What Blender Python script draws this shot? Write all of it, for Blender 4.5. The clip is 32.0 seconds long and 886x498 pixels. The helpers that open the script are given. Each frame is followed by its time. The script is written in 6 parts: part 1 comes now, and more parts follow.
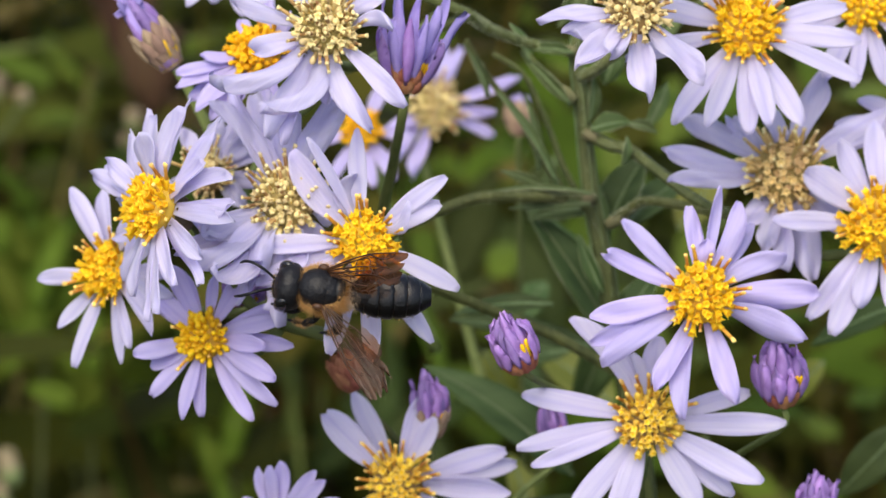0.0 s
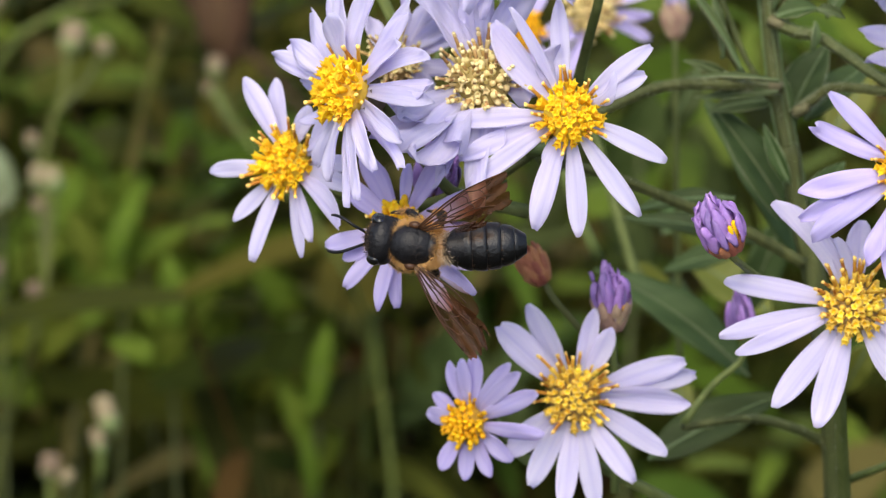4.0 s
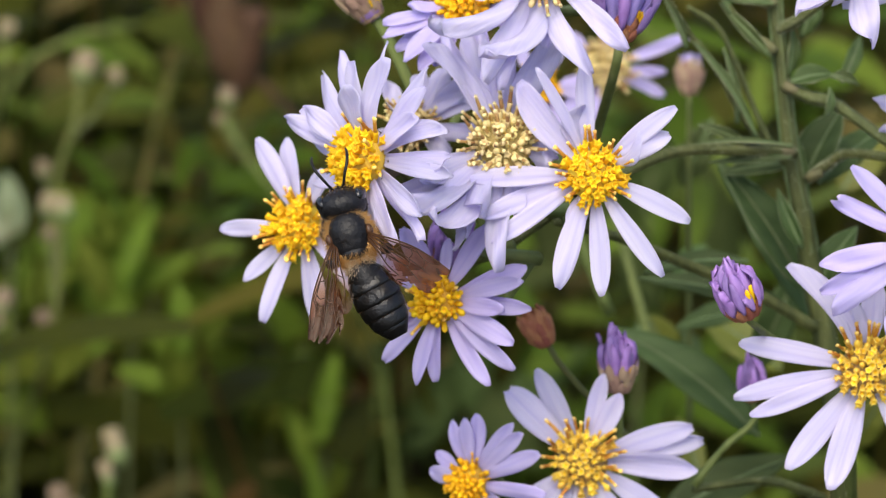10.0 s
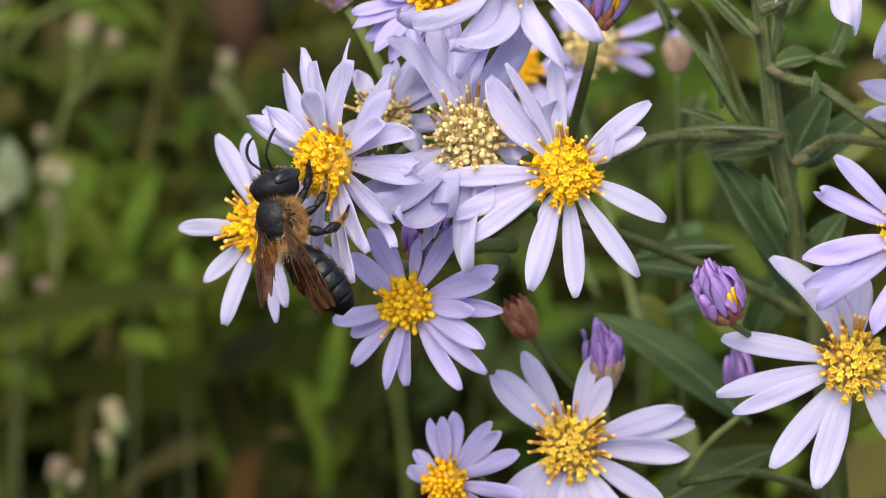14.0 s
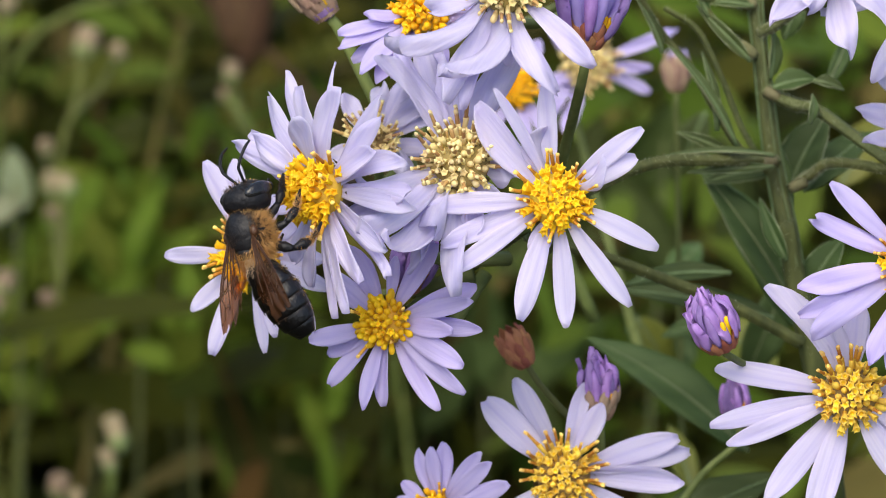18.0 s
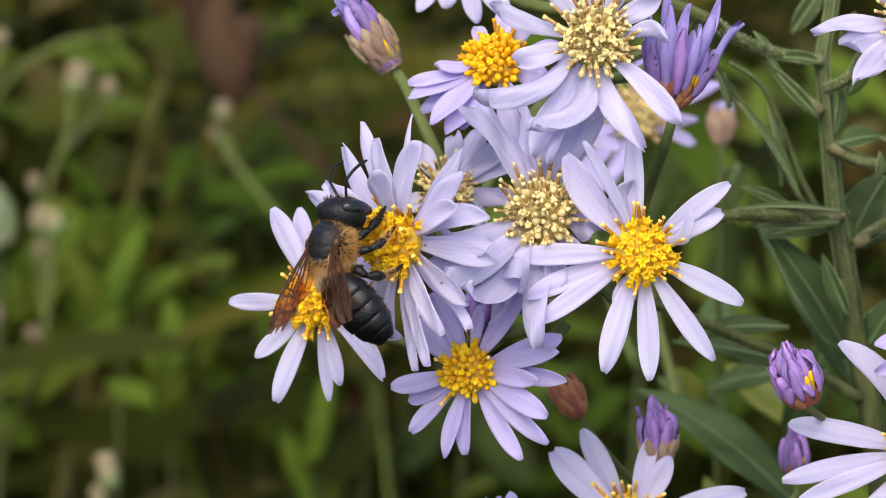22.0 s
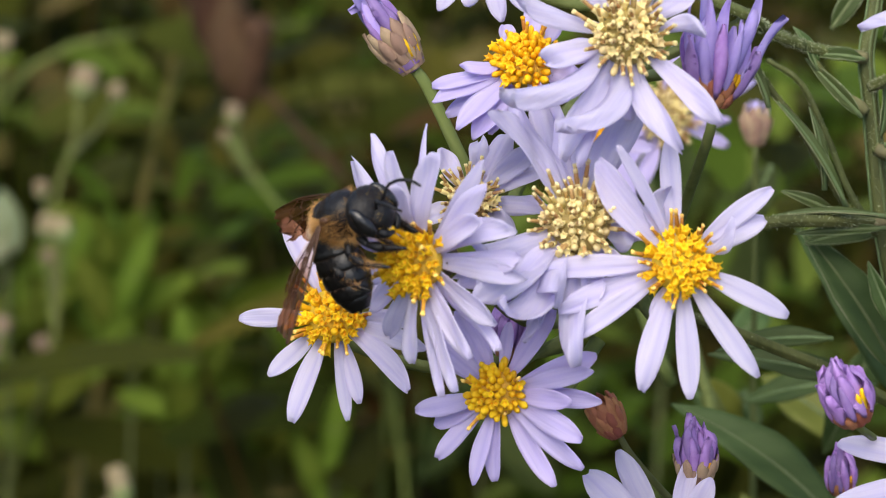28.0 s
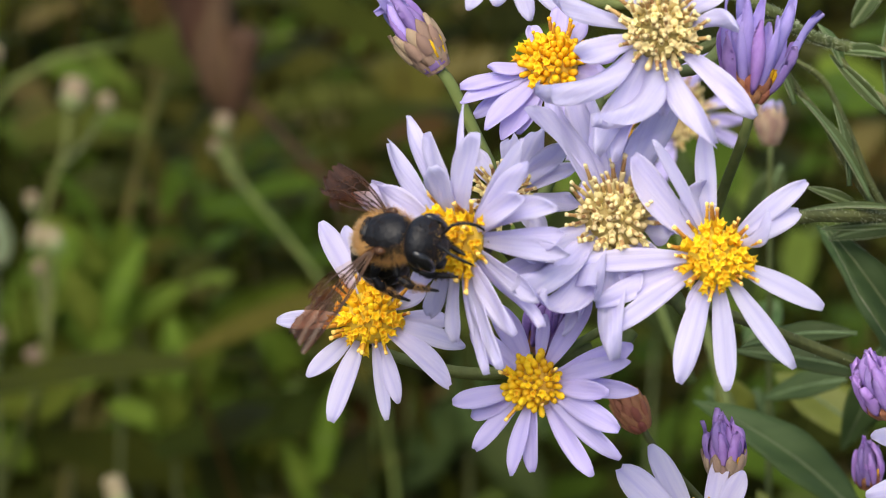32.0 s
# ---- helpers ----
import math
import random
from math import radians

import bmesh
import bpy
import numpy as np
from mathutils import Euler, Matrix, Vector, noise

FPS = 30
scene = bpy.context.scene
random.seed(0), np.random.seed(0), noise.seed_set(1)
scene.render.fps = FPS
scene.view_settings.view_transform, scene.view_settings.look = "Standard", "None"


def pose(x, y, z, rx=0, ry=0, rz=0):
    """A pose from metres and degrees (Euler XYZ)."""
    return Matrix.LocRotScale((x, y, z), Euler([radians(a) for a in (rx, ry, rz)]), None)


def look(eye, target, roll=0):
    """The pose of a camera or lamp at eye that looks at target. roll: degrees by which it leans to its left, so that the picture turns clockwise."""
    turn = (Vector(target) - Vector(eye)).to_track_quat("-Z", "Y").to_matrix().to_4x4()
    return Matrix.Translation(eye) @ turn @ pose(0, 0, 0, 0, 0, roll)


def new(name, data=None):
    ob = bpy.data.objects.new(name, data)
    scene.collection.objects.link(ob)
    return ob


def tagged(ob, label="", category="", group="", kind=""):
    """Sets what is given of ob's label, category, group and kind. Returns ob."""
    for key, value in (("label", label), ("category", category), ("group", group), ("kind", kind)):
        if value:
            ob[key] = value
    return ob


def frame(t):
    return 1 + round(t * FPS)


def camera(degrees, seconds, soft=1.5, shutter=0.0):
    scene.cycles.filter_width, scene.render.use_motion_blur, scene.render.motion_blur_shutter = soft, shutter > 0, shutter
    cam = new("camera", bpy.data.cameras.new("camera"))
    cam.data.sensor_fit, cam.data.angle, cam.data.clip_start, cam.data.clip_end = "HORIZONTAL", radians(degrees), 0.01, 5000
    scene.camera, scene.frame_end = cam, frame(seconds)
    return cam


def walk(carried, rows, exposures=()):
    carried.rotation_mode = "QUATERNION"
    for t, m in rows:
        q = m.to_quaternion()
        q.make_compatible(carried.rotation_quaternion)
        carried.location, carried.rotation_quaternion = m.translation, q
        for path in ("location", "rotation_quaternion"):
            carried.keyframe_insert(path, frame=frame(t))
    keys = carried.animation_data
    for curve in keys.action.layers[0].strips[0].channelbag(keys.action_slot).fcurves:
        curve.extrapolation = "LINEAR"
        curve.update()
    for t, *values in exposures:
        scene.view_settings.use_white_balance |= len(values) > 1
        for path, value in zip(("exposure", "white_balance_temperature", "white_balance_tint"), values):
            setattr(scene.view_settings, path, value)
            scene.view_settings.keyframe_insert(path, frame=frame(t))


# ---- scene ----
cam = camera(14.887, 32.0, soft=0.95)
cam.data.dof.use_dof = True
cam.data.dof.focus_distance = 0.463
cam.data.dof.aperture_fstop = 36.0
walk(cam, [
    (0, pose(0.0246, -0.4581, 1.0211, 65.220, -0.563, -0.384)),
    (0.5, pose(0.0191, -0.4567, 1.0177, 65.406, -0.523, -0.147)),
    (1, pose(0.0086, -0.4570, 1.0152, 65.122, -0.373, -0.390)),
    (1.5, pose(0.0048, -0.4533, 1.0191, 64.819, -0.440, 0.035)),
    (2, pose(0.0011, -0.4527, 1.0162, 64.638, -0.160, -0.283)),
    (2.5, pose(0.0022, -0.4608, 0.9997, 65.537, 0.269, -0.481)),
    (3, pose(0.0047, -0.4516, 1.0139, 64.723, 0.167, -0.373)),
    (3.5, pose(-0.0029, -0.4558, 1.0017, 65.074, 0.319, -0.570)),
    (5.5, pose(0.0004, -0.4437, 1.0118, 64.099, 0.212, -0.560)),
    (6, pose(0.0042, -0.4432, 1.0125, 63.830, 0.109, -0.542)),
    (6.5, pose(0.0034, -0.4429, 1.0148, 63.688, 0.217, -0.702)),
    (7, pose(0.0008, -0.4425, 1.0167, 64.035, 0.212, -0.906)),
    (7.5, pose(-0.0043, -0.4467, 1.0125, 64.221, -0.046, -1.147)),
    (8, pose(0.0016, -0.4464, 1.0194, 64.218, -0.054, -0.474)),
    (8.5, pose(-0.0014, -0.4486, 1.0206, 64.277, -0.036, -0.403)),
    (9, pose(0.0001, -0.4544, 1.0117, 64.998, 0.002, 0.004)),
    (9.5, pose(-0.0018, -0.4536, 1.0151, 64.904, -0.223, -0.200)),
    (10, pose(-0.0042, -0.4531, 1.0114, 65.160, -0.212, -0.220)),
    (10.5, pose(-0.0057, -0.4447, 1.0204, 64.575, -0.201, -0.366)),
    (11, pose(-0.0018, -0.4439, 1.0147, 64.460, 0.022, -0.255)),
    (11.5, pose(0.0009, -0.4393, 1.0173, 64.285, 0.245, -0.271)),
    (12, pose(-0.0011, -0.4372, 1.0168, 64.122, 0.392, -0.247)),
    (12.5, pose(-0.0014, -0.4382, 1.0130, 64.268, 0.567, 0.033)),
    (13, pose(0.0000, -0.4352, 1.0179, 63.879, 0.596, -0.016)),
    (13.5, pose(0.0034, -0.4377, 1.0122, 64.157, 0.586, -0.186)),
    (15.5, pose(0.0024, -0.4358, 1.0156, 64.188, 0.357, 0.264)),
    (16, pose(0.0030, -0.4343, 1.0132, 64.377, 0.446, 0.339)),
    (16.5, pose(0.0030, -0.4294, 1.0143, 64.237, 0.372, 0.309)),
    (17, pose(0.0054, -0.4276, 1.0109, 64.245, 0.655, 0.171)),
    (17.5, pose(0.0085, -0.4262, 1.0116, 64.138, 0.665, -0.045)),
    (18, pose(0.0074, -0.4273, 1.0116, 64.225, 0.629, 0.166)),
    (18.5, pose(0.0015, -0.4294, 1.0128, 64.423, 0.506, 0.572)),
    (19, pose(-0.0029, -0.4313, 1.0139, 64.572, 0.170, 0.651)),
    (19.5, pose(-0.0053, -0.4329, 1.0141, 64.731, -0.029, 0.474)),
    (20, pose(-0.0089, -0.4324, 1.0153, 64.753, -0.394, 0.078)),
    (20.5, pose(-0.0120, -0.4313, 1.0140, 64.841, -0.610, -0.222)),
    (21, pose(-0.0125, -0.4292, 1.0156, 64.883, -0.737, -0.483)),
    (21.5, pose(-0.0121, -0.4290, 1.0135, 64.903, -0.929, -0.573)),
    (22, pose(-0.0131, -0.4275, 1.0133, 64.889, -0.867, -0.416)),
    (22.5, pose(-0.0131, -0.4261, 1.0111, 64.788, -0.960, -0.303)),
    (23, pose(-0.0141, -0.4216, 1.0093, 64.674, -0.749, -0.297)),
    (23.5, pose(-0.0135, -0.4162, 1.0082, 64.622, -0.728, -0.285)),
    (24, pose(-0.0121, -0.4135, 1.0059, 64.495, -0.768, -0.392)),
    (24.5, pose(-0.0122, -0.4136, 1.0066, 64.355, -0.551, -0.255)),
    (25, pose(-0.0141, -0.4136, 1.0077, 64.434, -0.345, -0.044)),
    (25.5, pose(-0.0176, -0.4136, 1.0075, 64.553, -0.254, 0.054)),
    (26, pose(-0.0165, -0.4117, 1.0085, 64.753, -0.341, -0.148)),
    (26.5, pose(-0.0156, -0.4085, 1.0080, 64.822, -0.176, -0.408)),
    (28.5, pose(-0.0142, -0.3997, 1.0026, 64.889, -0.212, -0.554)),
    (29, pose(-0.0134, -0.3974, 1.0024, 64.945, -0.122, -0.755)),
    (29.5, pose(-0.0126, -0.3968, 1.0021, 65.025, -0.224, -0.831)),
    (30, pose(-0.0124, -0.3991, 1.0034, 65.190, -0.213, -0.788)),
    (30.5, pose(-0.0153, -0.4042, 1.0037, 65.189, -0.098, -0.437)),
    (31, pose(-0.0192, -0.4068, 1.0040, 65.261, 0.062, -0.172)),
    (31.5, pose(-0.0221, -0.4075, 1.0029, 65.213, 0.084, -0.589)),
    (32, pose(-0.0243, -0.4059, 1.0027, 65.113, -0.047, -1.268)),
], exposures=[(0, 0.13), (3, 0.26), (6, 0.28), (10, 0.25), (13, 0.16), (20, 0.18), (26, 0.15), (30, 0.15), (32, 0.23)])

# ---- world and sun: bright, thinly veiled daylight ----
SUN_TURN, SUN_HEIGHT = radians(200), radians(58)
world = bpy.data.worlds.new("sky")
scene.world = world
world.use_nodes = True
wn, wl = world.node_tree.nodes, world.node_tree.links
sky = wn.new("ShaderNodeTexSky")
sky.sky_type = "NISHITA"
sky.sun_disc = False
sky.sun_elevation, sky.sun_rotation = SUN_HEIGHT, SUN_TURN
sky.dust_density = 3.0
wl.new(sky.outputs["Color"], wn["Background"].inputs["Color"])
wn["Background"].inputs["Strength"].default_value = 0.20
sun = new("sun", bpy.data.lights.new("sun", "SUN"))
sun.data.energy, sun.data.angle, sun.data.color = 2.8, radians(60), (1.0, 0.93, 0.78)
sun.matrix_world = look((math.sin(SUN_TURN) * 3, math.cos(SUN_TURN) * 3, 3 * math.tan(SUN_HEIGHT)), (0, 0, 0))

# ---- bouquet coordinates: across, up the slanted face, out of it (millimetres) ----
SLANT = radians(25)
RIGHT = Vector((1, 0, 0))
UP = Vector((0, math.sin(SLANT), math.cos(SLANT)))
OUT = Vector((0, -math.cos(SLANT), math.sin(SLANT)))
HEART = Vector((0, 0, 0.80))


def spot(a, b, c):
    return HEART + (RIGHT * a + UP * b + OUT * c) * 0.001


def turned(v):
    return RIGHT * v[0] + UP * v[1] + OUT * v[2]


def facing(place, n):
    """A pose at place whose z axis points along n, given in bouquet directions."""
    zax = turned(n).normalized()
    xax = (RIGHT - zax * zax.dot(RIGHT)).normalized()
    m = Matrix((xax, zax.cross(xax), zax)).transposed().to_4x4()
    m.translation = place
    return m


# ---- materials ----
def material(name, rough=0.5, metal=0.0):
    m = bpy.data.materials.new(name)
    m.use_nodes = True
    b = m.node_tree.nodes["Principled BSDF"]
    b.inputs["Roughness"].default_value = rough
    b.inputs["Metallic"].default_value = metal
    return m, m.node_tree.nodes, m.node_tree.links, b


def ramp(nodes, stops):
    r = nodes.new("ShaderNodeValToRGB")
    while len(r.color_ramp.elements) < len(stops):
        r.color_ramp.elements.new(0.5)
    for e, (p, c) in zip(r.color_ramp.elements, stops):
        e.position, e.color = p, (*c, 1)
    return r


def organic(name, dark, light, rough=0.5, scale=900, bump=0.15, clear=0.0, stretch=(1, 1, 1), vary=0.12, hue=0.02, fine=5, spec=0.3):
    """Plant or insect surface: noise between two colours at two scales, varied from piece to piece, with fine relief.
    clear: the share of light that passes through a thin sheet."""
    m, n, l, b = material(name, rough)
    b.inputs["Specular IOR Level"].default_value = spec
    co = n.new("ShaderNodeTexCoord")
    mp = n.new("ShaderNodeMapping")
    mp.inputs["Scale"].default_value = stretch
    l.new(co.outputs["Object"], mp.inputs["Vector"])
    big = n.new("ShaderNodeTexNoise")
    big.inputs["Scale"].default_value, big.inputs["Detail"].default_value = scale / 4, 3
    small = n.new("ShaderNodeTexNoise")
    small.inputs["Scale"].default_value, small.inputs["Detail"].default_value = scale * fine / 5, 4
    for t in (big, small):
        l.new(mp.outputs["Vector"], t.inputs["Vector"])
    mix = n.new("ShaderNodeMath")
    mix.operation = "MULTIPLY_ADD"
    mix.inputs[1].default_value = 0.55
    half = n.new("ShaderNodeMath")
    half.operation = "MULTIPLY"
    half.inputs[1].default_value = 0.45
    l.new(small.outputs["Fac"], half.inputs[0])
    l.new(big.outputs["Fac"], mix.inputs[0])
    l.new(half.outputs[0], mix.inputs[2])
    r = ramp(n, [(0.3, dark), (0.7, light)])
    l.new(mix.outputs[0], r.inputs["Fac"])
    info = n.new("ShaderNodeObjectInfo")
    hs = n.new("ShaderNodeHueSaturation")
    for out_socket, lo, hi in (("Value", 1 - vary, 1 + vary), ("Hue", 0.5 - hue, 0.5 + hue)):
        mr = n.new("ShaderNodeMapRange")
        mr.inputs["To Min"].default_value, mr.inputs["To Max"].default_value = lo, hi
        l.new(info.outputs["Random"], mr.inputs["Value"])
        l.new(mr.outputs[0], hs.inputs[out_socket])
    l.new(r.outputs["Color"], hs.inputs["Color"])
    l.new(hs.outputs["Color"], b.inputs["Base Color"])
    bp = n.new("ShaderNodeBump")
    bp.inputs["Strength"].default_value, bp.inputs["Distance"].default_value = bump, 0.0003
    l.new(small.outputs["Fac"], bp.inputs["Height"])
    l.new(bp.outputs["Normal"], b.inputs["Normal"])
    if clear:
        tr = n.new("ShaderNodeBsdfTranslucent")
        l.new(hs.outputs["Color"], tr.inputs["Color"])
        mx = n.new("ShaderNodeMixShader")
        mx.inputs["Fac"].default_value = clear
        l.new(b.outputs["BSDF"], mx.inputs[1])
        l.new(tr.outputs["BSDF"], mx.inputs[2])
        l.new(mx.outputs["Shader"], n["Material Output"].inputs["Surface"])
    return m


PETAL = organic("lavender_petal", (0.635, 0.60, 0.85), (0.82, 0.785, 0.925), 0.45, 260, 0.9, 0.55, (0.3, 8, 2), 0.06, 0.006)
PETAL_DEEP = organic("violet_petal", (0.55, 0.485, 0.82), (0.71, 0.64, 0.90), 0.5, 260, 0.55, 0.48, (0.3, 8, 2), 0.07, 0.006)
BUD_PURPLE = organic("bud_purple", (0.28, 0.14, 0.48), (0.56, 0.39, 0.76), 0.55, 500, 0.4, 0.3, (0.3, 2, 1), 0.2, 0.015)
BUD_VIOLET = organic("bud_violet", (0.38, 0.29, 0.72), (0.60, 0.51, 0.88), 0.55, 400, 0.4, 0.35, (0.3, 3, 1), 0.12, 0.012)
YELLOW = organic("floret_yellow", (0.95, 0.62, 0.010), (1.0, 0.78, 0.05), 0.5, 900, 0.1, 0.4, vary=0.12, hue=0.012)
AMBER = organic("floret_amber", (0.92, 0.49, 0.006), (1.0, 0.66, 0.02), 0.5, 900, 0.1, 0.25, vary=0.12, hue=0.012)
PALE = organic("floret_pale_yellow", (0.84, 0.56, 0.06), (0.98, 0.76, 0.16), 0.5, 900, 0.1, 0.25, vary=0.15, hue=0.012)
CREAM = organic("floret_cream", (0.80, 0.64, 0.27), (0.97, 0.86, 0.49), 0.5, 900, 0.1, 0.25, vary=0.15, hue=0.012)
BROWNISH = organic("floret_tan", (0.52, 0.34, 0.12), (0.82, 0.62, 0.28), 0.55, 900, 0.1, 0.05, vary=0.25, hue=0.012)
TAN_STALK = organic("tan_column", (0.36, 0.20, 0.07), (0.60, 0.39, 0.16), 0.5, 900, 0.1, 0.05, vary=0.3, hue=0.015)
COLUMN = organic("anther_column", (0.42, 0.17, 0.02), (0.72, 0.36, 0.05), 0.5, 900, 0.1, 0.05, vary=0.3, hue=0.015)
POLLEN = organic("pollen_tip", (0.85, 0.50, 0.08), (0.95, 0.70, 0.22), 0.7, 900, 0.2, vary=0.15, hue=0.01)
BUD_CORE = organic("bud_core", (0.22, 0.10, 0.14), (0.50, 0.27, 0.10), 0.6, 350, 0.3)
DISC_OLD = organic("old_disc_bed", (0.20, 0.15, 0.05), (0.38, 0.28, 0.10), 0.7, 700, 0.4)
DISC = organic("disc_bed", (0.40, 0.26, 0.03), (0.7, 0.45, 0.05), 0.7, 700, 0.4)
STEM = organic("stem_green", (0.034, 0.045, 0.012), (0.115, 0.13, 0.040), 0.65, 700, 0.8, 0, (1, 1, 0.2), 0.12, 0.01)
STEM_PALE = organic("pale_stem_green", (0.085, 0.115, 0.028), (0.17, 0.205, 0.06), 0.65, 600, 0.7, 0, (1, 1, 0.2), 0.12, 0.01)
BRACT = organic("bract", (0.10, 0.07, 0.03), (0.24, 0.20, 0.09), 0.6, 700, 0.4, 0, (1, 1, 0.3), 0.2, 0.02)
BRACT_RED = organic("reddish_bract", (0.22, 0.062, 0.030), (0.47, 0.21, 0.11), 0.6, 700, 0.4, 0, (1, 1, 0.3), 0.25, 0.02)
LEAF = organic("leaf_green", (0.036, 0.062, 0.016), (0.088, 0.128, 0.042), 0.55, 160, 0.6, 0.22, (0.4, 2, 1), 0.25, 0.02, spec=0.2)
LEAF_LIGHT = organic("yellowing_leaf", (0.10, 0.125, 0.014), (0.21, 0.24, 0.04), 0.5, 120, 0.4, 0.3, (0.4, 2, 1), 0.2, 0.02)
MARGIN = organic("leaf_margin", (0.13, 0.16, 0.075), (0.24, 0.27, 0.15), 0.7, 700, 0.3)
STEM_WARM = organic("brownish_stem", (0.048, 0.066, 0.018), (0.130, 0.150, 0.050), 0.65, 700, 0.8, 0, (1, 1, 0.2), 0.12, 0.02)
RIB = organic("leaf_rib", (0.08, 0.115, 0.045), (0.15, 0.20, 0.085), 0.6, 500, 0.4)
HAIR = organic("stem_hair", (0.3, 0.34, 0.2), (0.5, 0.52, 0.36), 0.7, 700, 0)
BLACK = organic("bee_cuticle", (0.0035, 0.0035, 0.0045), (0.011, 0.011, 0.013), 0.44, 1400, 0.6, vary=0.1, hue=0, spec=0.26)
SHINE = organic("bee_tergite", (0.0022, 0.0022, 0.0026), (0.006, 0.006, 0.007), 0.29, 2600, 0.35, vary=0.1, hue=0, spec=0.42)
EYE = organic("compound_eye", (0.006, 0.006, 0.007), (0.012, 0.012, 0.013), 0.2, 3000, 0.25, vary=0, hue=0, spec=0.6)
FUR = organic("tawny_fur", (0.36, 0.175, 0.050), (0.74, 0.46, 0.18), 0.7, 600, 0, 0.2, vary=0, hue=0)
FUR_PALE = organic("pale_fur", (0.5, 0.36, 0.22), (0.82, 0.70, 0.54), 0.7, 600, 0, 0.15, vary=0, hue=0)
FUR_DARK = organic("dark_fur", (0.012, 0.008, 0.005), (0.05, 0.025, 0.012), 0.7, 600, 0, 0.0, vary=0, hue=0)
VEIN = organic("wing_vein", (0.03, 0.012, 0.005), (0.07, 0.03, 0.012), 0.4, 600, 0, vary=0, hue=0)


def wing_material():
    """A thin smoky sheet: clear amber near the body, darker brown and glossier outwards, with fine streaks along it."""
    m, n, l, b = material("smoky_amber_wing", 0.28)
    co = n.new("ShaderNodeTexCoord")
    mp = n.new("ShaderNodeMapping")
    mp.inputs["Scale"].default_value = (1, 0.25, 1)
    l.new(co.outputs["Object"], mp.inputs["Vector"])
    no = n.new("ShaderNodeTexNoise")
    no.inputs["Scale"].default_value, no.inputs["Detail"].default_value = 900, 5
    l.new(mp.outputs["Vector"], no.inputs["Vector"])
    sep = n.new("ShaderNodeSeparateXYZ")
    l.new(co.outputs["Object"], sep.inputs[0])
    reach = n.new("ShaderNodeMath")
    reach.operation = "ABSOLUTE"
    l.new(sep.outputs["Y"], reach.inputs[0])
    far = n.new("ShaderNodeMapRange")
    far.inputs["From Min"].default_value, far.inputs["From Max"].default_value = 0.0045, 0.0125
    far.inputs["To Min"].default_value, far.inputs["To Max"].default_value = 0.03, 0.60
    l.new(reach.outputs[0], far.inputs["Value"])
    streak = n.new("ShaderNodeMath")
    streak.operation = "MULTIPLY_ADD"
    streak.inputs[1].default_value = 0.35
    l.new(no.outputs["Fac"], streak.inputs[0])
    l.new(far.outputs[0], streak.inputs[2])
    less = n.new("ShaderNodeMath")
    less.operation = "SUBTRACT"
    less.use_clamp = True
    less.inputs[1].default_value = 0.17
    l.new(streak.outputs[0], less.inputs[0])
    r = ramp(n, [(0.3, (0.020, 0.009, 0.004)), (0.7, (0.095, 0.040, 0.018))])
    l.new(no.outputs["Fac"], r.inputs["Fac"])
    l.new(r.outputs["Color"], b.inputs["Base Color"])
    b.inputs["Specular IOR Level"].default_value = 0.35
    tp = n.new("ShaderNodeBsdfTransparent")
    tint = ramp(n, [(0.04, (0.97, 0.90, 0.78)), (0.28, (0.80, 0.49, 0.26)), (0.55, (0.50, 0.23, 0.10))])
    l.new(far.outputs[0], tint.inputs["Fac"])
    l.new(tint.outputs["Color"], tp.inputs["Color"])
    mx = n.new("ShaderNodeMixShader")
    l.new(less.outputs[0], mx.inputs["Fac"])
    l.new(tp.outputs["BSDF"], mx.inputs[1])
    l.new(b.outputs["BSDF"], mx.inputs[2])
    l.new(mx.outputs["Shader"], n["Material Output"].inputs["Surface"])
    bp = n.new("ShaderNodeBump")
    bp.inputs["Strength"].default_value, bp.inputs["Distance"].default_value = 0.4, 0.0003
    l.new(no.outputs["Fac"], bp.inputs["Height"])
    l.new(bp.outputs["Normal"], b.inputs["Normal"])
    return m


WING = wing_material()


def island_green(name, stops, rough=0.55, clear=0.3, scale=60):
    """Foliage of many blades in one mesh: each blade takes its own colour from the stops."""
    m, n, l, b = material(name, rough)
    geo = n.new("ShaderNodeNewGeometry")
    r = ramp(n, stops)
    l.new(geo.outputs["Random Per Island"], r.inputs["Fac"])
    co = n.new("ShaderNodeTexCoord")
    no = n.new("ShaderNodeTexNoise")
    no.inputs["Scale"].default_value, no.inputs["Detail"].default_value = scale, 4
    l.new(co.outputs["Object"], no.inputs["Vector"])
    mr = n.new("ShaderNodeMapRange")
    mr.inputs["To Min"].default_value, mr.inputs["To Max"].default_value = 0.7, 1.3
    l.new(no.outputs["Fac"], mr.inputs["Value"])
    hs = n.new("ShaderNodeHueSaturation")
    l.new(mr.outputs[0], hs.inputs["Value"])
    l.new(r.outputs["Color"], hs.inputs["Color"])
    l.new(hs.outputs["Color"], b.inputs["Base Color"])
    b.inputs["Specular IOR Level"].default_value = 0.04
    tr = n.new("ShaderNodeBsdfTranslucent")
    l.new(hs.outputs["Color"], tr.inputs["Color"])
    mx = n.new("ShaderNodeMixShader")
    mx.inputs["Fac"].default_value = clear
    l.new(b.outputs["BSDF"], mx.inputs[1])
    l.new(tr.outputs["BSDF"], mx.inputs[2])
    l.new(mx.outputs["Shader"], n["Material Output"].inputs["Surface"])
    return m


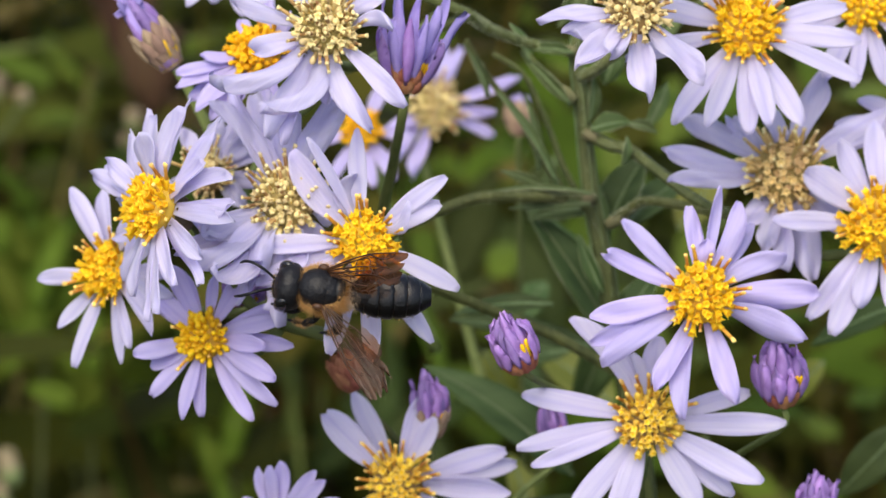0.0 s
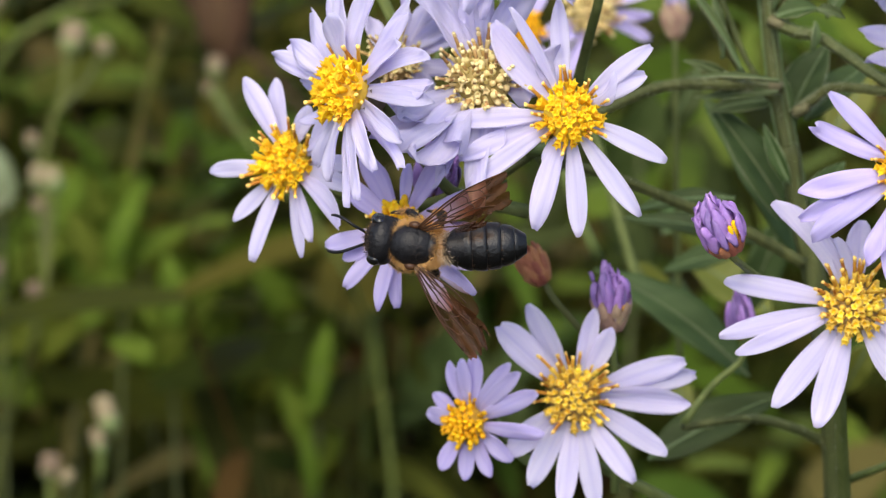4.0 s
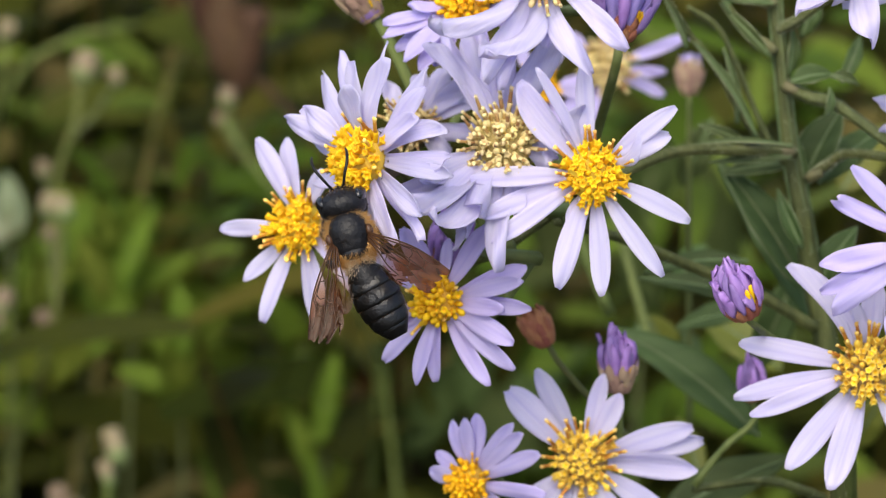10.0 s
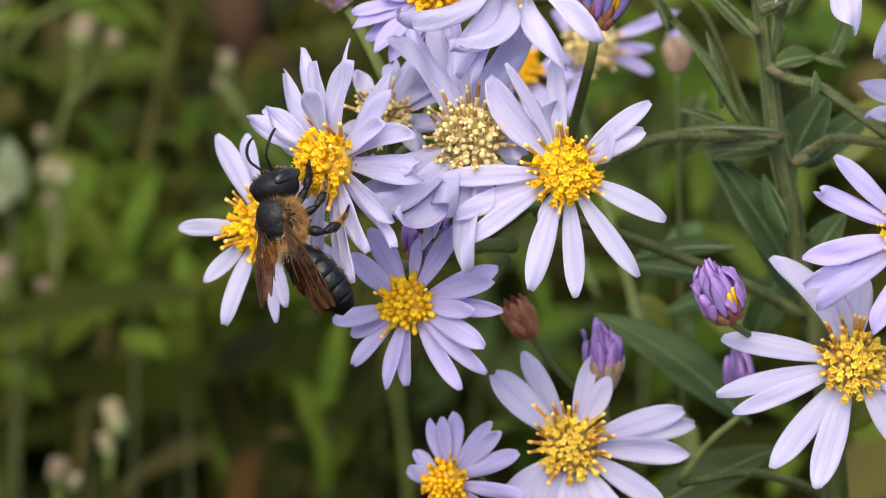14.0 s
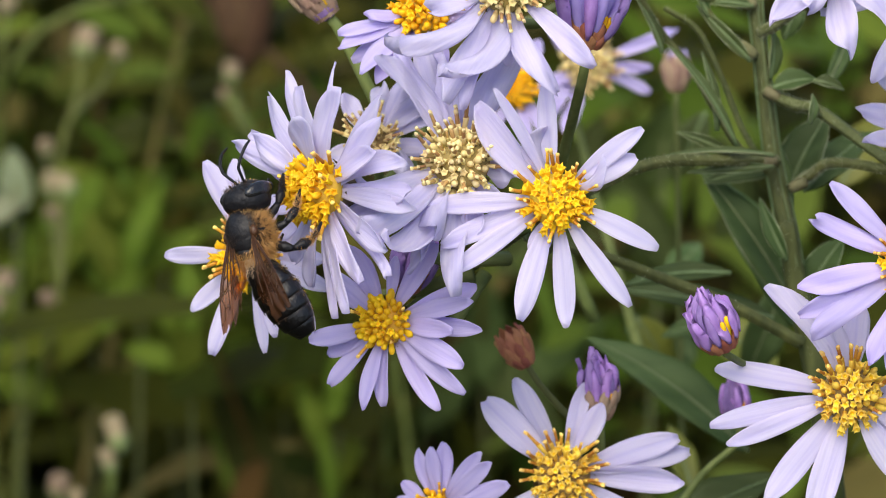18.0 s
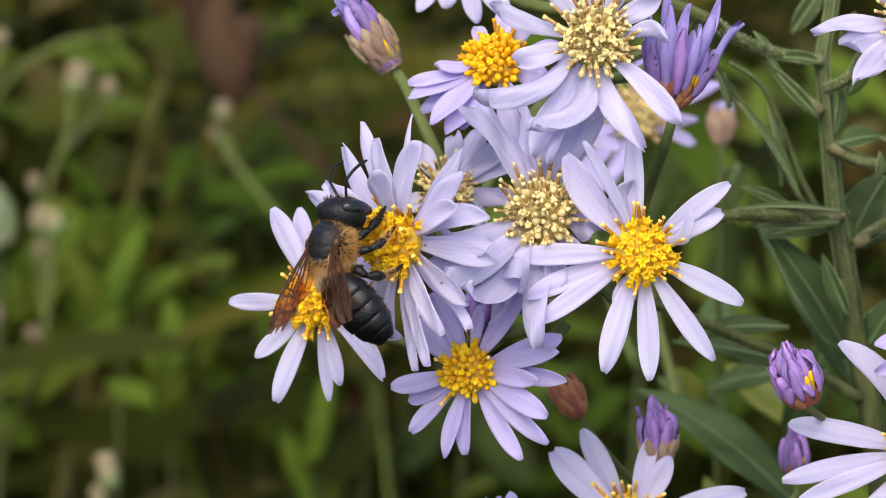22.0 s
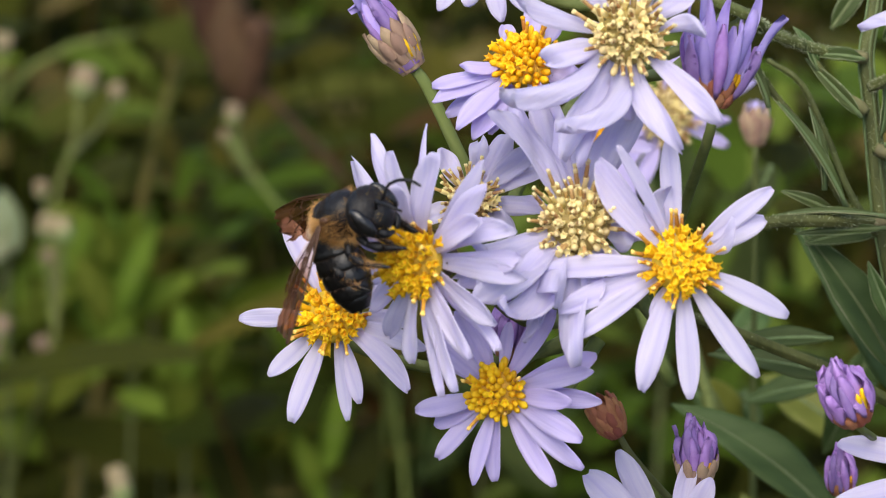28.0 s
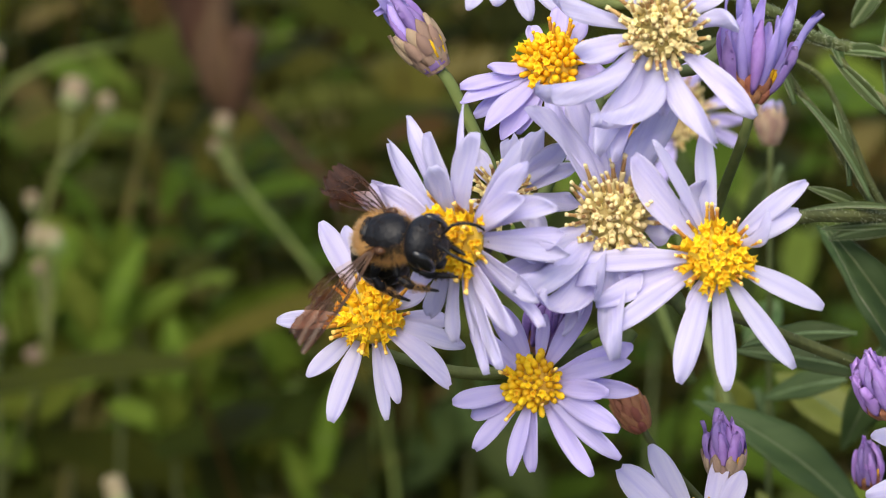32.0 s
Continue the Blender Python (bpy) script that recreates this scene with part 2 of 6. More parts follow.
MEADOW = island_green("meadow_foliage", [(0.0, (0.012, 0.014, 0.003)), (0.2, (0.030, 0.034, 0.004)), (0.38, (0.050, 0.056, 0.007)), (0.52, (0.020, 0.029, 0.004)),
                                         (0.66, (0.086, 0.078, 0.013)), (0.78, (0.058, 0.031, 0.009)), (0.88, (0.056, 0.068, 0.010)), (1.0, (0.151, 0.119, 0.040))])
MEADOW_LIGHT = island_green("broad_weed_leaves", [(0.0, (0.034, 0.060, 0.006)), (0.3, (0.069, 0.112, 0.011)), (0.6, (0.047, 0.083, 0.010)), (0.8, (0.112, 0.157, 0.020)), (1.0, (0.097, 0.131, 0.029))])
HERB = organic("herb_leaf", (0.095, 0.135, 0.012), (0.215, 0.270, 0.040), 0.6, 60, 0.4, 0.3, (0.5, 1, 1), 0.3, 0.02, spec=0.06)
HERB_COOL = organic("cool_herb_leaf", (0.060, 0.088, 0.022), (0.140, 0.180, 0.062), 0.6, 60, 0.4, 0.3, (0.5, 1, 1), 0.3, 0.02, spec=0.06)
HERB_PALE = organic("pale_herb_leaf", (0.30, 0.35, 0.19), (0.50, 0.54, 0.36), 0.7, 60, 0.4, 0.3, (0.5, 1, 1), 0.15, 0.02, spec=0.15)
SOIL = organic("soil_and_litter", (0.012, 0.011, 0.007), (0.05, 0.045, 0.022), 0.9, 30, 0.8, fine=20)


# ---- building helpers ----
def part(name, bm, mat, parent=None, label="", smooth=True):
    me = bpy.data.meshes.new(name)
    bm.to_mesh(me)
    bm.free()
    for mm in (mat if isinstance(mat, (list, tuple)) else [mat]):
        me.materials.append(mm)
    if smooth:
        for p in me.polygons:
            p.use_smooth = True
    ob = new(name, me)
    if parent:
        ob.parent = parent
    if label:
        tagged(ob, label)
    return ob


def share(name, me, parent, m):
    ob = new(name, me)
    ob.parent = parent
    ob.matrix_basis = m
    return ob


def mesh_of(name, bm, mats, smooth=True):
    me = bpy.data.meshes.new(name)
    bm.to_mesh(me)
    bm.free()
    for mm in mats:
        me.materials.append(mm)
    if smooth:
        for p in me.polygons:
            p.use_smooth = True
    return me


def smooth_path(pts, n):
    """n + 1 points along a Catmull-Rom curve through pts."""
    p = [pts[0] * 2 - pts[1]] + list(pts) + [pts[-1] * 2 - pts[-2]]
    out = []
    for i in range(n + 1):
        u = i / n * (len(pts) - 1)
        k = min(int(u), len(pts) - 2)
        t = u - k
        a, b, c, d = p[k:k + 4]
        out.append(0.5 * (2 * b + (c - a) * t + (2 * a - 5 * b + 4 * c - d) * t * t + (3 * b - a - 3 * c + d) * t ** 3))
    return out


def tube(bm, pts, radii, sides=8, n=None, mat=0, ridge=0.0):
    """A tapered tube along a smooth curve through pts."""
    n = n or max(4, 4 * (len(pts) - 1))
    line = smooth_path([Vector(p) for p in pts], n)
    side = None
    rings = []
    for i, c in enumerate(line):
        d = (line[min(i + 1, n)] - line[max(i - 1, 0)]).normalized()
        if side is None:
            side = d.orthogonal().normalized()
        side = (side - d * side.dot(d)).normalized()
        other = d.cross(side)
        u = i / n * (len(radii) - 1)
        k = min(int(u), len(radii) - 2) if len(radii) > 1 else 0
        r = radii[k] + (radii[min(k + 1, len(radii) - 1)] - radii[k]) * (u - k)
        rings.append([bm.verts.new(c + (side * math.cos(a) + other * math.sin(a)) * r * (1 + ridge * math.cos(5 * a)))
                      for a in [math.tau * j / sides for j in range(sides)]])
    for a, b in zip(rings, rings[1:]):
        for j in range(sides):
            f = bm.faces.new((a[j], a[(j + 1) % sides], b[(j + 1) % sides], b[j]))
            f.material_index = mat
    for ring in (list(reversed(rings[0])), rings[-1]):
        f = bm.faces.new(ring)
        f.material_index = mat
    return line


def lathe(bm, profile, sides=16, squash=1.0, mat=0):
    """A turned body about z from (radius, height) pairs."""
    rings = [[bm.verts.new((r * math.cos(math.tau * j / sides), r * squash * math.sin(math.tau * j / sides), h)) for j in range(sides)] for r, h in profile]
    for a, b in zip(rings, rings[1:]):
        for j in range(sides):
            f = bm.faces.new((a[j], a[(j + 1) % sides], b[(j + 1) % sides], b[j]))
            f.material_index = mat
    for ring in (list(reversed(rings[0])), rings[-1]):
        bm.faces.new(ring).material_index = mat


def blob(bm, m, sub=3):
    return bmesh.ops.create_icosphere(bm, subdivisions=sub, radius=1.0, matrix=m)["verts"]


def stretch(x, y, z, a, b, c, turn=(0, 0, 0)):
    return pose(x, y, z, *turn) @ Matrix.Diagonal((a, b, c, 1))


def strap(length, width, bend, rise, rng, curl=0.0, twist=0.0, cup=0.16, blunt=0.55, thick=0.00016, along=13, across=7, start=0.0, wave=0.06, bow=0.0, rolled=0.0):
    """A ray petal along x: narrow claw, parallel sides, rounded tip, a shallow groove and two pleats."""
    bm = bmesh.new()
    x, z = start, 0.0
    top, low = [], []
    wob = rng.uniform(-0.5, 0.5)
    roll = rng.choice((-1, 1)) * rng.uniform(0, 0.5 + 3 * max(0, wave - 0.1)) * (rng.random() < 0.65)
    roll = rolled or roll
    notch = rng.uniform(-0.02, 0.012)
    folds = [rng.uniform(-1, 1) for _ in range(4)]
    crumple = max(0.0, wave - 0.1) * 3
    for i in range(along + 1):
        s = i / along
        ang = radians(rise + bend * (s - 0.3) + curl * max(0, s - 0.6) ** 2 * 6)
        if i:
            x += math.cos(ang) * (length - start) / along
            z += math.sin(ang) * (length - start) / along
        w = width * 0.5 * (0.36 + 0.64 * math.sin(min(s / 0.6, 1) * math.pi / 2))
        if s > blunt:
            w *= max(0.10, 1 - ((s - blunt) / (1 - blunt)) ** 2.6) ** 0.55
        tw = radians(twist * s + 40 * crumple * folds[3] * math.sin(s * 4) * s)
        rows = ([], [])
        for j in range(across):
            v = j / (across - 1) * 2 - 1
            y = v * w
            lift = (cup + crumple * folds[0] * math.sin(s * 5 + folds[1] * 3)) * w * (v * v - 0.3) + 0.05 * w * math.cos(v * math.pi * 2) + wave * width * math.sin(s * 7 + wob * 6 + v * 2) * s + roll * w * max(0.0, v * (1 if roll > 0 else -1)) ** 3 * math.sin(s * 3)
            yy, zz = y * math.cos(tw) - lift * math.sin(tw), y * math.sin(tw) + lift * math.cos(tw)
            side = (wob * (0.12 + 0.16 * crumple) * s * s + 0.05 * crumple * folds[2] * math.sin(s * 6)) * length + bow * 4 * s * (1 - s)
            back = notch * length * (1 - abs(v)) * (s > 0.98)
            edge = thick * (1 if 0 < j < across - 1 else 0.3)
            rows[0].append(bm.verts.new((x - math.sin(ang) * zz - back, yy + side, z + zz * math.cos(ang) + edge)))
            rows[1].append(bm.verts.new((x - math.sin(ang) * zz - back, yy + side, z + zz * math.cos(ang) - edge)))
        top.append(rows[0])
        low.append(rows[1])
    for i in range(along):
        for j in range(across - 1):
            bm.faces.new((top[i][j], top[i + 1][j], top[i + 1][j + 1], top[i][j + 1]))
            bm.faces.new((low[i][j + 1], low[i + 1][j + 1], low[i + 1][j], low[i][j]))
        for j in (0, across - 1):
            q = (top[i][j], low[i][j], low[i + 1][j], top[i + 1][j])
            bm.faces.new(q if j == 0 else tuple(reversed(q)))
    for i in (0, along):
        for j in range(across - 1):
            q = (top[i][j], top[i][j + 1], low[i][j + 1], low[i][j])
            bm.faces.new(q if i == 0 else tuple(reversed(q)))
    return bm


def aim(bm, long, rise):
    """Turn and scale a petal so that its tip lies long metres out from the disc's middle, at that rise."""
    far = max(v.co.length for v in bm.verts)
    end = [v.co for v in bm.verts if v.co.length > far * 0.97]
    tip = sum(end, Vector()) / len(end)
    goal = Vector((math.cos(radians(rise)), 0, math.sin(radians(rise))))
    bmesh.ops.transform(bm, matrix=tip.rotation_difference(goal).to_matrix().to_4x4() @ Matrix.Scale(long / far, 4), verts=bm.verts)


# ---- floret meshes, shared by all flower heads ----
def floret_open(mat, inside, seed=0):
    """A tubular floret: slim throat, swollen cup, five uneven blunt lobes and a shallow hollow."""
    bm = bmesh.new()
    rng = random.Random(seed)
    h = 0.0017
    lobes = [(rng.uniform(0.5, 1.5), rng.uniform(-0.6, 1.8)) for _ in range(5)]

    def ring(rad, z, wave=0.0, rise=0.0):
        out = []
        for j in range(15):
            reach, lift = lobes[j // 3]
            crest = 1.0 if j % 3 == 1 else 0.0
            far = rad + wave * crest * reach
            a = math.tau * j / 15
            out.append(bm.verts.new((far * math.cos(a), far * math.sin(a), z + rise * crest * lift)))
        return out

    rings = [ring(0.00026, -0.0008), ring(0.00031, h * 0.35), ring(0.00047, h * 0.72), ring(0.00049, h - 0.0001, 0.00010, 0.00022), ring(0.00046, h + 0.00002, 0.00025, 0.00028), ring(0.00035, h + 0.00002, 0.00020, 0.00026), ring(0.00026, h - 0.0001), ring(0.00018, h - 0.00028), ring(0.00008, h - 0.00034)]
    for k, (a, b) in enumerate(zip(rings, rings[1:])):
        for j in range(15):
            bm.faces.new((a[j], a[(j + 1) % 15], b[(j + 1) % 15], b[j])).material_index = int(k > 5)
    bm.faces.new(rings[-1]).material_index = 1
    return mesh_of("floret", bm, [mat, inside])


def floret_bud(mat):
    bm = bmesh.new()
    lathe(bm, [(0.0003, -0.0006), (0.00044, 0.0006), (0.00050, 0.0011), (0.00036, 0.0015), (0.0001, 0.0017)], 8)
    return mesh_of("floret", bm, [mat])


def floret_column(mat, stalk, tip, length):
    """A spent floret with its anther column standing out, tipped with pollen."""
    bm = bmesh.new()
    lean = length * 0.10
    tube(bm, [(0, 0, -0.0008), (0, 0, length * 0.3), (lean * 0.3, 0, length * 0.5)], [0.00026, 0.00034, 0.00037], 7, 3, 0)
    tube(bm, [(lean * 0.2, 0, length * 0.42), (lean * 0.7, lean * 0.3, length * 0.8), (lean, lean * 0.5, length * 1.12)], [0.00026, 0.00025, 0.00023], 7, 3, 1)
    for k in (-1, 1):
        tube(bm, [(lean, lean * 0.5, length * 1.05), (lean + k * 0.00006, lean * 0.6, length * 1.18), (lean + k * 0.00018, lean * 0.7, length * 1.26)], [0.00024, 0.00026, 0.00014], 6, 2, 2)
    return mesh_of("floret", bm, [mat, stalk, tip])


FLORETS, OPEN_FLORETS = {}, {}
for key, mat, stalk, tip, hollow in (("gold", YELLOW, COLUMN, POLLEN, AMBER), ("amber", AMBER, COLUMN, AMBER, AMBER), ("pale", PALE, COLUMN, POLLEN, YELLOW), ("cream", CREAM, TAN_STALK, CREAM, CREAM), ("brown", BROWNISH, BROWNISH, CREAM, BROWNISH)):
    FLORETS[key] = (floret_bud(mat), floret_open(mat, hollow), floret_column(mat, stalk, tip, 0.0023), floret_column(mat, stalk, tip, 0.0030))
    OPEN_FLORETS[key] = [FLORETS[key][1]] + [floret_open(mat, hollow, k) for k in range(1, 6)]


def flower(kind, place, n, disc, petals, root, label, seed, deep=False, group="aster flower heads", wavy=0.08):
    """A flower head: ray petals (angle, length in mm, rise), a domed disc of florets, a bract cup and its stalk down to root."""
    rng = random.Random(seed)
    head = new("flower")
    tagged(head, label, "flower", group)
    head.matrix_basis = facing(spot(*place), n)
    inv = head.matrix_basis.inverted()
    r = disc * 0.001
    bm = bmesh.new()
    lathe(bm, [(r * 0.35, -0.0030), (r * 0.62, -0.0016), (r * 0.78, 0.0002), (r * 0.74, 0.0010), (r * 0.55, 0.0019), (r * 0.28, 0.0024), (r * 0.05, 0.0025)], 18)
    old = kind in ("cream", "brown", "pale")
    bed = part("disc", bm, DISC_OLD if old else DISC, head)
    spent = kind in ("cream", "brown")
    count = 60 if disc < 4.6 else 78 if kind == "amber" else 88 if spent else 74 if old else 72
    buds, opened, column, tall = FLORETS[kind]
    for i in range(count):
        q = math.sqrt((i + 0.5) / count)
        a = i * 2.39996 + seed
        a += rng.uniform(-0.14, 0.14)
        rad = r * (1.0 if spent else 0.94) * q * rng.uniform(0.93, 1.06)
        z = 0.0006 + 0.0018 * (1 - q * q) + rng.uniform(-0.0001, 0.0002) * (2.5 if old else 1)
        lean = 62 * q ** 1.6 + rng.uniform(-7, 7)
        upper = math.sin(a) * 0.5 + 0.5
        if old:
            stand = q > 0.62 and rng.random() < (0.12 + 0.85 * upper) * (1.0 if q > 0.75 else 0.6)
            club = rng.random()
            me = (opened if club < (0.8 if kind == "brown" else 0.3) or not spent else buds if club < 0.55 else column) if not stand else (tall if rng.random() < 0.45 + 0.3 * upper else column)
        elif kind == "gold":
            me = (buds if rng.random() < 0.35 - 0.3 * q else opened) if q < 0.6 else (opened if q < 0.80 or rng.random() < 0.35 - 0.2 * upper else (column if rng.random() < 0.8 - 0.6 * upper else tall))
        if kind == "gold" and disc < 4.6 and (me is opened and rng.random() < 0.7 or me in (column, tall) and rng.random() < 0.75):
            me = buds
        if kind == "amber":
            me = (buds if rng.random() < 0.75 else opened) if q < 0.80 or rng.random() > 0.05 + 0.45 * upper * upper else column
        loose = (14 if me in (column, tall) else 7) * (1.6 if spent else 1)
        lean += rng.uniform(-loose, loose) - (10 if me is tall else 0)
        m = Matrix.Rotation(a, 4, "Z") @ pose(rad * 0.86, 0, z, 0, lean, 0) @ pose(0, 0, 0, rng.uniform(-loose, loose), 0, rng.uniform(0, 360))
        k = rng.uniform(0.82, 1.16) * (1.04 if old else 1.05) * (0.85 if q < 0.3 and not old else 1.0) * (r / 0.0052) ** 0.5
        if me is opened and kind == "pale" and rng.random() < 0.3:
            me = buds
        if me is opened:
            me = rng.choice(OPEN_FLORETS[kind])
        share("floret", me, bed, m @ Matrix.Diagonal((k, k, k * rng.uniform(0.78, 1.18) * (0.85 if spent else 1.0), 1)))
    mat = PETAL_DEEP if deep else PETAL
    for a, length, rise, *shape in petals:
        long = length * 0.001
        wild = kind in ("cream", "brown")
        width, curl, bow = (*shape, *(3.0 * rng.uniform(0.84, 1.16) * (0.86 if deep else 1.0), 0, 0)[len(shape):])
        bend = rng.uniform(-22, 8) if not wild else rng.uniform(-24, 14)
        turn = rng.uniform(-16, 16) * (1.5 if wild else 1)
        bm = strap(long, width * 0.00102, bend, rise, rng, curl + rng.uniform(-18, 14) * (3 if wild else 1), turn, rng.uniform(0.06, 0.26), start=r * 0.62, wave=0.27 if wild else wavy, bow=bow * 0.001, rolled=rng.choice((-1, 1)) * rng.uniform(1.0, 1.7) if curl > 30 else 0.0)
        aim(bm, long, rise)
        p = part("petal", bm, mat, head)
        p.matrix_basis = pose(0, 0, -0.0002 + 0.00004 * rise + rng.uniform(-0.0004, 0.0004), 0, 0, a)
    cup = bmesh.new()
    lathe(cup, [(r * 0.12, -0.0068), (r * 0.34, -0.0060), (r * 0.58, -0.0040), (r * 0.68, -0.0016), (r * 0.66, -0.0006)], 14)
    for row in range(3):
        for j in range(11):
            a = math.tau * (j + 0.5 * row) / 11
            h = -0.0058 + row * 0.0017
            rr = r * (0.38 + 0.15 * row)
            u, w = Vector((math.cos(a), math.sin(a), 0)), Vector((-math.sin(a), math.cos(a), 0))
            q = [u * rr - w * 0.0005 + Vector((0, 0, h)), u * rr + w * 0.0005 + Vector((0, 0, h)), u * (rr + r * 0.2) + w * 0.00035 + Vector((0, 0, h + 0.0018)),
                 u * (rr + r * 0.24) + Vector((0, 0, h + 0.0026)), u * (rr + r * 0.2) - w * 0.00035 + Vector((0, 0, h + 0.0018))]
            cup.faces.new([cup.verts.new(v) for v in q])
    part("bract_cup", cup, BRACT, head)
    end = inv @ spot(*root)
    st = bmesh.new()
    back = Vector((0, 0, -0.0066))
    drop = inv.to_3x3() @ turned((0, -0.8, -0.3))
    tube(st, [back, back + Vector((0, 0, -0.004)) + drop * 0.003, (back + end) * 0.5 + drop * 0.006, end], [0.0007, 0.00075, 0.0009, 0.0011], 8, 12, 0, 0.08)
    part("stalk", st, STEM_PALE, head)
    return head


def bract_mesh(mat):
    bm = bmesh.new()
    rows = []
    for h, w in ((0, 0.10), (0.16, 0.14), (0.34, 0.12), (0.50, 0.015)):
        rows.append([bm.verts.new((0.04 + 0.03 * math.sin(h * 5) - 0.05 * (v * v) + o, v * w, h)) for o in (0.012, -0.012) for v in (-1, 0, 1)])
    for a, b in zip(rows, rows[1:]):
        for i, j in ((0, 1), (1, 2), (2, 5), (5, 4), (4, 3), (3, 0)):
            bm.faces.new((a[i], a[j], b[j], b[i]))
    return mesh_of("bract", bm, [mat])


BRACT_MESH = bract_mesh(BRACT_RED)
BRACT_FADED = bract_mesh(organic("faded_bract", (0.22, 0.13, 0.085), (0.42, 0.30, 0.21), 0.6, 700, 0.4, 0, (1, 1, 0.3), 0.2, 0.02))


def bud(place, n, size, root, label, seed, openness=0.3, brown=False, group="aster buds", tall=1.0, rows=2, stout=1.0, neck=4.0):
    """A flower bud: overlapping bracts below, a sheaf of rolled petals above, its stalk down to root."""
    rng = random.Random(seed)
    ob = new("flower_bud")
    tagged(ob, label, "flower bud", group)
    ob.matrix_basis = facing(spot(*place), n)
    inv = ob.matrix_basis.inverted()
    s = size * 0.001
    bm = bmesh.new()
    lathe(bm, [(s * 0.10, -s * 0.75), (s * 0.30, -s * 0.62), (s * 0.38, -s * 0.3), (s * 0.34, -s * 0.1), (s * 0.22, s * 0.04), (s * 0.06, s * 0.10)], 14)
    part("bud_core", bm, BUD_PURPLE if not brown else BUD_CORE if openness else BRACT_RED, ob)
    for row in range(5 if brown else rows):
        for j in range(9):
            a = math.tau * (j + 0.5 * row) / 9 + rng.uniform(-0.1, 0.1)
            tilt = (12 - 4 * row if rows > 3 else 24 - 9 * row) + rng.uniform(-4, 4)
            m = Matrix.Rotation(a, 4, "Z") @ pose(s * (0.22 + (0.10 if rows < 4 else 0.09) * min(row, 2)), 0, s * (-0.70 + 0.20 * row), 0, tilt, 0)
            share("bract", BRACT_FADED if brown and openness or rows > 2 else BRACT_MESH, ob, m @ Matrix.Diagonal((s, s, s * (1.0 if brown or rows > 3 else 0.78) * rng.uniform(0.9, 1.1), 1)))
    if brown and openness:
        for i in range(14):
            p = strap(s * rng.uniform(0.75, 0.95), s * 0.22, rng.uniform(30, 60), 84 + rng.uniform(-8, 8), rng, 0, rng.uniform(-40, 40), 0.5, 0.6, 0.00012, 6, 5)
            part("petal", p, PETAL_DEEP, ob, "faded lilac petal").matrix_basis = pose(0, 0, 0, 0, 0, i * 25.7) @ pose(s * (0.34 if i % 2 else 0.2), 0, -s * 0.15)
    if not brown:
        for j in range(3):
            a = -1.15 + 0.30 * j
            share("floret", FLORETS["amber"][0], ob, Matrix.Rotation(a, 4, "Z") @ pose(s * 0.37, 0, -s * (0.34 - 0.05 * (j == 1)), 0, 14, 0) @ Matrix.Diagonal((s / 0.0085, s / 0.0085, s / 0.0055, 1)))
        open_bud = openness > 0.5
        snug = 0.66 if rows > 3 else 0.80 if rows > 2 else 1.0
        for i in range(20 if open_bud else 33):
            layer = i % 3
            a = i * (18 if open_bud else 10.9) + rng.uniform(-7, 7)
            wide = rng.uniform(0.24, 0.34) if open_bud else rng.uniform(0.22, 0.33)
            p = strap(s * rng.uniform(0.76, 1.2) * (1.0 + 0.10 * layer) * tall, s * wide, rng.uniform(55, 100) * (1 - openness), 91 - 44 * openness + rng.uniform(-8, 8) - 3 * (2 - layer), rng, rng.uniform(-60, 50) * (1 - openness), rng.uniform(-60, 60), 0.8, 0.32, 0.00012, 8, 5, wave=0.16)
            ob_p = part("petal", p, BUD_PURPLE if openness < 0.5 and rows < 4 or i % 3 == 0 else BUD_VIOLET, ob)
            ob_p.matrix_basis = pose(0, 0, 0, 0, 0, a) @ pose(s * (0.40, 0.33, 0.20)[layer] * snug, 0, -s * (0.50 - 0.06 * layer - 0.9 * (1 - snug)))
    end = inv @ spot(*root)
    back = Vector((0, 0, -s * 0.7))
    st = bmesh.new()
    drop = inv.to_3x3() @ turned((0, -0.8, -0.3))
    tube(st, [back, back + Vector((0, 0, -neck * 0.001)), (back + end) * 0.5 + drop * 0.0012, end], [0.00045 * stout, 0.0005 * stout, 0.00055 * stout, 0.0007 * stout], 8, 10, 0, 0.08)
    part("stalk", st, STEM if brown else STEM_PALE, ob)
    return ob


